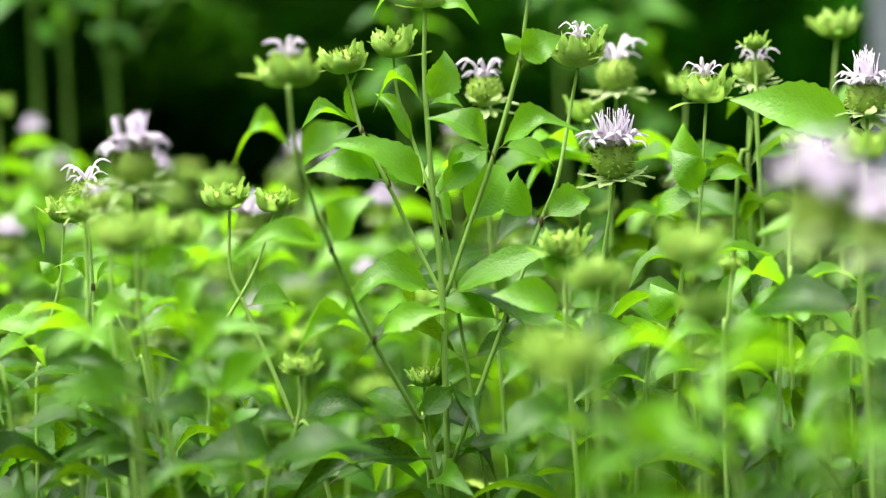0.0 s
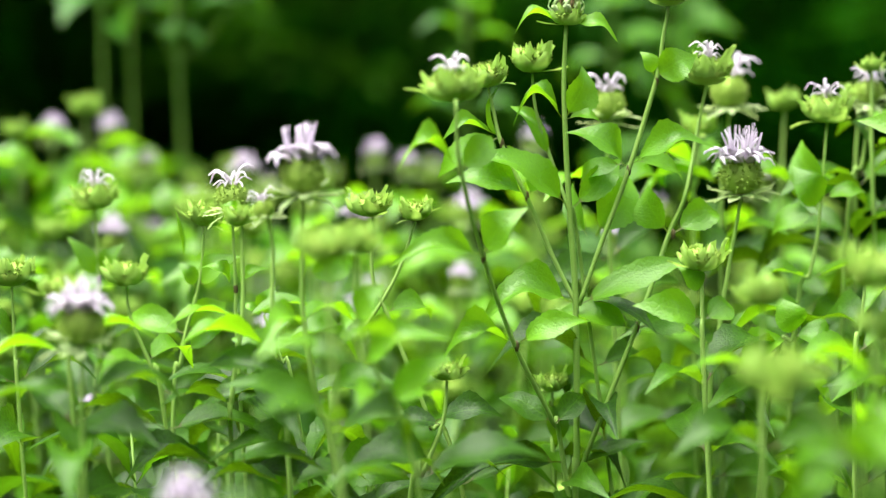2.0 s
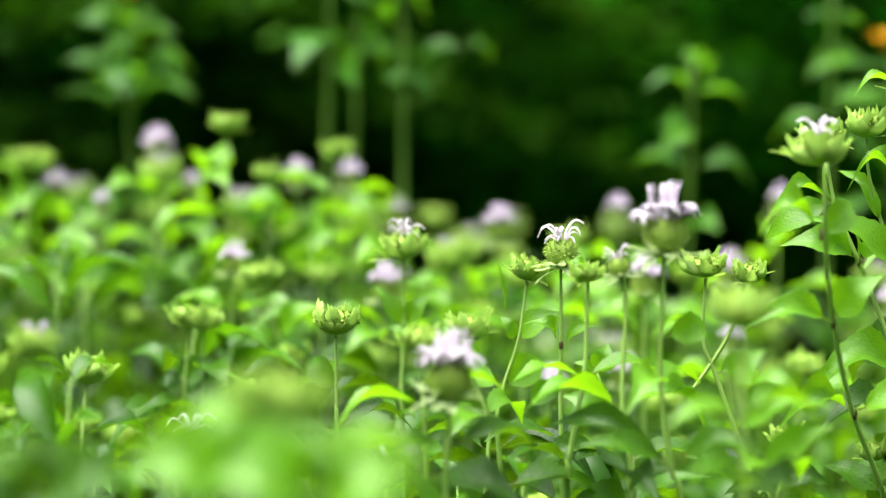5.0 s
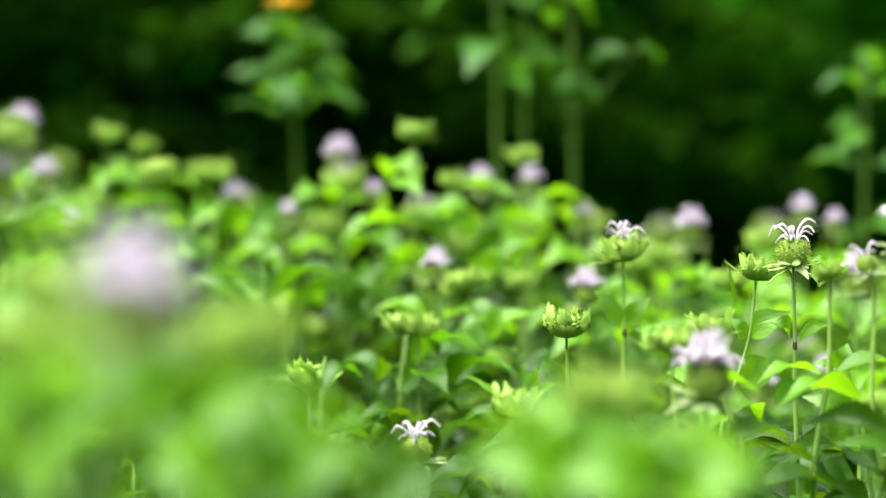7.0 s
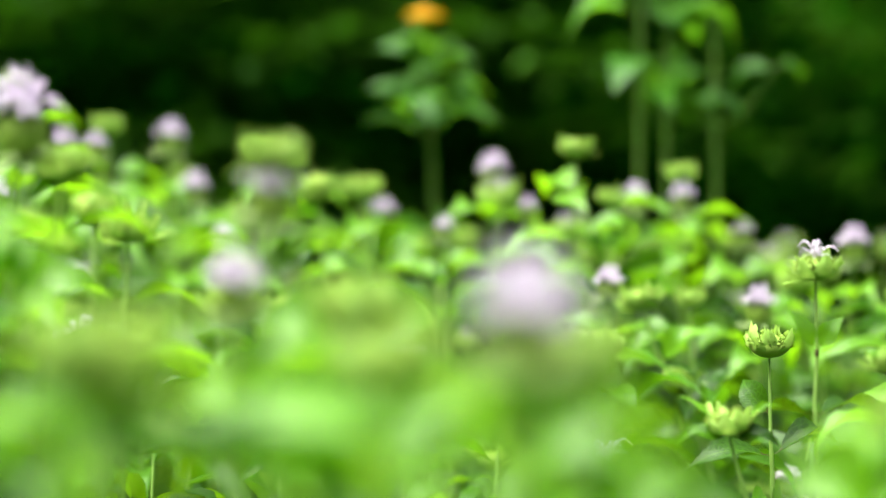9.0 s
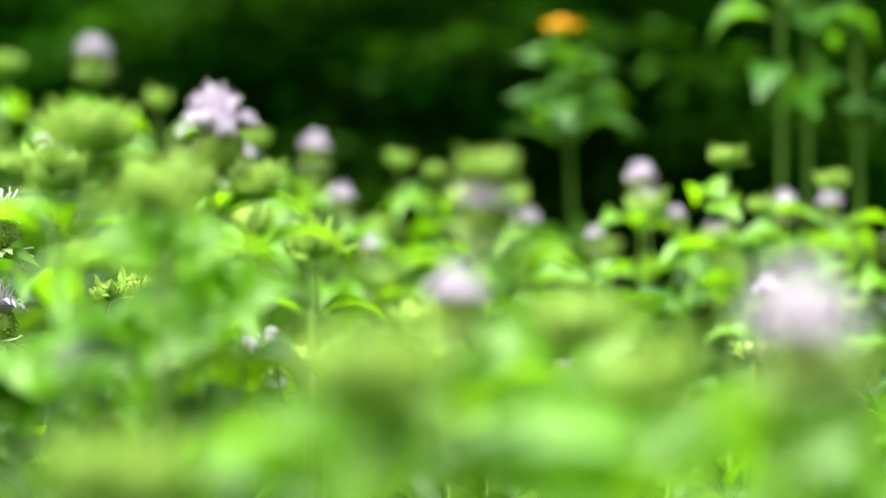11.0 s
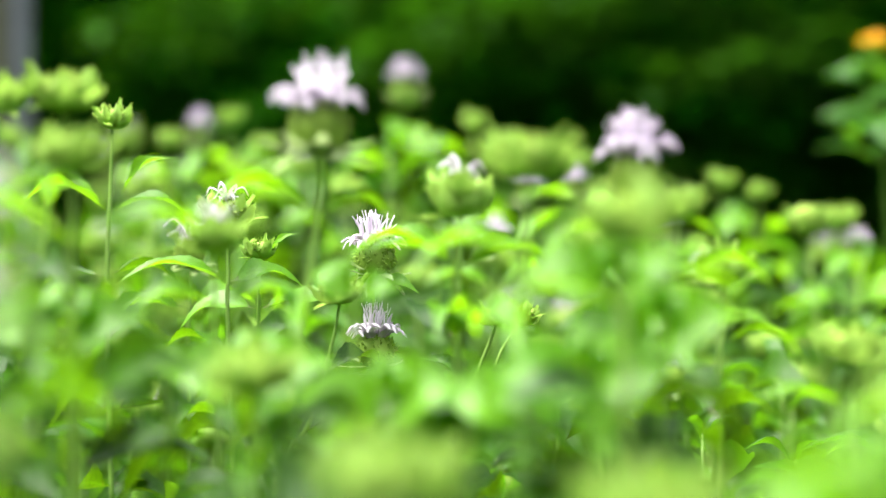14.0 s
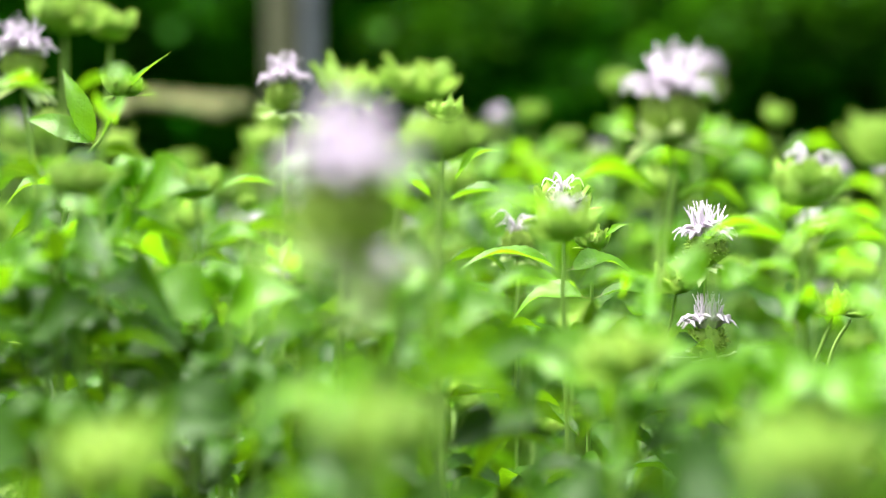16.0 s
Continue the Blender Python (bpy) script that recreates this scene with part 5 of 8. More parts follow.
p = bergamot("leafy wild bergamot shoot close to the path")
stem(p, [(-0.303, 0.686, 0.871), (-0.302, 0.686, 0.843), (-0.304, 0.686, 0.789), (-0.303, 0.686, 0.738)], 0.0016)
leaf(p, (-0.303, 0.686, 0.862), (-0.341, 0.676, 0.869), 0.030, 0.0079, 58)
leaf(p, (-0.303, 0.686, 0.862), (-0.267, 0.676, 0.873), 0.030, 0.0075, 60)
leaf(p, (-0.303, 0.686, 0.869), (-0.309, 0.686, 0.886), 0.017, 0.0075, 70)
leaf(p, (-0.303, 0.686, 0.869), (-0.293, 0.686, 0.884), 0.017, 0.0075, 68)
pair(p, (-0.302, 0.686, 0.843), 90, 0.048, 0.2, 0.017)
dress(p, 0.803, 5)

p = bergamot("leafy wild bergamot shoot close to the path")
stem(p, [(-0.414, 0.75, 0.858), (-0.413, 0.75, 0.829), (-0.415, 0.75, 0.775), (-0.414, 0.75, 0.724)], 0.0016)
leaf(p, (-0.414, 0.75, 0.848), (-0.452, 0.74, 0.856), 0.030, 0.0079, 58)
leaf(p, (-0.414, 0.75, 0.848), (-0.378, 0.74, 0.86), 0.030, 0.0075, 60)
leaf(p, (-0.414, 0.75, 0.855), (-0.421, 0.75, 0.873), 0.017, 0.0075, 70)
leaf(p, (-0.414, 0.75, 0.855), (-0.403, 0.75, 0.871), 0.017, 0.0075, 68)
pair(p, (-0.413, 0.75, 0.829), 90, 0.048, 0.2, 0.018)
dress(p, 0.789, 5)

p = bergamot("leafy wild bergamot shoot close to the path")
stem(p, [(-0.518, 0.667, 0.894), (-0.518, 0.667, 0.865), (-0.519, 0.667, 0.811), (-0.518, 0.667, 0.759)], 0.0016)
leaf(p, (-0.518, 0.667, 0.884), (-0.557, 0.657, 0.892), 0.030, 0.0080, 58)
leaf(p, (-0.518, 0.667, 0.884), (-0.482, 0.657, 0.896), 0.030, 0.0075, 60)
leaf(p, (-0.518, 0.667, 0.891), (-0.525, 0.667, 0.909), 0.017, 0.0075, 70)
leaf(p, (-0.518, 0.667, 0.891), (-0.508, 0.667, 0.907), 0.017, 0.0075, 68)
pair(p, (-0.518, 0.667, 0.865), 90, 0.048, 0.2, 0.017)
dress(p, 0.825, 5)

p = bergamot("leafy wild bergamot shoot close to the path")
stem(p, [(-0.602, 0.571, 0.903), (-0.601, 0.571, 0.873), (-0.602, 0.571, 0.818), (-0.602, 0.571, 0.766)], 0.0016)
leaf(p, (-0.602, 0.571, 0.893), (-0.641, 0.561, 0.9), 0.030, 0.0080, 58)
leaf(p, (-0.602, 0.571, 0.893), (-0.564, 0.561, 0.905), 0.030, 0.0075, 60)
leaf(p, (-0.602, 0.571, 0.9), (-0.608, 0.571, 0.918), 0.017, 0.0075, 70)
leaf(p, (-0.602, 0.571, 0.9), (-0.591, 0.571, 0.916), 0.017, 0.0075, 68)
pair(p, (-0.601, 0.571, 0.873), 90, 0.048, 0.2, 0.013)
dress(p, 0.833, 5)

p = bergamot("leafy wild bergamot shoot close to the path")
stem(p, [(-0.813, 0.828, 0.911), (-0.812, 0.828, 0.882), (-0.814, 0.828, 0.825), (-0.814, 0.828, 0.773)], 0.0016)
leaf(p, (-0.813, 0.828, 0.901), (-0.854, 0.818, 0.909), 0.030, 0.0079, 58)
leaf(p, (-0.813, 0.828, 0.901), (-0.774, 0.818, 0.913), 0.030, 0.0075, 60)
leaf(p, (-0.813, 0.828, 0.909), (-0.819, 0.828, 0.927), 0.017, 0.0075, 70)
leaf(p, (-0.813, 0.828, 0.909), (-0.801, 0.828, 0.924), 0.017, 0.0075, 68)
pair(p, (-0.812, 0.828, 0.882), 90, 0.047, 0.2, 0.019)
dress(p, 0.842, 5)

p = bergamot("leafy wild bergamot shoot close to the path")
stem(p, [(-0.88, 0.845, 0.922), (-0.88, 0.845, 0.892), (-0.882, 0.845, 0.835), (-0.881, 0.845, 0.782)], 0.0016)
leaf(p, (-0.88, 0.845, 0.912), (-0.923, 0.835, 0.92), 0.030, 0.0079, 58)
leaf(p, (-0.88, 0.845, 0.912), (-0.841, 0.835, 0.924), 0.030, 0.0075, 60)
leaf(p, (-0.88, 0.845, 0.92), (-0.887, 0.845, 0.938), 0.017, 0.0075, 70)
leaf(p, (-0.88, 0.845, 0.92), (-0.868, 0.845, 0.936), 0.017, 0.0075, 68)
pair(p, (-0.88, 0.845, 0.892), 90, 0.047, 0.2, 0.021)
dress(p, 0.852, 5)

p = bergamot("leafy wild bergamot shoot close to the path")
stem(p, [(-0.928, 0.857, 0.916), (-0.928, 0.857, 0.886), (-0.93, 0.857, 0.828), (-0.929, 0.857, 0.774)], 0.0016)
leaf(p, (-0.928, 0.857, 0.906), (-0.972, 0.847, 0.914), 0.030, 0.0079, 58)
leaf(p, (-0.928, 0.857, 0.906), (-0.888, 0.847, 0.918), 0.030, 0.0075, 60)
leaf(p, (-0.928, 0.857, 0.913), (-0.935, 0.857, 0.932), 0.017, 0.0075, 70)
leaf(p, (-0.928, 0.857, 0.913), (-0.916, 0.857, 0.93), 0.017, 0.0075, 68)
pair(p, (-0.928, 0.857, 0.886), 90, 0.047, 0.2, 0.021)
dress(p, 0.846, 5)

p = bergamot("leafy wild bergamot shoot close to the path")
stem(p, [(-0.75, 0.828, 0.912), (-0.749, 0.828, 0.883), (-0.751, 0.828, 0.828), (-0.751, 0.828, 0.776)], 0.0016)
leaf(p, (-0.75, 0.828, 0.902), (-0.789, 0.818, 0.91), 0.030, 0.0079, 58)
leaf(p, (-0.75, 0.828, 0.902), (-0.713, 0.818, 0.914), 0.030, 0.0075, 60)
leaf(p, (-0.75, 0.828, 0.909), (-0.756, 0.828, 0.927), 0.017, 0.0075, 70)
leaf(p, (-0.75, 0.828, 0.909), (-0.739, 0.828, 0.925), 0.017, 0.0075, 68)
pair(p, (-0.749, 0.828, 0.883), 90, 0.047, 0.2, 0.019)
dress(p, 0.843, 5)

p = bergamot("leafy wild bergamot shoot close to the path")
stem(p, [(-0.696, 0.857, 0.943), (-0.695, 0.857, 0.914), (-0.698, 0.857, 0.86), (-0.697, 0.857, 0.809)], 0.0016)
leaf(p, (-0.696, 0.857, 0.933), (-0.734, 0.847, 0.941), 0.030, 0.0079, 58)
leaf(p, (-0.696, 0.857, 0.933), (-0.66, 0.847, 0.944), 0.030, 0.0075, 60)
leaf(p, (-0.696, 0.857, 0.94), (-0.702, 0.857, 0.958), 0.017, 0.0075, 70)
leaf(p, (-0.696, 0.857, 0.94), (-0.685, 0.857, 0.956), 0.017, 0.0075, 68)
pair(p, (-0.695, 0.857, 0.914), 90, 0.047, 0.2, 0.021)
dress(p, 0.874, 5)

p = bergamot("leafy wild bergamot shoot close to the path")
stem(p, [(-0.715, 0.845, 0.963), (-0.714, 0.845, 0.934), (-0.716, 0.845, 0.88), (-0.716, 0.845, 0.829)], 0.0016)
leaf(p, (-0.715, 0.845, 0.953), (-0.753, 0.835, 0.962), 0.030, 0.0079, 58)
leaf(p, (-0.715, 0.845, 0.953), (-0.678, 0.835, 0.964), 0.030, 0.0075, 60)
leaf(p, (-0.715, 0.845, 0.96), (-0.721, 0.845, 0.978), 0.017, 0.0075, 70)
leaf(p, (-0.715, 0.845, 0.96), (-0.704, 0.845, 0.976), 0.017, 0.0075, 68)
pair(p, (-0.714, 0.845, 0.934), 90, 0.047, 0.2, 0.021)
dress(p, 0.894, 5)

p = bergamot("leafy wild bergamot shoot close to the path")
stem(p, [(-0.965, 0.828, 0.944), (-0.964, 0.828, 0.913), (-0.966, 0.828, 0.854), (-0.966, 0.828, 0.799)], 0.0016)
leaf(p, (-0.965, 0.828, 0.933), (-1.009, 0.818, 0.942), 0.030, 0.0079, 58)
leaf(p, (-0.965, 0.828, 0.933), (-0.923, 0.818, 0.945), 0.030, 0.0075, 60)
leaf(p, (-0.965, 0.828, 0.941), (-0.972, 0.828, 0.96), 0.017, 0.0075, 70)
leaf(p, (-0.965, 0.828, 0.941), (-0.952, 0.828, 0.957), 0.017, 0.0075, 68)
pair(p, (-0.964, 0.828, 0.913), 90, 0.047, 0.2, 0.019)
dress(p, 0.873, 5)

p = bergamot("leafy wild bergamot shoot close to the path")
stem(p, [(-0.719, 0.8, 0.923), (-0.719, 0.8, 0.895), (-0.721, 0.8, 0.84), (-0.72, 0.8, 0.788)], 0.0016)
leaf(p, (-0.72, 0.8, 0.914), (-0.758, 0.79, 0.922), 0.030, 0.0079, 58)
leaf(p, (-0.72, 0.8, 0.914), (-0.683, 0.79, 0.925), 0.030, 0.0075, 60)
leaf(p, (-0.719, 0.8, 0.921), (-0.726, 0.8, 0.939), 0.017, 0.0075, 70)
leaf(p, (-0.719, 0.8, 0.921), (-0.708, 0.8, 0.936), 0.017, 0.0075, 68)
pair(p, (-0.719, 0.8, 0.895), 90, 0.047, 0.2, 0.019)
dress(p, 0.855, 5)

p = bergamot("leafy wild bergamot shoot close to the path")
stem(p, [(-1.164, 0.8, 0.938), (-1.163, 0.8, 0.904), (-1.166, 0.8, 0.84), (-1.166, 0.8, 0.78)], 0.0016)
leaf(p, (-1.164, 0.8, 0.927), (-1.217, 0.79, 0.936), 0.030, 0.0079, 58)
leaf(p, (-1.164, 0.8, 0.927), (-1.115, 0.79, 0.94), 0.030, 0.0075, 60)
leaf(p, (-1.164, 0.8, 0.935), (-1.172, 0.8, 0.956), 0.017, 0.0075, 70)
leaf(p, (-1.164, 0.8, 0.935), (-1.149, 0.8, 0.953), 0.017, 0.0075, 68)
pair(p, (-1.163, 0.8, 0.904), 90, 0.047, 0.2, 0.019)
dress(p, 0.864, 5)

p = bergamot("leafy wild bergamot shoot close to the path")
stem(p, [(-1.146, 0.845, 0.922), (-1.145, 0.845, 0.889), (-1.148, 0.845, 0.826), (-1.147, 0.845, 0.767)], 0.0016)
leaf(p, (-1.146, 0.845, 0.911), (-1.197, 0.835, 0.92), 0.030, 0.0079, 58)
leaf(p, (-1.146, 0.845, 0.911), (-1.098, 0.835, 0.924), 0.030, 0.0075, 60)
leaf(p, (-1.146, 0.845, 0.919), (-1.154, 0.845, 0.94), 0.017, 0.0075, 70)
leaf(p, (-1.146, 0.845, 0.919), (-1.131, 0.845, 0.937), 0.017, 0.0075, 68)
pair(p, (-1.145, 0.845, 0.889), 90, 0.047, 0.2, 0.021)
dress(p, 0.849, 5)

p = bergamot("leafy wild bergamot shoot close to the path")
stem(p, [(-1.11, 0.87, 0.913), (-1.109, 0.87, 0.88), (-1.112, 0.87, 0.818), (-1.112, 0.87, 0.76)], 0.0016)
leaf(p, (-1.11, 0.87, 0.902), (-1.16, 0.86, 0.91), 0.030, 0.0079, 58)
leaf(p, (-1.11, 0.87, 0.902), (-1.065, 0.86, 0.915), 0.030, 0.0075, 60)
leaf(p, (-1.11, 0.87, 0.91), (-1.118, 0.87, 0.93), 0.017, 0.0075, 70)
leaf(p, (-1.11, 0.87, 0.91), (-1.097, 0.87, 0.927), 0.017, 0.0075, 68)
pair(p, (-1.109, 0.87, 0.88), 90, 0.047, 0.2, 0.021)
dress(p, 0.840, 5)

p = bergamot("leafy wild bergamot shoot close to the path")
stem(p, [(-1.079, 0.75, 0.889), (-1.078, 0.75, 0.856), (-1.081, 0.75, 0.793), (-1.08, 0.75, 0.733)], 0.0016)
leaf(p, (-1.079, 0.75, 0.878), (-1.13, 0.74, 0.886), 0.030, 0.0079, 58)
leaf(p, (-1.079, 0.75, 0.878), (-1.032, 0.74, 0.892), 0.030, 0.0075, 60)
leaf(p, (-1.079, 0.75, 0.886), (-1.087, 0.75, 0.907), 0.017, 0.0075, 70)
leaf(p, (-1.079, 0.75, 0.886), (-1.064, 0.75, 0.904), 0.017, 0.0075, 68)
pair(p, (-1.078, 0.75, 0.856), 90, 0.048, 0.2, 0.018)
dress(p, 0.816, 5)

p = bergamot("leafy wild bergamot shoot close to the path")
stem(p, [(-1.043, 0.8, 0.901), (-1.042, 0.8, 0.869), (-1.045, 0.8, 0.807), (-1.045, 0.8, 0.749)], 0.0016)
leaf(p, (-1.043, 0.8, 0.89), (-1.092, 0.79, 0.899), 0.030, 0.0079, 58)
leaf(p, (-1.043, 0.8, 0.89), (-0.998, 0.79, 0.904), 0.030, 0.0075, 60)
leaf(p, (-1.043, 0.8, 0.898), (-1.051, 0.8, 0.919), 0.017, 0.0075, 70)
leaf(p, (-1.043, 0.8, 0.898), (-1.029, 0.8, 0.916), 0.017, 0.0075, 68)
pair(p, (-1.042, 0.8, 0.869), 90, 0.047, 0.2, 0.019)
dress(p, 0.829, 5)

p = bergamot("leafy wild bergamot shoot close to the path")
stem(p, [(-1.099, 0.706, 0.892), (-1.098, 0.706, 0.858), (-1.101, 0.706, 0.794), (-1.101, 0.706, 0.733)], 0.0016)
leaf(p, (-1.099, 0.706, 0.881), (-1.152, 0.696, 0.889), 0.030, 0.0079, 58)
leaf(p, (-1.099, 0.706, 0.881), (-1.05, 0.696, 0.895), 0.030, 0.0075, 60)
leaf(p, (-1.099, 0.706, 0.889), (-1.107, 0.706, 0.91), 0.017, 0.0075, 70)
leaf(p, (-1.099, 0.706, 0.889), (-1.084, 0.706, 0.908), 0.017, 0.0075, 68)
pair(p, (-1.098, 0.706, 0.858), 90, 0.048, 0.2, 0.017)
dress(p, 0.818, 5)

p = bergamot("leafy wild bergamot shoot close to the path")
stem(p, [(-1.149, 0.882, 1.004), (-1.148, 0.882, 0.971), (-1.151, 0.882, 0.908), (-1.15, 0.882, 0.849)], 0.0016)
leaf(p, (-1.149, 0.882, 0.993), (-1.199, 0.872, 1.003), 0.030, 0.0079, 58)
leaf(p, (-1.149, 0.882, 0.993), (-1.102, 0.872, 1.004), 0.030, 0.0075, 60)
leaf(p, (-1.149, 0.882, 1.001), (-1.157, 0.882, 1.021), 0.017, 0.0075, 70)
leaf(p, (-1.149, 0.882, 1.001), (-1.135, 0.882, 1.018), 0.017, 0.0075, 68)
pair(p, (-1.148, 0.882, 0.971), 90, 0.047, 0.2, 0.021)
dress(p, 0.931, 5)

p = bergamot("leafy wild bergamot shoot close to the path")
stem(p, [(-1.085, 0.857, 0.948), (-1.084, 0.857, 0.915), (-1.087, 0.857, 0.854), (-1.086, 0.857, 0.796)], 0.0016)
leaf(p, (-1.085, 0.857, 0.937), (-1.133, 0.847, 0.946), 0.030, 0.0079, 58)
leaf(p, (-1.085, 0.857, 0.937), (-1.04, 0.847, 0.949), 0.030, 0.0075, 60)
leaf(p, (-1.085, 0.857, 0.945), (-1.093, 0.857, 0.965), 0.017, 0.0075, 70)
leaf(p, (-1.085, 0.857, 0.945), (-1.071, 0.857, 0.962), 0.017, 0.0075, 68)
pair(p, (-1.084, 0.857, 0.915), 90, 0.047, 0.2, 0.021)
dress(p, 0.875, 5)

p = bergamot("leafy wild bergamot shoot close to the path")
stem(p, [(-1.186, 0.87, 0.962), (-1.185, 0.87, 0.929), (-1.188, 0.87, 0.866), (-1.187, 0.87, 0.806)], 0.0016)
leaf(p, (-1.186, 0.87, 0.951), (-1.237, 0.86, 0.961), 0.030, 0.0079, 58)
leaf(p, (-1.186, 0.87, 0.951), (-1.138, 0.86, 0.964), 0.030, 0.0075, 60)
leaf(p, (-1.186, 0.87, 0.96), (-1.194, 0.87, 0.98), 0.017, 0.0075, 70)
leaf(p, (-1.186, 0.87, 0.96), (-1.171, 0.87, 0.977), 0.017, 0.0075, 68)
pair(p, (-1.185, 0.87, 0.929), 90, 0.047, 0.2, 0.021)
dress(p, 0.889, 5)

p = bergamot("leafy wild bergamot shoot close to the path")
stem(p, [(-0.567, 0.8, 0.897), (-0.566, 0.8, 0.868), (-0.568, 0.8, 0.814), (-0.567, 0.8, 0.763)], 0.0016)
leaf(p, (-0.567, 0.8, 0.887), (-0.605, 0.79, 0.895), 0.030, 0.0079, 58)
leaf(p, (-0.567, 0.8, 0.887), (-0.531, 0.79, 0.899), 0.030, 0.0075, 60)
leaf(p, (-0.567, 0.8, 0.894), (-0.573, 0.8, 0.912), 0.017, 0.0075, 70)
leaf(p, (-0.567, 0.8, 0.894), (-0.556, 0.8, 0.909), 0.017, 0.0075, 68)
pair(p, (-0.566, 0.8, 0.868), 90, 0.047, 0.2, 0.019)
dress(p, 0.828, 5)

p = bergamot("leafy wild bergamot shoot close to the path")
stem(p, [(-0.784, 0.828, 0.893), (-0.783, 0.828, 0.863), (-0.785, 0.828, 0.807), (-0.784, 0.828, 0.755)], 0.0016)
leaf(p, (-0.784, 0.828, 0.883), (-0.824, 0.818, 0.891), 0.030, 0.0079, 58)
leaf(p, (-0.784, 0.828, 0.883), (-0.745, 0.818, 0.895), 0.030, 0.0075, 60)
leaf(p, (-0.784, 0.828, 0.89), (-0.79, 0.828, 0.909), 0.017, 0.0075, 70)
leaf(p, (-0.784, 0.828, 0.89), (-0.772, 0.828, 0.906), 0.017, 0.0075, 68)
pair(p, (-0.783, 0.828, 0.863), 90, 0.047, 0.2, 0.019)
dress(p, 0.823, 5)

p = bergamot("leafy wild bergamot shoot close to the path")
stem(p, [(-0.537, 0.8, 0.927), (-0.536, 0.8, 0.899), (-0.538, 0.8, 0.845), (-0.538, 0.8, 0.794)], 0.0016)
leaf(p, (-0.537, 0.8, 0.918), (-0.575, 0.79, 0.925), 0.030, 0.0079, 58)
leaf(p, (-0.537, 0.8, 0.918), (-0.502, 0.79, 0.929), 0.030, 0.0075, 60)
leaf(p, (-0.537, 0.8, 0.924), (-0.543, 0.8, 0.942), 0.017, 0.0075, 70)
leaf(p, (-0.537, 0.8, 0.924), (-0.527, 0.8, 0.94), 0.017, 0.0075, 68)
pair(p, (-0.536, 0.8, 0.899), 90, 0.047, 0.2, 0.019)
dress(p, 0.859, 5)

p = bergamot("wild bergamot with a broad green head close to the path")
stem(p, [(-0.964, 0.522, 0.893), (-0.963, 0.522, 0.871), (-0.964, 0.522, 0.838)], 0.0019)
head(p, "bud", (-0.964, 0.522, 0.893), 0.0398)
pair(p, (-0.964, 0.522, 0.871), 30, 0.046, 0.2, 0.009)
dress(p, 0.831, 5)

p = bergamot("wild bergamot with a broad green head close to the path")
stem(p, [(-0.885, 0.545, 0.9), (-0.884, 0.545, 0.878), (-0.885, 0.545, 0.845)], 0.0019)
head(p, "bud", (-0.885, 0.545, 0.9), 0.0448)
pair(p, (-0.884, 0.545, 0.878), 30, 0.048, 0.2, 0.009)
dress(p, 0.838, 5)

p = bergamot("wild bergamot with a broad green head close to the path")
stem(p, [(-0.739, 0.522, 0.898), (-0.739, 0.522, 0.879), (-0.74, 0.522, 0.849)], 0.0019)
head(p, "bud", (-0.739, 0.522, 0.898), 0.0398)
pair(p, (-0.739, 0.522, 0.879), 30, 0.046, 0.2, 0.009)
dress(p, 0.839, 5)

p = bergamot("wild bergamot with a broad green head close to the path")
stem(p, [(-0.7, 0.774, 0.975), (-0.7, 0.774, 0.948), (-0.701, 0.774, 0.907)], 0.0019)
head(p, "bud", (-0.7, 0.774, 0.975), 0.0427)
pair(p, (-0.7, 0.774, 0.948), 30, 0.067, 0.2, 0.013)
dress(p, 0.908, 5)

p = bergamot("wild bergamot with a broad green head close to the path")
stem(p, [(-0.95, 0.8, 1.01), (-0.95, 0.8, 0.98), (-0.951, 0.8, 0.934)], 0.0019)
head(p, "bud", (-0.95, 0.8, 1.01), 0.0348)
pair(p, (-0.95, 0.8, 0.98), 30, 0.070, 0.2, 0.013)
dress(p, 0.940, 5)

p = bergamot("wild bergamot in pale lilac bloom close to the path")
stem(p, [(-0.176, 0.8, 0.805), (-0.175, 0.8, 0.793), (-0.175, 0.8, 0.772)], 0.0016)
head(p, "flower", (-0.176, 0.8, 0.806), 0.0241)
pair(p, (-0.174, 0.8, 0.803), 20, 0.053, 0.2, 0.013)
dress(p, 0.763, 5)

p = bergamot("wild bergamot with two tiers of lilac flowers")
stem(p, [(-0.906, 1.165, 0.954), (-0.907, 1.165, 0.933), (-0.906, 1.165, 0.901), (-0.909, 1.165, 0.849), (-0.911, 1.165, 0.793)], 0.0015)
head(p, "flower", (-0.906, 1.165, 0.957), 0.0375)
head(p, "flower", (-0.906, 1.165, 0.9), 0.0375)
leaf(p, (-0.907, 1.165, 0.952), (-0.939, 1.165, 0.954), 0.011, 0.0040, 40)
leaf(p, (-0.905, 1.165, 0.952), (-0.878, 1.165, 0.947), 0.010, 0.0047, 40)
pair(p, (-0.907, 1.165, 0.877), 30, 0.060, 0.2, 0.019)
pair(p, (-0.909, 1.165, 0.838), 110, 0.064, 0.2, 0.019)
dress(p, 0.798, 5)

p = bergamot("wild bergamot with a small lilac tuft held sideways")
stem(p, [(-0.707, 1.043, 0.895), (-0.703, 1.043, 0.872), (-0.7, 1.043, 0.826)], 0.0016)
head(p, "sparse", (-0.708, 1.043, 0.896), 0.0211, (-0.5, 0, 0.866))
pair(p, (-0.703, 1.043, 0.875), 20, 0.057, 0.2, 0.017)
pair(p, (-0.7, 1.043, 0.848), 100, 0.057, 0.2, 0.017)
dress(p, 0.808, 5)

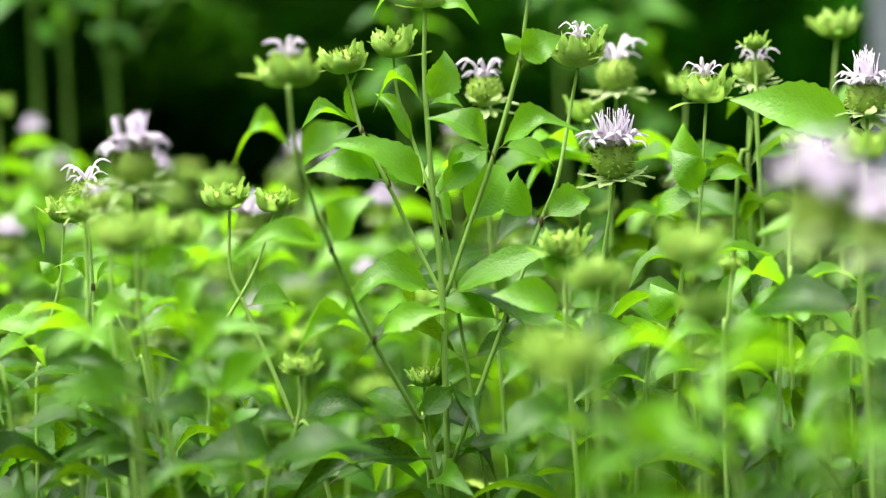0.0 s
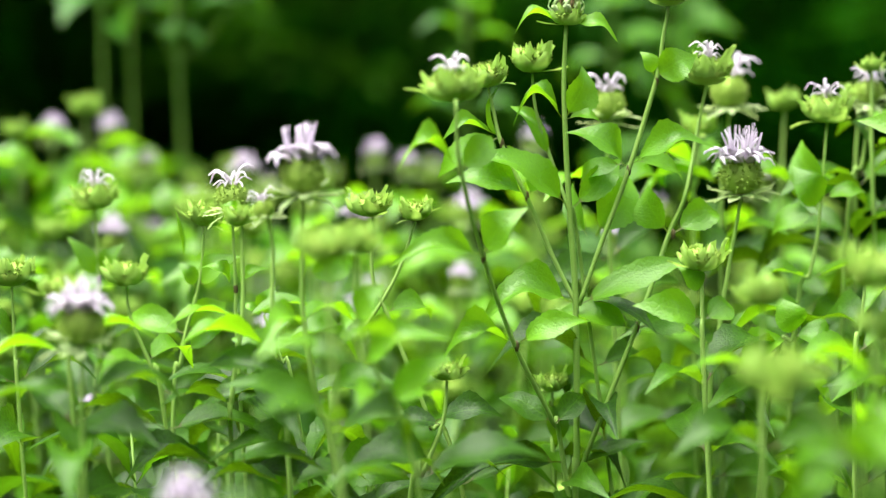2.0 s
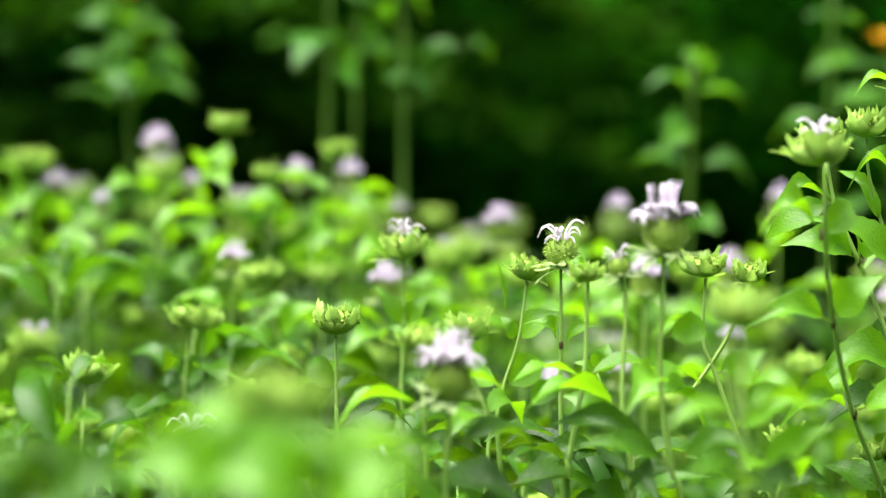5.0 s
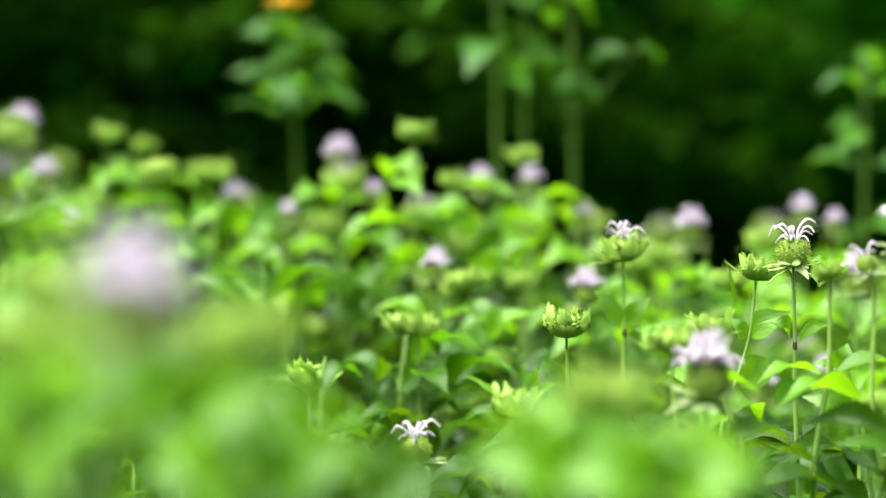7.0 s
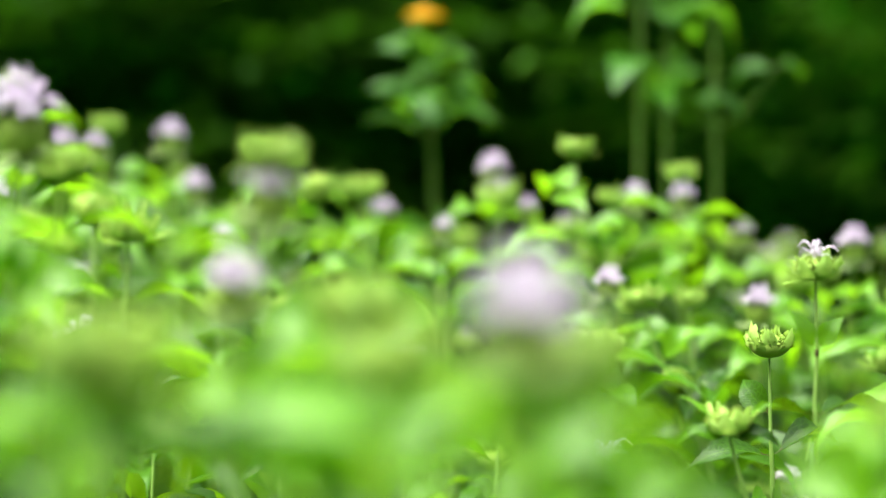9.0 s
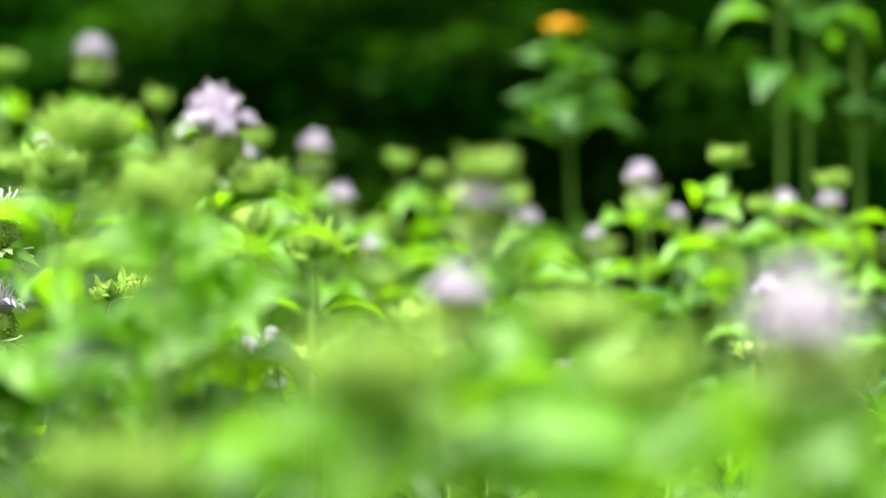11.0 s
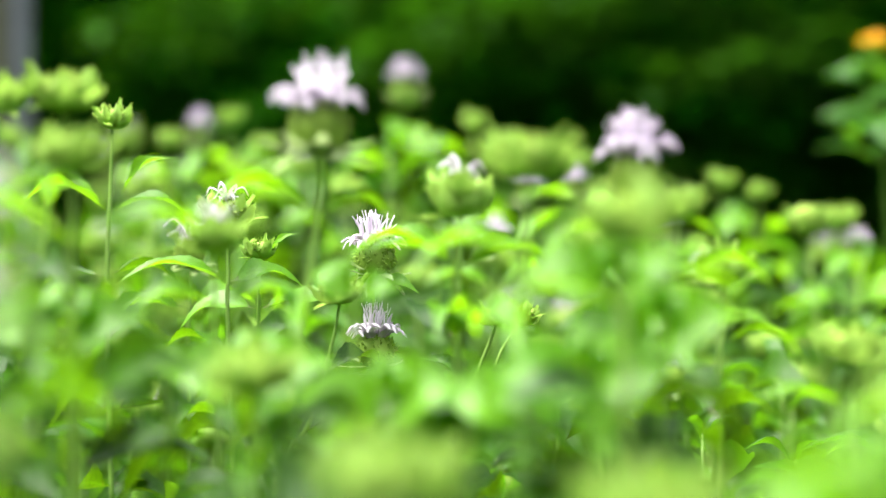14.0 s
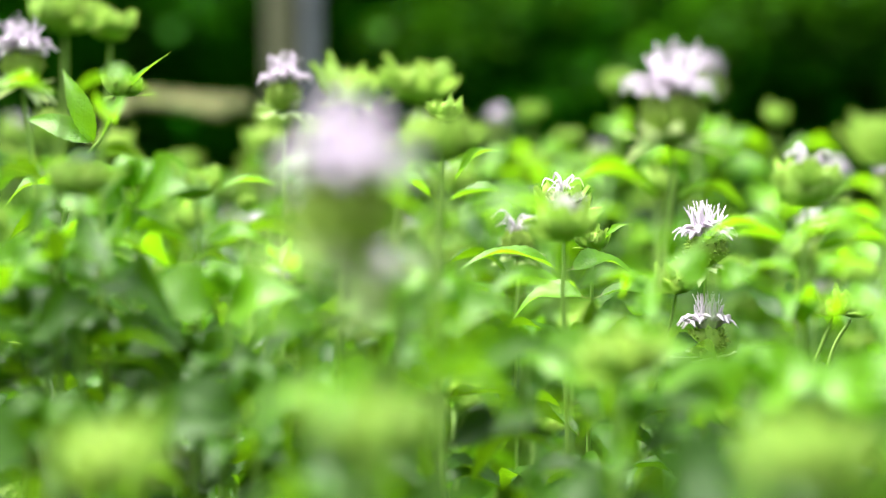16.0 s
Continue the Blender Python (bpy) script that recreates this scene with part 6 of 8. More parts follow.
p = bergamot("wild bergamot with a curled bract on a small green head")
stem(p, [(-0.966, 1.121, 0.968), (-0.967, 1.121, 0.945), (-0.968, 1.121, 0.897), (-0.97, 1.121, 0.829)], 0.0016)
head(p, "bud", (-0.966, 1.121, 0.968), 0.0245)
leaf(p, (-0.961, 1.121, 0.97), (-0.942, 1.121, 0.984), 0.005, 0.0039, 40)
pair(p, (-0.967, 1.121, 0.938), 20, 0.052, 0.2, 0.018)
pair(p, (-0.969, 1.121, 0.89), 100, 0.058, 0.2, 0.018)
dress(p, 0.850, 5)

p = bergamot("wild bergamot with a dark green spent flower head")
stem(p, [(-0.818, 1.165, 0.924), (-0.829, 1.165, 0.905), (-0.84, 1.165, 0.864), (-0.865, 1.165, 0.805)], 0.0016)
head(p, "bud", (-0.817, 1.165, 0.926), 0.0281, (0.139, 0, 0.99))
leaf(p, (-0.844, 1.165, 0.881), (-0.878, 1.165, 0.908), 0.013, 0.0101, 40)
pair(p, (-0.841, 1.165, 0.861), 60, 0.060, 0.2, 0.019)
pair(p, (-0.854, 1.165, 0.829), 140, 0.060, 0.2, 0.019)
dress(p, 0.789, 5)

p = bergamot("wild bergamot with a dark green spent flower head")
stem(p, [(-0.789, 1.143, 0.879), (-0.789, 1.143, 0.856), (-0.792, 1.143, 0.802)], 0.0016)
head(p, "bud", (-0.789, 1.143, 0.88), 0.0230)
pair(p, (-0.79, 1.143, 0.856), 10, 0.056, 0.2, 0.018)
pair(p, (-0.791, 1.143, 0.829), 100, 0.059, 0.2, 0.018)
dress(p, 0.789, 5)

p = bergamot("wild bergamot in full lilac bloom with a tall stem")
stem(p, [(-0.869, 0.916, 1.022), (-0.87, 0.916, 0.993), (-0.891, 0.916, 0.865), (-0.897, 0.916, 0.826)], 0.0020)
head(p, "flower", (-0.869, 0.916, 1.021), 0.0445)
pair(p, (-0.871, 0.916, 0.99), 30, 0.050, 0.2, 0.015)
pair(p, (-0.879, 0.916, 0.937), 110, 0.056, 0.2, 0.015)
dress(p, 0.897, 5)

p = bergamot("wild bergamot in full lilac bloom")
stem(p, [(-0.717, 0.945, 0.999), (-0.721, 0.945, 0.97), (-0.723, 0.945, 0.931), (-0.724, 0.945, 0.853)], 0.0019)
head(p, "flower", (-0.717, 0.945, 0.997), 0.0387)
pair(p, (-0.72, 0.945, 0.973), 20, 0.055, 0.2, 0.015)
pair(p, (-0.723, 0.945, 0.936), 100, 0.057, 0.2, 0.015)
dress(p, 0.896, 5)

p = bergamot("wild bergamot with a green spent flower head")
stem(p, [(-0.696, 0.945, 0.987), (-0.7, 0.945, 0.959), (-0.704, 0.945, 0.909)], 0.0016)
head(p, "bud", (-0.696, 0.945, 0.987), 0.0284)
pair(p, (-0.701, 0.945, 0.956), 20, 0.052, 0.2, 0.015)
pair(p, (-0.703, 0.945, 0.92), 110, 0.052, 0.2, 0.015)
dress(p, 0.880, 5)

p = bergamot("wild bergamot with a green spent flower head")
stem(p, [(-0.753, 0.845, 1.004), (-0.754, 0.845, 0.977), (-0.757, 0.845, 0.914)], 0.0017)
head(p, "bud", (-0.753, 0.845, 1.004), 0.0404)
pair(p, (-0.755, 0.845, 0.97), 20, 0.051, 0.2, 0.014)
pair(p, (-0.756, 0.845, 0.934), 110, 0.054, 0.2, 0.014)
dress(p, 0.894, 5)

p = bergamot("wild bergamot with a green spent flower head")
stem(p, [(-0.817, 1, 0.99), (-0.817, 1, 0.959), (-0.817, 1, 0.905)], 0.0014)
head(p, "bud", (-0.817, 1, 0.99), 0.0335)
pair(p, (-0.817, 1, 0.965), 20, 0.055, 0.2, 0.016)
pair(p, (-0.817, 1, 0.929), 100, 0.055, 0.2, 0.016)
dress(p, 0.889, 5)

p = bergamot("wild bergamot with a green spent flower head")
stem(p, [(-0.615, 0.96, 0.916), (-0.615, 0.96, 0.894), (-0.614, 0.96, 0.852)], 0.0014)
head(p, "bud", (-0.615, 0.96, 0.916), 0.0333)
pair(p, (-0.615, 0.96, 0.891), 30, 0.053, 0.2, 0.016)
dress(p, 0.851, 5)

p = bergamot("wild bergamot with a green spent flower head")
stem(p, [(-0.681, 1.017, 0.954), (-0.681, 1.017, 0.928), (-0.683, 1.017, 0.875)], 0.0014)
head(p, "bud", (-0.681, 1.017, 0.954), 0.0323)
pair(p, (-0.682, 1.017, 0.922), 30, 0.053, 0.2, 0.016)
dress(p, 0.882, 5)

p = bergamot("wild bergamot with a few pale petals on its green head")
stem(p, [(-0.976, 1.091, 0.988), (-0.976, 1.091, 0.958), (-0.976, 1.091, 0.899)], 0.0014)
head(p, "tuft", (-0.976, 1.091, 0.988), 0.0346)
pair(p, (-0.976, 1.091, 0.955), 30, 0.057, 0.2, 0.018)
dress(p, 0.915, 5)

p = bergamot("wild bergamot with a green spent flower head")
stem(p, [(-0.908, 1.091, 0.942), (-0.913, 1.091, 0.919), (-0.927, 1.091, 0.873), (-0.951, 1.091, 0.807)], 0.0014)
head(p, "bud", (-0.908, 1.091, 0.942), 0.0314)
pair(p, (-0.918, 1.091, 0.902), 60, 0.057, 0.2, 0.018)
dress(p, 0.862, 5)

p = bergamot("wild bergamot in pale lilac bloom close to the path")
stem(p, [(-0.902, 0.571, 0.966), (-0.9, 0.571, 0.937), (-0.898, 0.571, 0.877)], 0.0020)
head(p, "flower", (-0.901, 0.571, 0.966), 0.0510)
pair(p, (-0.9, 0.571, 0.941), 20, 0.055, 0.2, 0.009)
pair(p, (-0.899, 0.571, 0.915), 110, 0.055, 0.2, 0.009)
dress(p, 0.875, 5)

p = bergamot("wild bergamot in full lilac bloom")
stem(p, [(-0.91, 0.615, 0.945), (-0.911, 0.615, 0.919), (-0.911, 0.615, 0.871)], 0.0019)
head(p, "flower", (-0.91, 0.615, 0.945), 0.0270)
pair(p, (-0.911, 0.615, 0.911), 40, 0.057, 0.2, 0.010)
dress(p, 0.871, 5)

p = bergamot("wild bergamot with a green spent flower head")
stem(p, [(-1.03, 0.896, 1.044), (-1.032, 0.896, 1.01), (-1.04, 0.896, 0.923)], 0.0017)
head(p, "bud", (-1.03, 0.896, 1.044), 0.0362)
pair(p, (-1.033, 0.896, 1.002), 20, 0.049, 0.2, 0.014)
dress(p, 0.962, 5)

p = bergamot("wild bergamot with a green spent flower head")
stem(p, [(-0.994, 0.896, 1.044), (-1.001, 0.896, 1.01), (-1.009, 0.896, 0.924)], 0.0017)
head(p, "bud", (-0.994, 0.896, 1.044), 0.0388)
pair(p, (-1.002, 0.896, 1.001), 110, 0.049, 0.2, 0.014)
dress(p, 0.961, 5)

p = bergamot("wild bergamot in full lilac bloom")
stem(p, [(-1.205, 1.2, 1.064), (-1.205, 1.2, 1.017), (-1.208, 1.2, 0.909)], 0.0016)
head(p, "flower", (-1.205, 1.2, 1.065), 0.0366)
pair(p, (-1.205, 1.2, 1.013), 30, 0.059, 0.2, 0.019)
pair(p, (-1.207, 1.2, 0.955), 110, 0.059, 0.2, 0.019)
dress(p, 0.915, 5)

p = bergamot("wild bergamot with a ragged green head")
stem(p, [(-1.077, 1.165, 1.051), (-1.079, 1.165, 1.01), (-1.082, 1.165, 0.911)], 0.0016)
head(p, "bud", (-1.077, 1.165, 1.052), 0.0295, (0.105, 0, 0.995))
leaf(p, (-1.072, 1.165, 1.01), (-1.033, 1.165, 1.034), 0.008, 0.0080, 35)
pair(p, (-1.08, 1.165, 0.999), 30, 0.057, 0.2, 0.019)
dress(p, 0.959, 5)

p = bergamot("wild bergamot with a few pale petals on its green head")
stem(p, [(-0.926, 0.923, 0.973), (-0.927, 0.923, 0.951), (-0.926, 0.923, 0.894)], 0.0014)
head(p, "tuft", (-0.926, 0.923, 0.973), 0.0333)
pair(p, (-0.926, 0.923, 0.946), 30, 0.051, 0.2, 0.015)
dress(p, 0.906, 5)

p = bergamot("wild bergamot with a half-open lilac flower head")
stem(p, [(-1.039, 1.2, 0.964), (-1.039, 1.2, 0.94), (-1.041, 1.2, 0.873)], 0.0014)
head(p, "sparse", (-1.039, 1.2, 0.964), 0.0304)
pair(p, (-1.04, 1.2, 0.936), 40, 0.055, 0.2, 0.019)
dress(p, 0.896, 5)

p = bergamot("tall wild bergamot with a lilac head and bright leaves")
stem(p, [(-1.216, 0.882, 1.055), (-1.21, 0.882, 1.014), (-1.204, 0.882, 0.923)], 0.0017)
head(p, "flower", (-1.216, 0.882, 1.06), 0.0327)
pair(p, (-1.21, 0.882, 1.014), 20, 0.048, 0.2, 0.014)
pair(p, (-1.207, 0.882, 0.975), 100, 0.048, 0.2, 0.014)
dress(p, 0.935, 5)

p = bergamot("wild bergamot with round green buds and pointed leaves")
stem(p, [(-1.221, 1, 1.061), (-1.233, 1, 1.039), (-1.254, 1, 1.009), (-1.266, 1, 0.918)], 0.0016)
head(p, "bud", (-1.221, 1, 1.062), 0.0265, (0.139, 0, 0.99))
leaf(p, (-1.238, 1, 1.029), (-1.261, 1, 1.08), 0.013, 0.0058, 65)
leaf(p, (-1.238, 1, 1.03), (-1.189, 1, 1.088), 0.007, 0.0058, 40)
leaf(p, (-1.236, 1, 1.032), (-1.288, 1, 1.051), 0.014, 0.0058, 60)
pair(p, (-1.254, 1, 1.006), 60, 0.049, 0.2, 0.016)
dress(p, 0.966, 5)

p = bergamot("wild bergamot with a green spent flower head")
stem(p, [(-1.142, 0.8, 1.077), (-1.143, 0.8, 1.037), (-1.148, 0.8, 0.955)], 0.0017)
head(p, "bud", (-1.142, 0.8, 1.077), 0.0348)
pair(p, (-1.143, 0.8, 1.042), 20, 0.046, 0.2, 0.013)
dress(p, 1.002, 5)

p = bergamot("wild bergamot with a green spent flower head")
stem(p, [(-1.142, 0.845, 1.077), (-1.144, 0.845, 1.04), (-1.148, 0.845, 0.968)], 0.0014)
head(p, "bud", (-1.142, 0.845, 1.077), 0.0284)
pair(p, (-1.145, 0.845, 1.034), 110, 0.044, 0.2, 0.014)
dress(p, 0.994, 5)

p = bergamot("wild bergamot with a green spent flower head")
stem(p, [(-1.135, 0.8, 0.997), (-1.135, 0.8, 0.966), (-1.135, 0.8, 0.873)], 0.0017)
head(p, "bud", (-1.135, 0.8, 0.997), 0.0325)
pair(p, (-1.135, 0.8, 0.963), 30, 0.035, 0.2, 0.013)
dress(p, 0.923, 5)

p = bergamot("wild bergamot with a green spent flower head")
stem(p, [(-1.113, 0.882, 0.997), (-1.112, 0.882, 0.968), (-1.112, 0.882, 0.894)], 0.0014)
head(p, "bud", (-1.113, 0.882, 0.997), 0.0281)
pair(p, (-1.112, 0.882, 0.971), 20, 0.046, 0.2, 0.014)
pair(p, (-1.112, 0.882, 0.935), 100, 0.048, 0.2, 0.014)
dress(p, 0.895, 5)

p = bergamot("wild bergamot with a green spent flower head")
stem(p, [(-1.405, 1.2, 0.971), (-1.404, 1.2, 0.932), (-1.403, 1.2, 0.867)], 0.0014)
head(p, "bud", (-1.405, 1.2, 0.971), 0.0276)
pair(p, (-1.404, 1.2, 0.932), 30, 0.059, 0.2, 0.019)
dress(p, 0.892, 5)

p = bergamot("wild bergamot with a green spent flower head")
stem(p, [(-1.349, 1.237, 0.942), (-1.348, 1.237, 0.907), (-1.346, 1.237, 0.841)], 0.0014)
head(p, "bud", (-1.349, 1.237, 0.942), 0.0277)
pair(p, (-1.348, 1.237, 0.907), 30, 0.060, 0.2, 0.020)
dress(p, 0.867, 5)

p = bergamot("wild bergamot with a few pale petals on its green head")
stem(p, [(-1.279, 1.304, 0.976), (-1.279, 1.304, 0.938), (-1.28, 1.304, 0.862)], 0.0014)
head(p, "tuft", (-1.279, 1.304, 0.976), 0.0300)
pair(p, (-1.279, 1.304, 0.938), 30, 0.060, 0.2, 0.021)
dress(p, 0.898, 5)

p = bergamot("wild bergamot with a green spent flower head")
stem(p, [(-0.822, 1.121, 0.928), (-0.823, 1.121, 0.924), (-0.847, 1.121, 0.868), (-0.864, 1.121, 0.838)], 0.0014)
head(p, "bud", (-0.822, 1.121, 0.928), 0.0213)
pair(p, (-0.84, 1.121, 0.885), 60, 0.058, 0.2, 0.018)
dress(p, 0.845, 5)

p = bergamot("wild bergamot with a green spent flower head")
stem(p, [(-1.262, 1.263, 1.002), (-1.263, 1.263, 0.967), (-1.263, 1.263, 0.922)], 0.0014)
head(p, "bud", (-1.262, 1.263, 1.002), 0.0145)
dress(p, 0.952, 5)

p = bergamot("wild bergamot with a few pale petals on its green head")
stem(p, [(-0.816, 1, 0.994), (-0.818, 1, 0.97), (-0.82, 1, 0.908)], 0.0014)
head(p, "tuft", (-0.816, 1, 0.994), 0.0375)
pair(p, (-0.818, 1, 0.964), 30, 0.052, 0.2, 0.016)
dress(p, 0.924, 5)

p = bergamot("leafy wild bergamot shoot with bright translucent leaves")
stem(p, [(-1.242, 1.091, 0.899), (-1.239, 1.091, 0.856), (-1.235, 1.091, 0.806)], 0.0016)
leaf(p, (-1.241, 1.091, 0.892), (-1.263, 1.091, 0.863), 0.016, 0.0031, 60)
leaf(p, (-1.241, 1.091, 0.892), (-1.206, 1.091, 0.878), 0.016, 0.0063, 50)
pair(p, (-1.238, 1.091, 0.863), 100, 0.057, 0.2, 0.018)
dress(p, 0.823, 5)

p = bergamot("wild bergamot with a lilac bud near the ground")
stem(p, [(-1.181, 1.043, 0.861), (-1.18, 1.043, 0.837), (-1.178, 1.043, 0.793)], 0.0016)
head(p, "sparse", (-1.181, 1.043, 0.861), 0.0150)
pair(p, (-1.18, 1.043, 0.837), 20, 0.051, 0.2, 0.017)
dress(p, 0.797, 5)

p = bergamot("leafy wild bergamot shoot before a lilac flower")
stem(p, [(-0.844, 0.889, 0.956), (-0.845, 0.889, 0.926), (-0.848, 0.889, 0.85)], 0.0016)
leaf(p, (-0.844, 0.889, 0.951), (-0.867, 0.889, 0.962), 0.019, 0.0041, 62)
leaf(p, (-0.843, 0.889, 0.951), (-0.822, 0.889, 0.956), 0.016, 0.0036, 60)
leaf(p, (-0.845, 0.889, 0.901), (-0.871, 0.889, 0.906), 0.022, 0.0046, 62)
leaf(p, (-0.845, 0.889, 0.901), (-0.822, 0.889, 0.904), 0.022, 0.0041, 62)
pair(p, (-0.847, 0.889, 0.882), 90, 0.059, 0.2, 0.014)
dress(p, 0.842, 3)

p = bergamot("wild bergamot in full lilac bloom")
stem(p, [(-0.519, 1.714, 0.998), (-0.519, 1.714, 0.939)], 0.0014)
head(p, "flower", (-0.519, 1.714, 0.998), 0.0280)
pair(p, (-0.519, 1.714, 0.964), 60, 0.064, 0.2, 0.027)
pair(p, (-0.517, 1.714, 0.924), 150, 0.074, 0.2, 0.027)
dress(p, 0.884, 3)

p = bergamot("wild bergamot with a green spent flower head")
stem(p, [(-0.447, 1.622, 1.02), (-0.447, 1.622, 0.965)], 0.0014)
head(p, "bud", (-0.447, 1.622, 1.02), 0.0306)
pair(p, (-0.447, 1.622, 0.988), 105, 0.060, 0.2, 0.026)
pair(p, (-0.445, 1.622, 0.951), 15, 0.070, 0.2, 0.026)
dress(p, 0.911, 3)

p = bergamot("wild bergamot in full lilac bloom")
stem(p, [(-0.823, 1.818, 1.031), (-0.823, 1.818, 0.968)], 0.0014)
head(p, "flower", (-0.823, 1.818, 1.031), 0.0287)
pair(p, (-0.823, 1.818, 0.994), 114, 0.068, 0.2, 0.029)
pair(p, (-0.821, 1.818, 0.952), 24, 0.078, 0.2, 0.029)
dress(p, 0.912, 3)

p = bergamot("wild bergamot with a green spent flower head")
stem(p, [(-0.743, 1.818, 1.027), (-0.744, 1.818, 0.964)], 0.0014)
head(p, "bud", (-0.743, 1.818, 1.027), 0.0281)
pair(p, (-0.743, 1.818, 0.99), 84, 0.068, 0.2, 0.029)
pair(p, (-0.742, 1.818, 0.949), 174, 0.078, 0.2, 0.029)
dress(p, 0.909, 3)

p = bergamot("wild bergamot with a green spent flower head")
stem(p, [(-0.71, 1.818, 1.018), (-0.71, 1.818, 0.955)], 0.0014)
head(p, "bud", (-0.71, 1.818, 1.018), 0.0229)
pair(p, (-0.71, 1.818, 0.981), 165, 0.068, 0.2, 0.029)
pair(p, (-0.708, 1.818, 0.939), 75, 0.078, 0.2, 0.029)
dress(p, 0.899, 3)

p = bergamot("wild bergamot in full lilac bloom")
stem(p, [(-0.79, 1.765, 0.982), (-0.791, 1.765, 0.921)], 0.0014)
head(p, "flower", (-0.79, 1.765, 0.982), 0.0279)
pair(p, (-0.791, 1.765, 0.946), 6, 0.066, 0.2, 0.028)
pair(p, (-0.789, 1.765, 0.905), 96, 0.076, 0.2, 0.028)
dress(p, 0.865, 3)

p = bergamot("wild bergamot with a green spent flower head")
stem(p, [(-0.64, 1.765, 0.989), (-0.64, 1.765, 0.929)], 0.0014)
head(p, "bud", (-0.64, 1.765, 0.989), 0.0363)
pair(p, (-0.64, 1.765, 0.954), 84, 0.066, 0.2, 0.028)
pair(p, (-0.638, 1.765, 0.913), 174, 0.076, 0.2, 0.028)
dress(p, 0.873, 3)

p = bergamot("wild bergamot in full lilac bloom")
stem(p, [(-0.622, 1.791, 0.962), (-0.622, 1.791, 0.9)], 0.0014)
head(p, "flower", (-0.622, 1.791, 0.962), 0.0254)
pair(p, (-0.622, 1.791, 0.926), 25, 0.067, 0.2, 0.029)
pair(p, (-0.62, 1.791, 0.885), 115, 0.077, 0.2, 0.029)
dress(p, 0.845, 3)

p = bergamot("wild bergamot in full lilac bloom")
stem(p, [(-0.755, 1.714, 0.943), (-0.755, 1.714, 0.883)], 0.0014)
head(p, "flower", (-0.755, 1.714, 0.943), 0.0199)
pair(p, (-0.755, 1.714, 0.908), 155, 0.064, 0.2, 0.027)
pair(p, (-0.753, 1.714, 0.869), 65, 0.074, 0.2, 0.027)
dress(p, 0.829, 3)

p = bergamot("wild bergamot in full lilac bloom")
stem(p, [(-0.489, 1.714, 0.968), (-0.489, 1.714, 0.909)], 0.0014)
head(p, "flower", (-0.489, 1.714, 0.968), 0.0199)
pair(p, (-0.489, 1.714, 0.934), 120, 0.064, 0.2, 0.027)
pair(p, (-0.488, 1.714, 0.895), 30, 0.074, 0.2, 0.027)
dress(p, 0.855, 3)

p = bergamot("wild bergamot in full lilac bloom")
stem(p, [(-0.396, 1.714, 0.978), (-0.396, 1.714, 0.92)], 0.0014)
head(p, "flower", (-0.396, 1.714, 0.978), 0.0226)
pair(p, (-0.396, 1.714, 0.944), 10, 0.064, 0.2, 0.027)
pair(p, (-0.394, 1.714, 0.905), 100, 0.074, 0.2, 0.027)
dress(p, 0.865, 3)

p = bergamot("wild bergamot with a green spent flower head")
stem(p, [(-0.359, 1.667, 1.002), (-0.359, 1.667, 0.945)], 0.0014)
head(p, "bud", (-0.359, 1.667, 1.002), 0.0286)
pair(p, (-0.359, 1.667, 0.968), 175, 0.062, 0.2, 0.027)
pair(p, (-0.357, 1.667, 0.93), 85, 0.072, 0.2, 0.027)
dress(p, 0.890, 3)

p = bergamot("wild bergamot in full lilac bloom")
stem(p, [(-0.557, 1.667, 0.953), (-0.558, 1.667, 0.896)], 0.0014)
head(p, "flower", (-0.557, 1.667, 0.953), 0.0176)
pair(p, (-0.557, 1.667, 0.92), 150, 0.062, 0.2, 0.027)
pair(p, (-0.556, 1.667, 0.882), 60, 0.072, 0.2, 0.027)
dress(p, 0.842, 3)

p = bergamot("wild bergamot in full lilac bloom")
stem(p, [(-0.422, 1.463, 0.91), (-0.423, 1.463, 0.859)], 0.0014)
head(p, "flower", (-0.422, 1.463, 0.91), 0.0239)
pair(p, (-0.423, 1.463, 0.88), 170, 0.055, 0.2, 0.023)
pair(p, (-0.421, 1.463, 0.847), 80, 0.063, 0.2, 0.023)
dress(p, 0.807, 3)

p = bergamot("wild bergamot in full lilac bloom")
stem(p, [(-0.31, 1.481, 0.891), (-0.31, 1.481, 0.84)], 0.0014)
head(p, "flower", (-0.31, 1.481, 0.891), 0.0273)
pair(p, (-0.31, 1.481, 0.861), 66, 0.055, 0.2, 0.024)
pair(p, (-0.308, 1.481, 0.827), 156, 0.064, 0.2, 0.024)
dress(p, 0.787, 3)

p = bergamot("wild bergamot in full lilac bloom")
stem(p, [(-0.222, 1.622, 0.935), (-0.222, 1.622, 0.879)], 0.0014)
head(p, "flower", (-0.222, 1.622, 0.935), 0.0282)
pair(p, (-0.222, 1.622, 0.903), 94, 0.060, 0.2, 0.026)
pair(p, (-0.22, 1.622, 0.866), 4, 0.070, 0.2, 0.026)
dress(p, 0.826, 3)

p = bergamot("wild bergamot in full lilac bloom")
stem(p, [(-0.116, 1.739, 0.951), (-0.116, 1.739, 0.892)], 0.0014)
head(p, "flower", (-0.116, 1.739, 0.951), 0.0229)
pair(p, (-0.116, 1.739, 0.917), 40, 0.065, 0.2, 0.028)
pair(p, (-0.114, 1.739, 0.877), 130, 0.075, 0.2, 0.028)
dress(p, 0.837, 3)

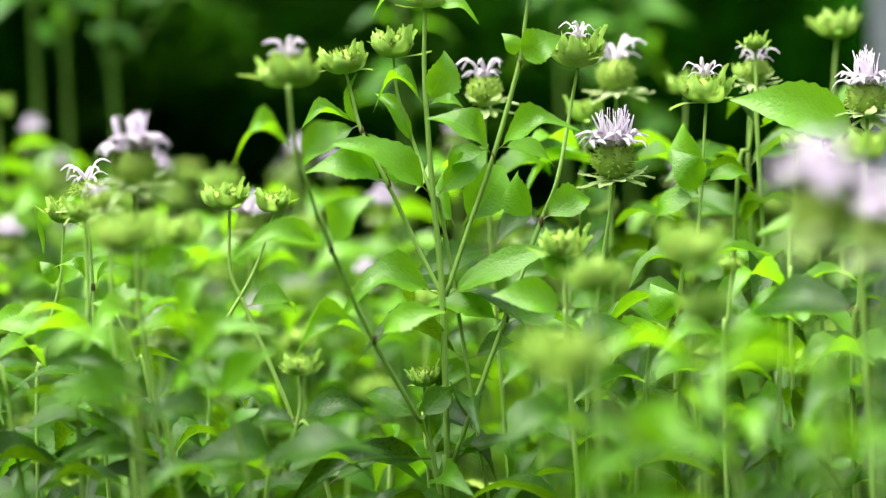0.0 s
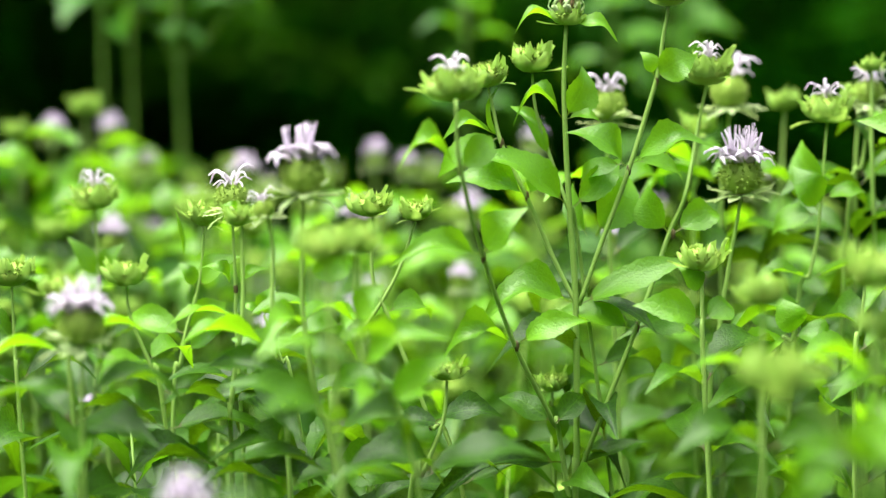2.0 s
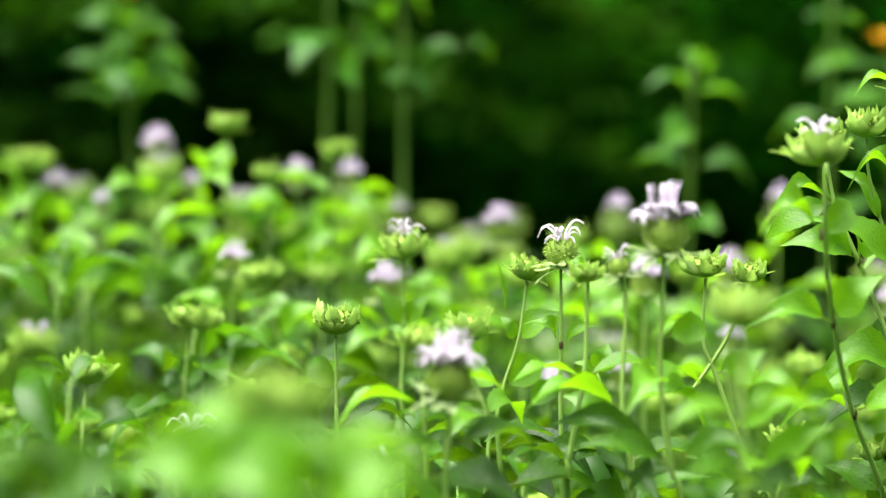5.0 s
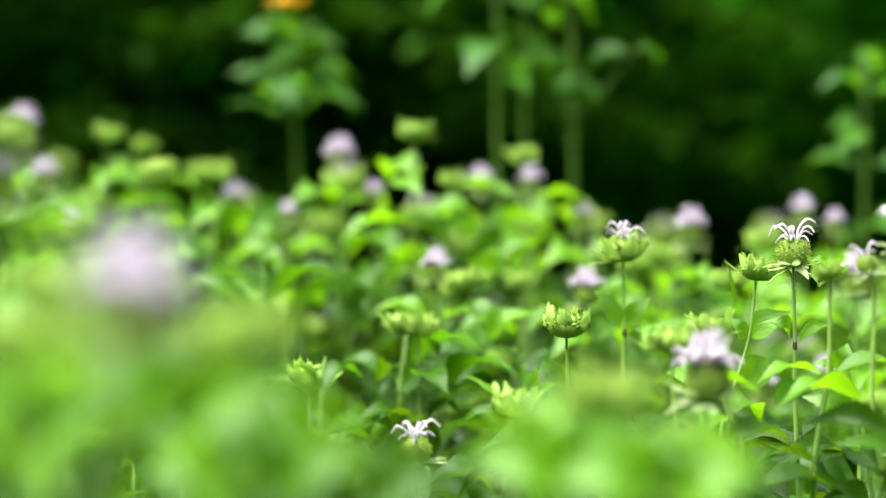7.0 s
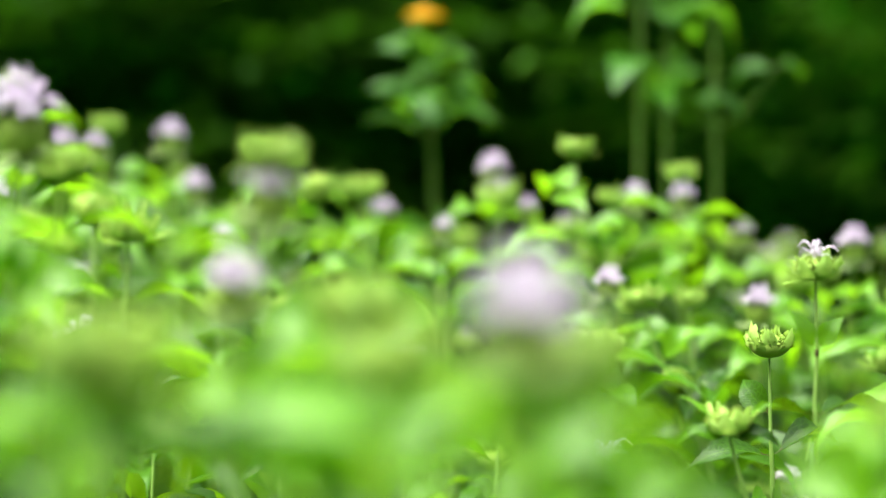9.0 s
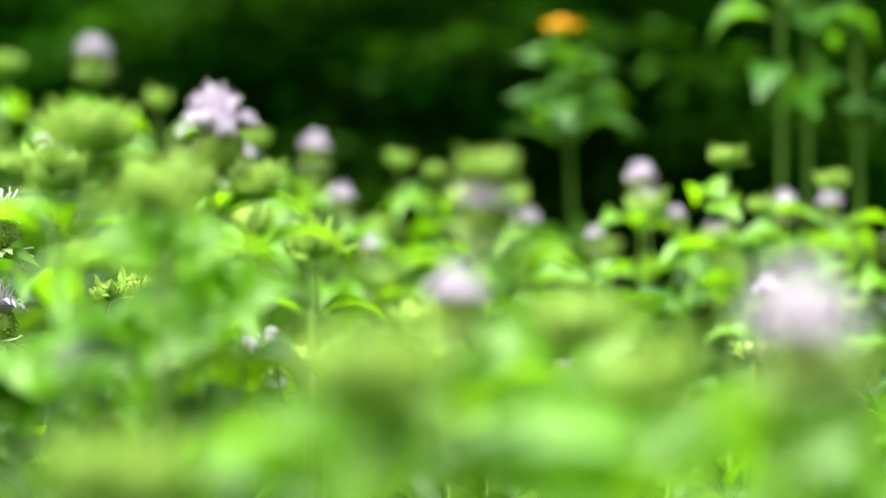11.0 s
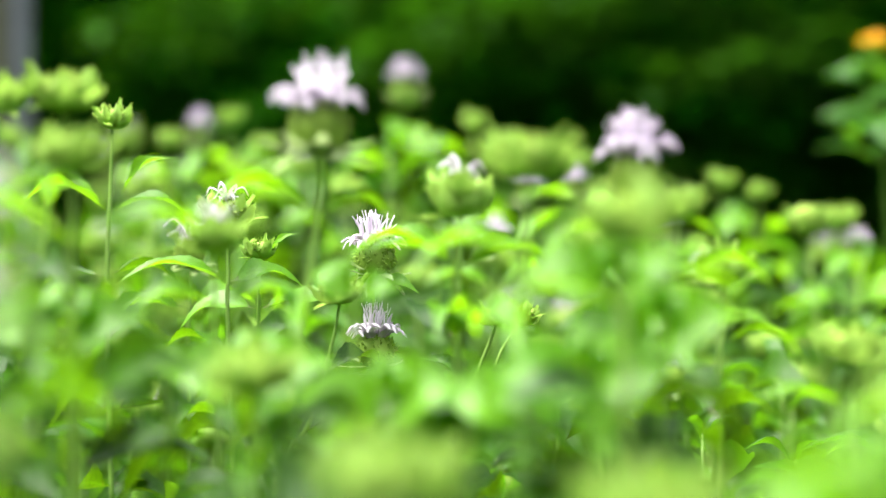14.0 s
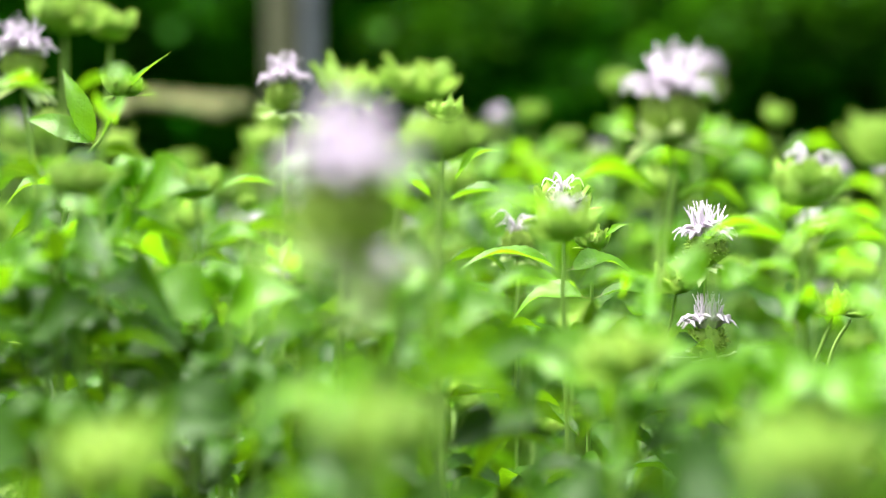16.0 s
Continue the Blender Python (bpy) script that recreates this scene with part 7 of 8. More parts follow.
p = bergamot("wild bergamot in full lilac bloom")
stem(p, [(-0.088, 1.739, 0.943), (-0.087, 1.739, 0.884)], 0.0014)
head(p, "flower", (-0.088, 1.739, 0.943), 0.0192)
pair(p, (-0.088, 1.739, 0.909), 86, 0.065, 0.2, 0.028)
pair(p, (-0.085, 1.739, 0.869), 176, 0.075, 0.2, 0.028)
dress(p, 0.829, 3)

p = bergamot("wild bergamot with a green spent flower head")
stem(p, [(-0.166, 1.6, 0.931), (-0.166, 1.6, 0.877)], 0.0014)
head(p, "bud", (-0.166, 1.6, 0.931), 0.0321)
pair(p, (-0.166, 1.6, 0.9), 90, 0.060, 0.2, 0.026)
pair(p, (-0.164, 1.6, 0.863), 0, 0.069, 0.2, 0.026)
dress(p, 0.823, 3)

p = bergamot("wild bergamot in full lilac bloom")
stem(p, [(-0.121, 1.412, 0.901), (-0.121, 1.412, 0.853)], 0.0014)
head(p, "flower", (-0.121, 1.412, 0.901), 0.0298)
pair(p, (-0.121, 1.412, 0.873), 165, 0.053, 0.2, 0.023)
pair(p, (-0.119, 1.412, 0.841), 75, 0.061, 0.2, 0.023)
dress(p, 0.801, 3)

p = bergamot("wild bergamot in full lilac bloom")
stem(p, [(-1.07, 1.935, 1.129), (-1.071, 1.935, 1.061)], 0.0014)
head(p, "flower", (-1.07, 1.935, 1.129), 0.0346)
pair(p, (-1.071, 1.935, 1.089), 100, 0.072, 0.2, 0.031)
pair(p, (-1.068, 1.935, 1.044), 10, 0.083, 0.2, 0.031)
dress(p, 1.004, 3)

p = bergamot("wild bergamot with a green spent flower head")
stem(p, [(-1.07, 1.935, 1.12), (-1.071, 1.935, 1.051)], 0.0014)
head(p, "bud", (-1.07, 1.935, 1.12), 0.0332)
pair(p, (-1.071, 1.935, 1.08), 100, 0.072, 0.2, 0.031)
pair(p, (-1.069, 1.935, 1.034), 10, 0.083, 0.2, 0.031)
dress(p, 0.994, 3)

p = bergamot("wild bergamot in full lilac bloom")
stem(p, [(-1.29, 1.935, 1.09), (-1.291, 1.935, 1.021)], 0.0014)
head(p, "flower", (-1.29, 1.935, 1.09), 0.0285)
pair(p, (-1.29, 1.935, 1.05), 30, 0.072, 0.2, 0.031)
pair(p, (-1.288, 1.935, 1.003), 120, 0.083, 0.2, 0.031)
dress(p, 0.963, 3)

p = bergamot("wild bergamot in full lilac bloom")
stem(p, [(-0.919, 1.791, 1.021), (-0.919, 1.791, 0.959)], 0.0014)
head(p, "flower", (-0.919, 1.791, 1.021), 0.0283)
pair(p, (-0.919, 1.791, 0.985), 165, 0.067, 0.2, 0.029)
pair(p, (-0.917, 1.791, 0.943), 75, 0.077, 0.2, 0.029)
dress(p, 0.903, 3)

p = bergamot("wild bergamot in full lilac bloom")
stem(p, [(-0.894, 1.5, 0.972), (-0.895, 1.5, 0.919)], 0.0014)
head(p, "flower", (-0.894, 1.5, 0.972), 0.0253)
pair(p, (-0.895, 1.5, 0.941), 35, 0.056, 0.2, 0.024)
pair(p, (-0.893, 1.5, 0.906), 125, 0.064, 0.2, 0.024)
dress(p, 0.866, 3)

p = bergamot("wild bergamot with a green spent flower head")
stem(p, [(-0.869, 1.765, 1.045), (-0.869, 1.765, 0.983)], 0.0014)
head(p, "bud", (-0.869, 1.765, 1.045), 0.0303)
pair(p, (-0.869, 1.765, 1.009), 40, 0.066, 0.2, 0.028)
pair(p, (-0.867, 1.765, 0.968), 130, 0.076, 0.2, 0.028)
dress(p, 0.928, 3)

p = bergamot("wild bergamot with a green spent flower head")
stem(p, [(-1.225, 1.846, 1.099), (-1.226, 1.846, 1.032)], 0.0014)
head(p, "bud", (-1.225, 1.846, 1.099), 0.0285)
pair(p, (-1.226, 1.846, 1.06), 72, 0.069, 0.2, 0.030)
pair(p, (-1.224, 1.846, 1.015), 162, 0.079, 0.2, 0.030)
dress(p, 0.975, 3)

p = bergamot("wild bergamot with a green spent flower head")
stem(p, [(-0.987, 1.875, 1.09), (-0.988, 1.875, 1.024)], 0.0014)
head(p, "bud", (-0.987, 1.875, 1.09), 0.0279)
pair(p, (-0.988, 1.875, 1.052), 15, 0.070, 0.2, 0.030)
pair(p, (-0.986, 1.875, 1.008), 105, 0.080, 0.2, 0.030)
dress(p, 0.968, 3)

p = bergamot("wild bergamot in full lilac bloom")
stem(p, [(-0.857, 1.667, 1.02), (-0.857, 1.667, 0.963)], 0.0014)
head(p, "flower", (-0.857, 1.667, 1.02), 0.0219)
pair(p, (-0.857, 1.667, 0.987), 50, 0.062, 0.2, 0.027)
pair(p, (-0.855, 1.667, 0.948), 140, 0.072, 0.2, 0.027)
dress(p, 0.908, 3)

p = bergamot("wild bergamot with a green spent flower head")
stem(p, [(-1.166, 1.765, 1.067), (-1.167, 1.765, 1.004)], 0.0014)
head(p, "bud", (-1.166, 1.765, 1.067), 0.0283)
pair(p, (-1.167, 1.765, 1.03), 125, 0.066, 0.2, 0.028)
pair(p, (-1.165, 1.765, 0.988), 35, 0.076, 0.2, 0.028)
dress(p, 0.948, 3)

p = bergamot("wild bergamot with a green spent flower head")
stem(p, [(-1.278, 1.818, 1.077), (-1.279, 1.818, 1.01)], 0.0014)
head(p, "bud", (-1.278, 1.818, 1.077), 0.0291)
pair(p, (-1.278, 1.818, 1.038), 50, 0.068, 0.2, 0.029)
pair(p, (-1.276, 1.818, 0.993), 140, 0.078, 0.2, 0.029)
dress(p, 0.953, 3)

p = bergamot("wild bergamot with a green spent flower head")
stem(p, [(-1.16, 1.935, 1.131), (-1.16, 1.935, 1.062)], 0.0014)
head(p, "bud", (-1.16, 1.935, 1.131), 0.0332)
pair(p, (-1.16, 1.935, 1.09), 105, 0.072, 0.2, 0.031)
pair(p, (-1.158, 1.935, 1.044), 15, 0.083, 0.2, 0.031)
dress(p, 1.004, 3)

p = bergamot("wild bergamot with a green spent flower head")
stem(p, [(-1.541, 1.714, 1.051), (-1.541, 1.714, 0.984)], 0.0014)
head(p, "bud", (-1.541, 1.714, 1.051), 0.0294)
pair(p, (-1.541, 1.714, 1.012), 150, 0.064, 0.2, 0.027)
pair(p, (-1.539, 1.714, 0.968), 60, 0.074, 0.2, 0.027)
dress(p, 0.928, 3)

p = bergamot("wild bergamot with a green spent flower head")
stem(p, [(-0.419, 1.667, 0.982), (-0.419, 1.667, 0.925)], 0.0014)
head(p, "bud", (-0.419, 1.667, 0.982), 0.0238)
pair(p, (-0.419, 1.667, 0.949), 95, 0.062, 0.2, 0.027)
pair(p, (-0.417, 1.667, 0.911), 5, 0.072, 0.2, 0.027)
dress(p, 0.871, 3)

p = bergamot("wild bergamot with a green spent flower head")
stem(p, [(-0.427, 1.333, 0.877), (-0.427, 1.333, 0.83)], 0.0014)
head(p, "bud", (-0.427, 1.333, 0.877), 0.0283)
pair(p, (-0.427, 1.333, 0.85), 125, 0.050, 0.2, 0.021)
pair(p, (-0.426, 1.333, 0.819), 35, 0.057, 0.2, 0.021)
dress(p, 0.779, 3)

p = bergamot("wild bergamot with a green spent flower head")
stem(p, [(-0.25, 1.6, 0.92), (-0.25, 1.6, 0.865)], 0.0014)
head(p, "bud", (-0.25, 1.6, 0.92), 0.0293)
pair(p, (-0.25, 1.6, 0.888), 170, 0.060, 0.2, 0.026)
pair(p, (-0.248, 1.6, 0.851), 80, 0.069, 0.2, 0.026)
dress(p, 0.811, 3)

p = bergamot("wild bergamot in full lilac bloom")
stem(p, [(-0.036, 1.6, 0.903), (-0.035, 1.6, 0.848)], 0.0014)
head(p, "flower", (-0.036, 1.6, 0.903), 0.0270)
pair(p, (-0.036, 1.6, 0.871), 5, 0.060, 0.2, 0.026)
pair(p, (-0.033, 1.6, 0.834), 95, 0.069, 0.2, 0.026)
dress(p, 0.794, 3)

p = bergamot("wild bergamot in full lilac bloom")
stem(p, [(0.073, 1.5, 0.888), (0.074, 1.5, 0.836)], 0.0014)
head(p, "flower", (0.073, 1.5, 0.888), 0.0198)
pair(p, (0.074, 1.5, 0.858), 95, 0.056, 0.2, 0.024)
pair(p, (0.076, 1.5, 0.823), 5, 0.064, 0.2, 0.024)
dress(p, 0.783, 3)

p = bergamot("wild bergamot in full lilac bloom")
stem(p, [(-0.046, 1.5, 0.857), (-0.045, 1.5, 0.805)], 0.0014)
head(p, "flower", (-0.046, 1.5, 0.857), 0.0198)
pair(p, (-0.045, 1.5, 0.827), 150, 0.056, 0.2, 0.024)
pair(p, (-0.043, 1.5, 0.792), 60, 0.064, 0.2, 0.024)
dress(p, 0.752, 3)

p = bergamot("wild bergamot with a green spent flower head")
stem(p, [(-0.371, 1.412, 0.851), (-0.371, 1.412, 0.802)], 0.0014)
head(p, "bud", (-0.371, 1.412, 0.851), 0.0243)
pair(p, (-0.371, 1.412, 0.823), 90, 0.053, 0.2, 0.023)
pair(p, (-0.369, 1.412, 0.79), 0, 0.061, 0.2, 0.023)
dress(p, 0.750, 3)

p = bergamot("wild bergamot in full lilac bloom")
stem(p, [(-0.302, 1.333, 0.783), (-0.302, 1.333, 0.736)], 0.0014)
head(p, "flower", (-0.302, 1.333, 0.783), 0.0211)
pair(p, (-0.302, 1.333, 0.756), 60, 0.050, 0.2, 0.021)
pair(p, (-0.3, 1.333, 0.725), 150, 0.057, 0.2, 0.021)
dress(p, 0.685, 3)

p = bergamot("wild bergamot in full lilac bloom")
stem(p, [(0.212, 1.667, 0.924), (0.21, 1.667, 0.868)], 0.0014)
head(p, "flower", (0.212, 1.667, 0.924), 0.0263)
pair(p, (0.211, 1.667, 0.892), 45, 0.062, 0.2, 0.027)
pair(p, (0.212, 1.667, 0.854), 135, 0.072, 0.2, 0.027)
dress(p, 0.814, 3)

p = bergamot("wild bergamot in full lilac bloom")
stem(p, [(-0.353, 1.765, 0.978), (-0.356, 1.765, 0.918)], 0.0014)
head(p, "flower", (-0.353, 1.765, 0.978), 0.0232)
pair(p, (-0.354, 1.765, 0.943), 60, 0.066, 0.2, 0.028)
pair(p, (-0.354, 1.765, 0.903), 150, 0.076, 0.2, 0.028)
dress(p, 0.863, 3)

p = bergamot("wild bergamot in full lilac bloom")
stem(p, [(-0.308, 1.667, 0.947), (-0.311, 1.667, 0.89)], 0.0014)
head(p, "flower", (-0.308, 1.667, 0.947), 0.0219)
pair(p, (-0.309, 1.667, 0.914), 50, 0.062, 0.2, 0.027)
pair(p, (-0.309, 1.667, 0.876), 140, 0.072, 0.2, 0.027)
dress(p, 0.836, 3)

p = bergamot("wild bergamot in full lilac bloom")
stem(p, [(0.023, 1.714, 0.962), (0.021, 1.714, 0.904)], 0.0014)
head(p, "flower", (0.023, 1.714, 0.962), 0.0226)
pair(p, (0.021, 1.714, 0.928), 90, 0.064, 0.2, 0.027)
pair(p, (0.022, 1.714, 0.89), 0, 0.074, 0.2, 0.027)
dress(p, 0.850, 3)

p = bergamot("wild bergamot in full lilac bloom")
stem(p, [(0.257, 1.263, 0.93), (0.255, 1.263, 0.887)], 0.0014)
head(p, "flower", (0.257, 1.263, 0.93), 0.0200)
pair(p, (0.256, 1.263, 0.905), 70, 0.047, 0.2, 0.020)
pair(p, (0.256, 1.263, 0.876), 160, 0.054, 0.2, 0.020)
dress(p, 0.836, 3)

p = bergamot("wild bergamot in full lilac bloom")
stem(p, [(-0.128, 1.5, 0.829), (-0.13, 1.5, 0.778)], 0.0014)
head(p, "flower", (-0.128, 1.5, 0.829), 0.0237)
pair(p, (-0.129, 1.5, 0.799), 160, 0.056, 0.2, 0.024)
pair(p, (-0.129, 1.5, 0.765), 70, 0.064, 0.2, 0.024)
dress(p, 0.725, 3)

p = bergamot("wild bergamot in full lilac bloom")
stem(p, [(-0.186, 1.412, 0.828), (-0.188, 1.412, 0.78)], 0.0014)
head(p, "flower", (-0.186, 1.412, 0.828), 0.0223)
pair(p, (-0.187, 1.412, 0.8), 50, 0.053, 0.2, 0.023)
pair(p, (-0.187, 1.412, 0.768), 140, 0.061, 0.2, 0.023)
dress(p, 0.728, 3)


# ---- the crowd of bergamots that fills the bed ----
def joined_plant(rng, tall, kind, pairs):
    """Pieces of a plant for the crowd: (name, mesh) of a stem, its leaves and its head."""
    bend = (rng.uniform(-0.05, 0.05), rng.uniform(-0.05, 0.05))
    line = spline([(0, 0, -0.02), (bend[0] * 0.3, bend[1] * 0.3, tall * 0.5), (bend[0], bend[1], tall)], 5)
    verts, faces = [], []
    tube(verts, faces, line, [0.0017 - (0.0006 if kind else 0.0013) * (i / len(line)) ** 3 for i in range(len(line))], 5)
    rows = [("stem", mesh_of("stem", verts, faces, STEM))]
    bits, single, az = [], [], rng.uniform(0, 360)
    for k in range(pairs + (0 if kind else 1)):
        s = 1 - ((0.035 if kind else 0.004) + 0.034 * k + 0.0008 * k * k) / tall
        at = Vector((bend[0] * s * s, bend[1] * s * s, tall * s))
        for side in (0, 180):
            a = radians(az + 90 * k + side + rng.uniform(-16, 16))
            n = rng.uniform(0.046, 0.072) * ((0.7 if kind else 0.45) if k == 0 else 1)
            tip = at + Vector((math.cos(a) * n, math.sin(a) * n, n * (rng.uniform(-0.5, 0.35) if kind or k > 1 else rng.uniform(0.2, 0.7))))
            # top two pairs take the paler leaf, painting light on the crowd's tops
            me = (LOW_YOUNG_LIT if k < 2 else LOW_LEAVES)[rng.randrange(7)]
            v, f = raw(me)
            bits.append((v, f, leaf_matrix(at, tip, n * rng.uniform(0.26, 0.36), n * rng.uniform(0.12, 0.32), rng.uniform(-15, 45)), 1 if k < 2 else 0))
            single.append(("leaf", me, bits[-1][2]))
    rows.append(("leaves", joined("leaves", bits, LEAF_JOINED, YOUNG_LIT_JOINED)))
    if kind:
        size = rng.uniform(0.030, 0.036) if kind in ("bud", "tuft") else rng.uniform(0.036, 0.041)
        m = head_matrix(line[-1], line[-1] - line[-3], size, rng.uniform(0, 360))
        bits = [(*raw(FAR_CUP if kind in ("bud", "tuft") else FAR_BUTTON), m, 0)]
        pieces = head_bits(kind, rng)
        single.append(("flower_head", core_of(kind), m, pieces))
        for name, me, k in pieces:
            bits.append((*raw(me), m @ k, 1 if name == "floret" else 2 if kind in ("bud", "tuft") else 3))
        rows.append(("flower_head", joined("head", bits, CALYX, PETAL, BRACT, PALE_BRACT)))
    return rows, single


crowd = random.Random(77)
SAYS = {"bud": "wild bergamot with a green spent flower head", "tuft": "wild bergamot with a pale tuft on its green head",
        "flower": "wild bergamot in lilac bloom", "": "leafy green wild bergamot shoot without a flower"}
MODELS = [(kind, joined_plant(crowd, 0.80, kind, 12)) for kind in ("bud", "bud", "tuft", "flower", "", "", "")]


def spot_matrix(x, y, top):
    s = top / 0.80
    return pose(x, y, 0, crowd.uniform(-4, 4), crowd.uniform(-4, 4), crowd.uniform(0, 360)) @ Matrix.Diagonal((1.05, 1.05, s, 1))


def crowd_plant(m, kind, rows):
    ob = tagged(new("bergamot_plant"), SAYS[kind], "wildflower", GROUP)
    ob.matrix_basis = m
    part("stem", rows[0][0][1], ob)
    for name, me, at, *more in rows[1]:
        o = part(name, me, ob, at)
        for piece, shape, k in more[0] if more else ():
            part(piece, shape, o, k)


def canopy(x, y):
    """Height of the crowd's tops over the bed, which rises to one end and to the back."""
    x = max(x, -1.55)
    # near rows stay under the view, raised to block light from the front
    near, mid, far = 0.73 - 0.10 * x, 0.83 - 0.10 * x - 0.065 * max(0, min(1, (-0.5 - x) / 0.2)) - 0.05 * max(0, 1 - abs(x + 0.42) / 0.2) - 0.055 * max(0, min(1, (x + 0.30) / 0.1)) - 0.10 * max(0, min(1, (x + 0.06) / 0.1)), 0.88 - 0.115 * x
    z = near + (mid - near) * max(0, min(1, (y - 0.85) / 0.2)) + (far - mid) * max(0, min(1, (y - 1.3 - 0.22 * max(0, min(1, (x + 0.3) / 0.3))) / 0.35))
    # the 0.24 lifts unseen plants past the low-x edge, to shade the bed
    return z + 0.24 * max(0, min(1, (-0.72 - 0.63 * y - x) / 0.05)) * max(0, min(1, (1.5 - y) / 0.2)) + 0.035 * noise.noise(Vector((x * 5, y * 4, 3.7)))


# places where a bloom shows through a gap in the crowd before it
GAPS = ((0.02, 1.19), (0.06, 1.19), (-0.03, 1.16), (-0.10, 1.15), (-0.92, 1.17), (-0.72, 1.11), (-0.967, 1.12), (-1.21, 1.21), (-0.43, 1.27), (-0.255, 1.07), (-0.15, 1.13), (-0.33, 1.22), (-0.36, 1.13), (-0.6, 1.15), (-0.84, 1.165), (-0.78, 1.143), (-1.03, 1.15), (-1.12, 1.15))


def gap(x, y):
    return 0.07 if any(abs(x - a) < 0.055 and y < b + 0.03 for a, b in GAPS) else 0.0


thicket = {"stem": ([], [], []), "leaves": ([], [], []), "flower_head": ([], [], [])}


def into_thicket(m, rows):
    for name, me in rows[0]:
        vs, fs, ks = thicket[name]
        at = sum(len(v) for v in vs)
        co = np.empty(len(me.vertices) * 3)
        me.vertices.foreach_get("co", co)
        mm = np.array(m)
        vs.append(co.reshape(-1, 3) @ mm[:3, :3].T + mm[:3, 3])
        for p in me.polygons:
            fs.append(tuple(i + at for i in p.vertices))
            ks.append(p.material_index)


THINGS_Y = (1.02, 1.42)
y = 0.32
while y < 2.5:
    step = 0.055 + 0.026 * (y - 0.5)
    x = -0.98 - 0.66 * y
    while x < 0.22 + 0.24 * y:
        px, py = x + crowd.uniform(-0.03, 0.03), y + crowd.uniform(-0.03, 0.03)
        kind = crowd.choice(("bud", "bud", "bud", "tuft", "", "") if y > 1.42 else ("bud", "", "", "", ""))
        rows = crowd.choice([r for k, r in MODELS if k == kind])
        m = spot_matrix(px, py, canopy(px, py) * (crowd.uniform(0.92, 1.02) if py < 1.35 else crowd.uniform(0.86, 1.04)) - gap(px, py))
        if THINGS_Y[0] < py < THINGS_Y[1] and -1.5 < px < 0.3 and crowd.random() < 0.20:
            crowd_plant(m, kind, rows)
        else:
            into_thicket(m, rows)
        x += step
    y += step
# unseen plants added on both sides, to widen the bed and block side light
y = 0.32
while y < 2.5:
    step = 0.105
    x = -2.2
    while x < 1.2:
        if not -0.98 - 0.66 * y < x < 0.22 + 0.24 * y:
            px, py = x + crowd.uniform(-0.04, 0.04), y + crowd.uniform(-0.04, 0.04)
            kind = crowd.choice(("bud", "", "", "", "", ""))
            into_thicket(spot_matrix(px, py, canopy(px, py) * crowd.uniform(0.92, 1.02)), crowd.choice([r for k, r in MODELS if k == kind]))
        x += step
    y += step
mass = tagged(new("bergamot_thicket"), "dense thicket of wild bergamot, green heads and lilac blooms", "wildflowers", kind="stuff")
for name, mats in (("stem", (STEM,)), ("leaves", (LEAF_JOINED, YOUNG_LIT_JOINED)), ("flower_head", (CALYX, PETAL, BRACT, PALE_BRACT))):
    vs, fs, ks = thicket[name]
    me = bpy.data.meshes.new(name)
    me.from_pydata(np.concatenate(vs).tolist(), [], fs)
    for mt in mats:
        me.materials.append(mt)
    me.polygons.foreach_set("material_index", ks)
    me.polygons.foreach_set("use_smooth", [True] * len(me.polygons))
    tagged(part({"stem": "stems", "flower_head": "flower_heads"}.get(name, name), me, mass), kind="stuff")


# ---- tall plants with orange flowers behind the bed ----
TALL = "tall coarse plants behind the bed"


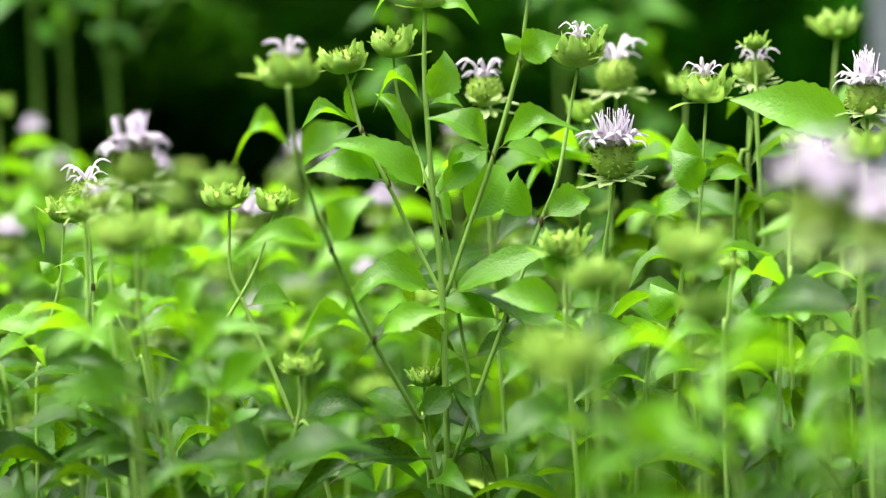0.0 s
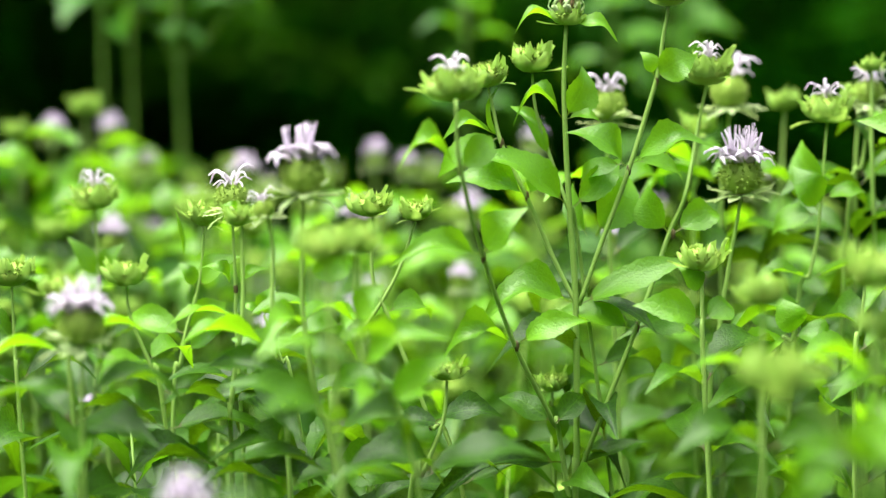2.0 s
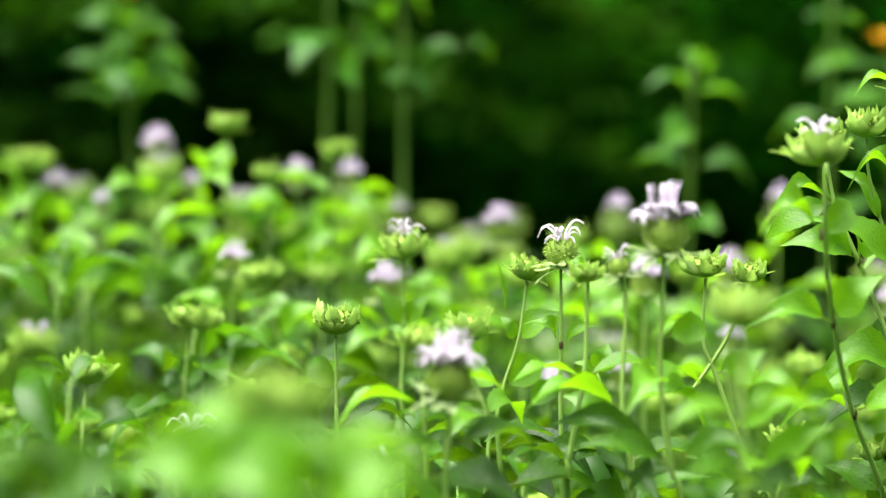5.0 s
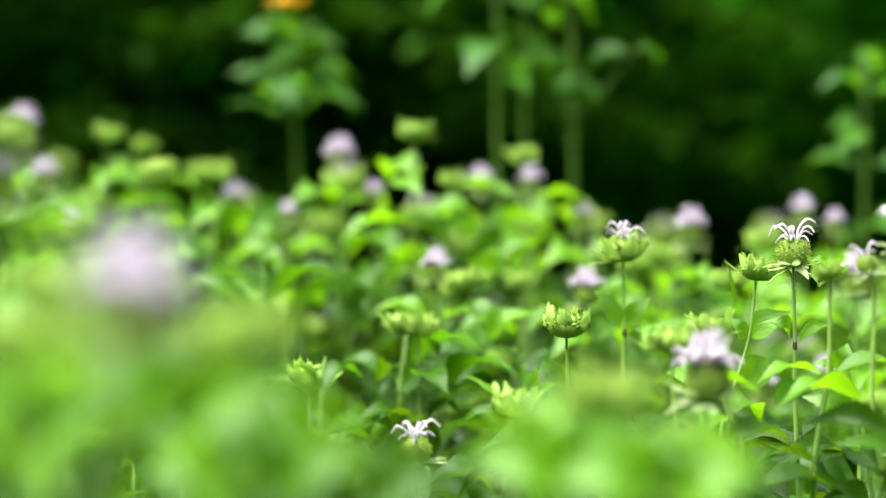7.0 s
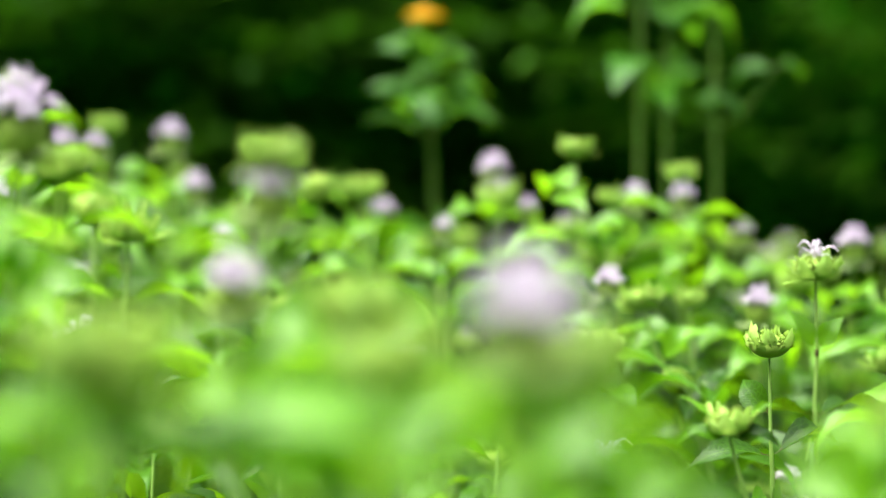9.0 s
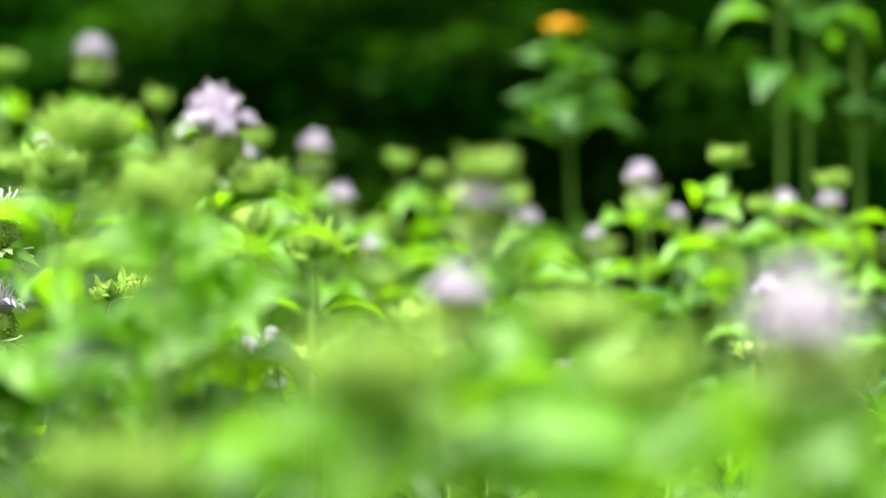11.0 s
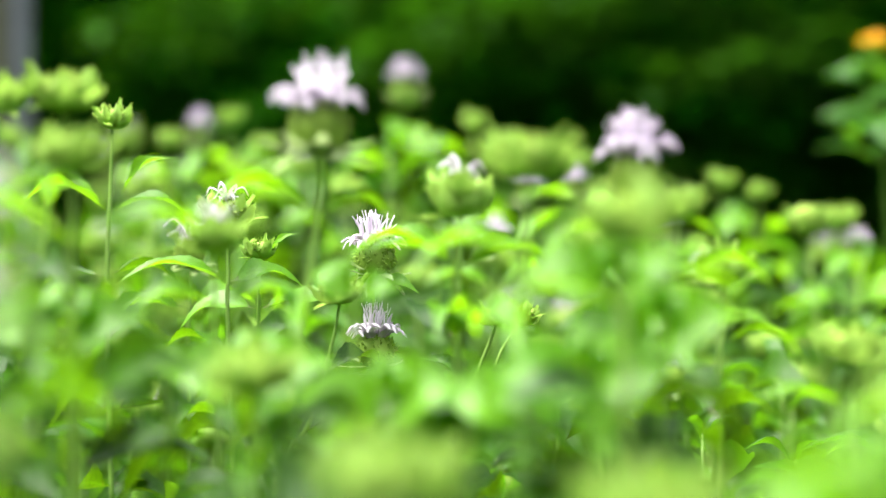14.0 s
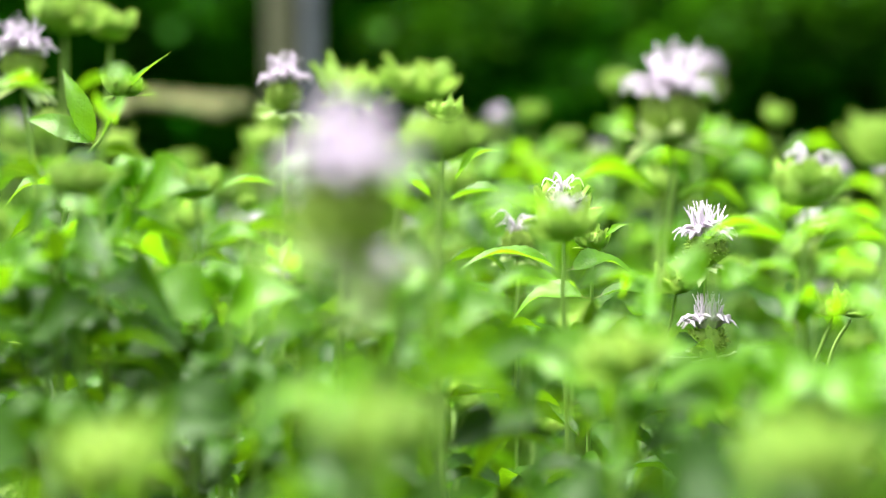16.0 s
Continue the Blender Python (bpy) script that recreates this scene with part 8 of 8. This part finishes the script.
def tall_plant(label, x, y, top, lean, nodes, size, seed, forks=(), flower=None, crown=0.38):
    """A coarse tall plant: a thick stem, big opposite leaves at heights in nodes, forks (dx, from z, to z)."""
    rng = random.Random(seed)
    ob = tagged(new("tall_plant"), label, "garden plant", TALL)
    ob.location = (x, y, 0)
    verts, faces = [], []
    line = spline([(lean, 0, top), (lean * 0.7, 0, top * 0.85), (lean * 0.2, 0.01, top * 0.5), (0, 0, -0.03)], 6)
    tube(verts, faces, line, [0.0020 + 0.0014 * min(1, 2 * i / len(line)) for i in range(len(line))], 8)
    part("stem", mesh_of("stem", verts, faces, TALL_STEM), ob)
    for k, z in enumerate(nodes):
        at = Vector((lean * max(0, z / top - 0.3) / 0.7, 0, z))
        for side in (0, 180):
            a = radians(rng.uniform(-35, 35) + 80 * (k % 2) + side)
            n = size * rng.uniform(0.8, 1.2) * (crown + (1 - crown) * min(1, (top - z) / 0.09))
            tip = at + Vector((math.cos(a) * n, math.sin(a) * n, n * rng.uniform(-0.45, 0.35)))
            part("leaf", TALL_LEAVES[rng.randrange(3)], ob, leaf_matrix(at, tip, n * rng.uniform(0.36, 0.5), n * rng.uniform(0.12, 0.28), rng.uniform(5, 55)))
    for dx, z0, z1 in forks:
        a, b = Vector((lean * z0 / top, 0, z0)), Vector((dx, 0.01, z1))
        verts, faces = [], []
        tube(verts, faces, spline([b, a.lerp(b, 0.5) + Vector((0, 0, -0.01)), a], 4), [0.0010 + 0.00015 * i for i in range(9)], 6)
        part("branch", mesh_of("branch", verts, faces, TALL_STEM), ob)
        for side in (0, 150):
            t = radians(rng.uniform(0, 360) + side)
            n = size * 0.7
            part("leaf", TALL_LEAVES[rng.randrange(3)], ob, leaf_matrix(b, b + Vector((math.cos(t) * n, math.sin(t) * n * 0.5, n * rng.uniform(-0.5, 0.5))), n * 0.5, n * 0.2, rng.uniform(10, 60)))
    if flower:
        at = Vector((lean, 0, top))
        dv, df = [], []
        tube(dv, df, [at + Vector((0, 0, h)) for h in (-0.012, -0.006, 0.002, 0.008)], [0.003, 0.009, 0.010, 0.006], 10)
        part("flower_centre", mesh_of("flower_centre", dv, df, DISC), ob)
        petal = mesh_of("petal", *bract_shape(0.5, 0.9, 0.12, 0.1), ORANGE)
        for k in range(13):
            part("petal", petal, ob, Matrix.Translation(at) @ pose(0, 0, 0, 0, rng.uniform(-14, 12), k * 360 / 13 + rng.uniform(-6, 6)) @ Matrix.Scale(flower, 4))
    return ob


tall_plant("tall leafy plant with one orange daisy-like flower", -0.570, 2.034, 1.178, -0.034, (0.88, 0.96, 1.05, 1.082, 1.09, 1.10, 1.108, 1.116, 1.125, 1.135, 1.145, 1.157), 0.074, 3, flower=0.021)
tall_plant("tall leafy plant with one orange daisy-like flower", 0.205, 2.069, 1.142, -0.016, (0.85, 0.92, 0.97, 1.0, 1.03, 1.05, 1.07, 1.09, 1.105, 1.12), 0.068, 4, flower=0.021)
tall_plant("tall coarse stem with large green leaves at its top", -0.386, 1.935, 1.24, 0.0, (0.82, 1.125, 1.17, 1.235), 0.080, 5)
tall_plant("tall coarse stem with large green leaves at its top", -0.362, 1.945, 1.26, 0.004, (0.84, 1.105, 1.172, 1.25), 0.080, 6)
tall_plant("tall forked stem with large green leaves", -0.305, 1.935, 1.30, -0.012, (0.83, 1.165, 1.2, 1.26), 0.072, 7, forks=((0.052, 1.055, 1.12), (-0.022, 1.06, 1.085)))
tall_plant("leafy coarse plant with spread pointed leaves at its top", -0.031, 1.935, 1.108, 0.0, (0.86, 0.94, 1.0, 1.04, 1.074, 1.103), 0.058, 8, crown=0.9)
tall_plant("tall coarse plant with pointed green leaves", 0.125, 2.05, 1.19, 0.0, (0.86, 0.96, 1.06, 1.11, 1.16), 0.060, 9)

# ---- posts and dry stalks at the bed's end ----


def post(name, label, x, y, half, height, mat, sides, turn):
    verts, faces = [], []
    ring = [(half * 1.0, 0.0), (half * 1.0, 0.05), (half, height - 0.02), (half * 0.86, height)]
    for r, z in ring:
        for k in range(sides):
            a = math.tau * (k + turn) / sides
            verts.append(Vector((r * math.cos(a), r * math.sin(a), z)))
    for i in range(len(ring) - 1):
        for k in range(sides):
            a, b = i * sides + k, i * sides + (k + 1) % sides
            faces.append((a, b, b + sides, a + sides))
    faces.append(tuple(range(len(verts) - sides, len(verts))))
    ob = tagged(new(name, mesh_of(name, verts, faces, mat, smooth=sides > 6)), label, "post")
    ob.location = (x, y, -0.03)
    return ob


post("wooden_post", "weathered pale wooden post behind the flower bed", -1.812, 2.56, 0.030, 2.3, WOOD, 4, 0.5)
post("steel_pole", "grey galvanised steel pole beside a wooden post", -1.770, 2.56, 0.015, 2.4, STEEL, 16, 0)
post("steel_pole", "pale grey steel pole behind the flower bed", 0.532, 2.42, 0.022, 2.3, STEEL, 16, 0)

dry = tagged(new("dry_plume"), "pale dry feathery flower plume arching over", "dry plume")
dry.location = (-1.84, 2.12, 0)
straw = random.Random(9)
for k in range(2):
    line = spline([(-0.08, 0.01 * k, -0.02), (-0.07, 0.01 * k, 0.7), (-0.040, 0, 1.09), (0.015, 0.0, 1.153 + 0.004 * k), (0.095, -0.01 * k, 1.154 - 0.005 * k), (0.17 - 0.02 * k, -0.02 * k, 1.148 - 0.008 * k)], 7)
    verts, faces = [], []
    tube(verts, faces, line, [0.0018 * (1.1 - i / len(line)) for i in range(len(line))], 5)
    stalk = part("stalk", mesh_of("stalk", verts, faces, DRY), dry)
    verts, faces = [], []
    for i in range(19, len(line)):
        for _ in range(11):
            a, n = straw.uniform(0, math.tau), straw.uniform(0.006, 0.016)
            d = Vector((0.5, math.cos(a), 0.8 * math.sin(a) + 0.1)).normalized() * n
            tube(verts, faces, [line[i], line[i] + d * 0.6, line[i] + d + Vector((0, 0, -0.003))], [0.0008, 0.0017, 0.0005], 4)
    part("plume", mesh_of("plume", verts, faces, DRY), stalk)
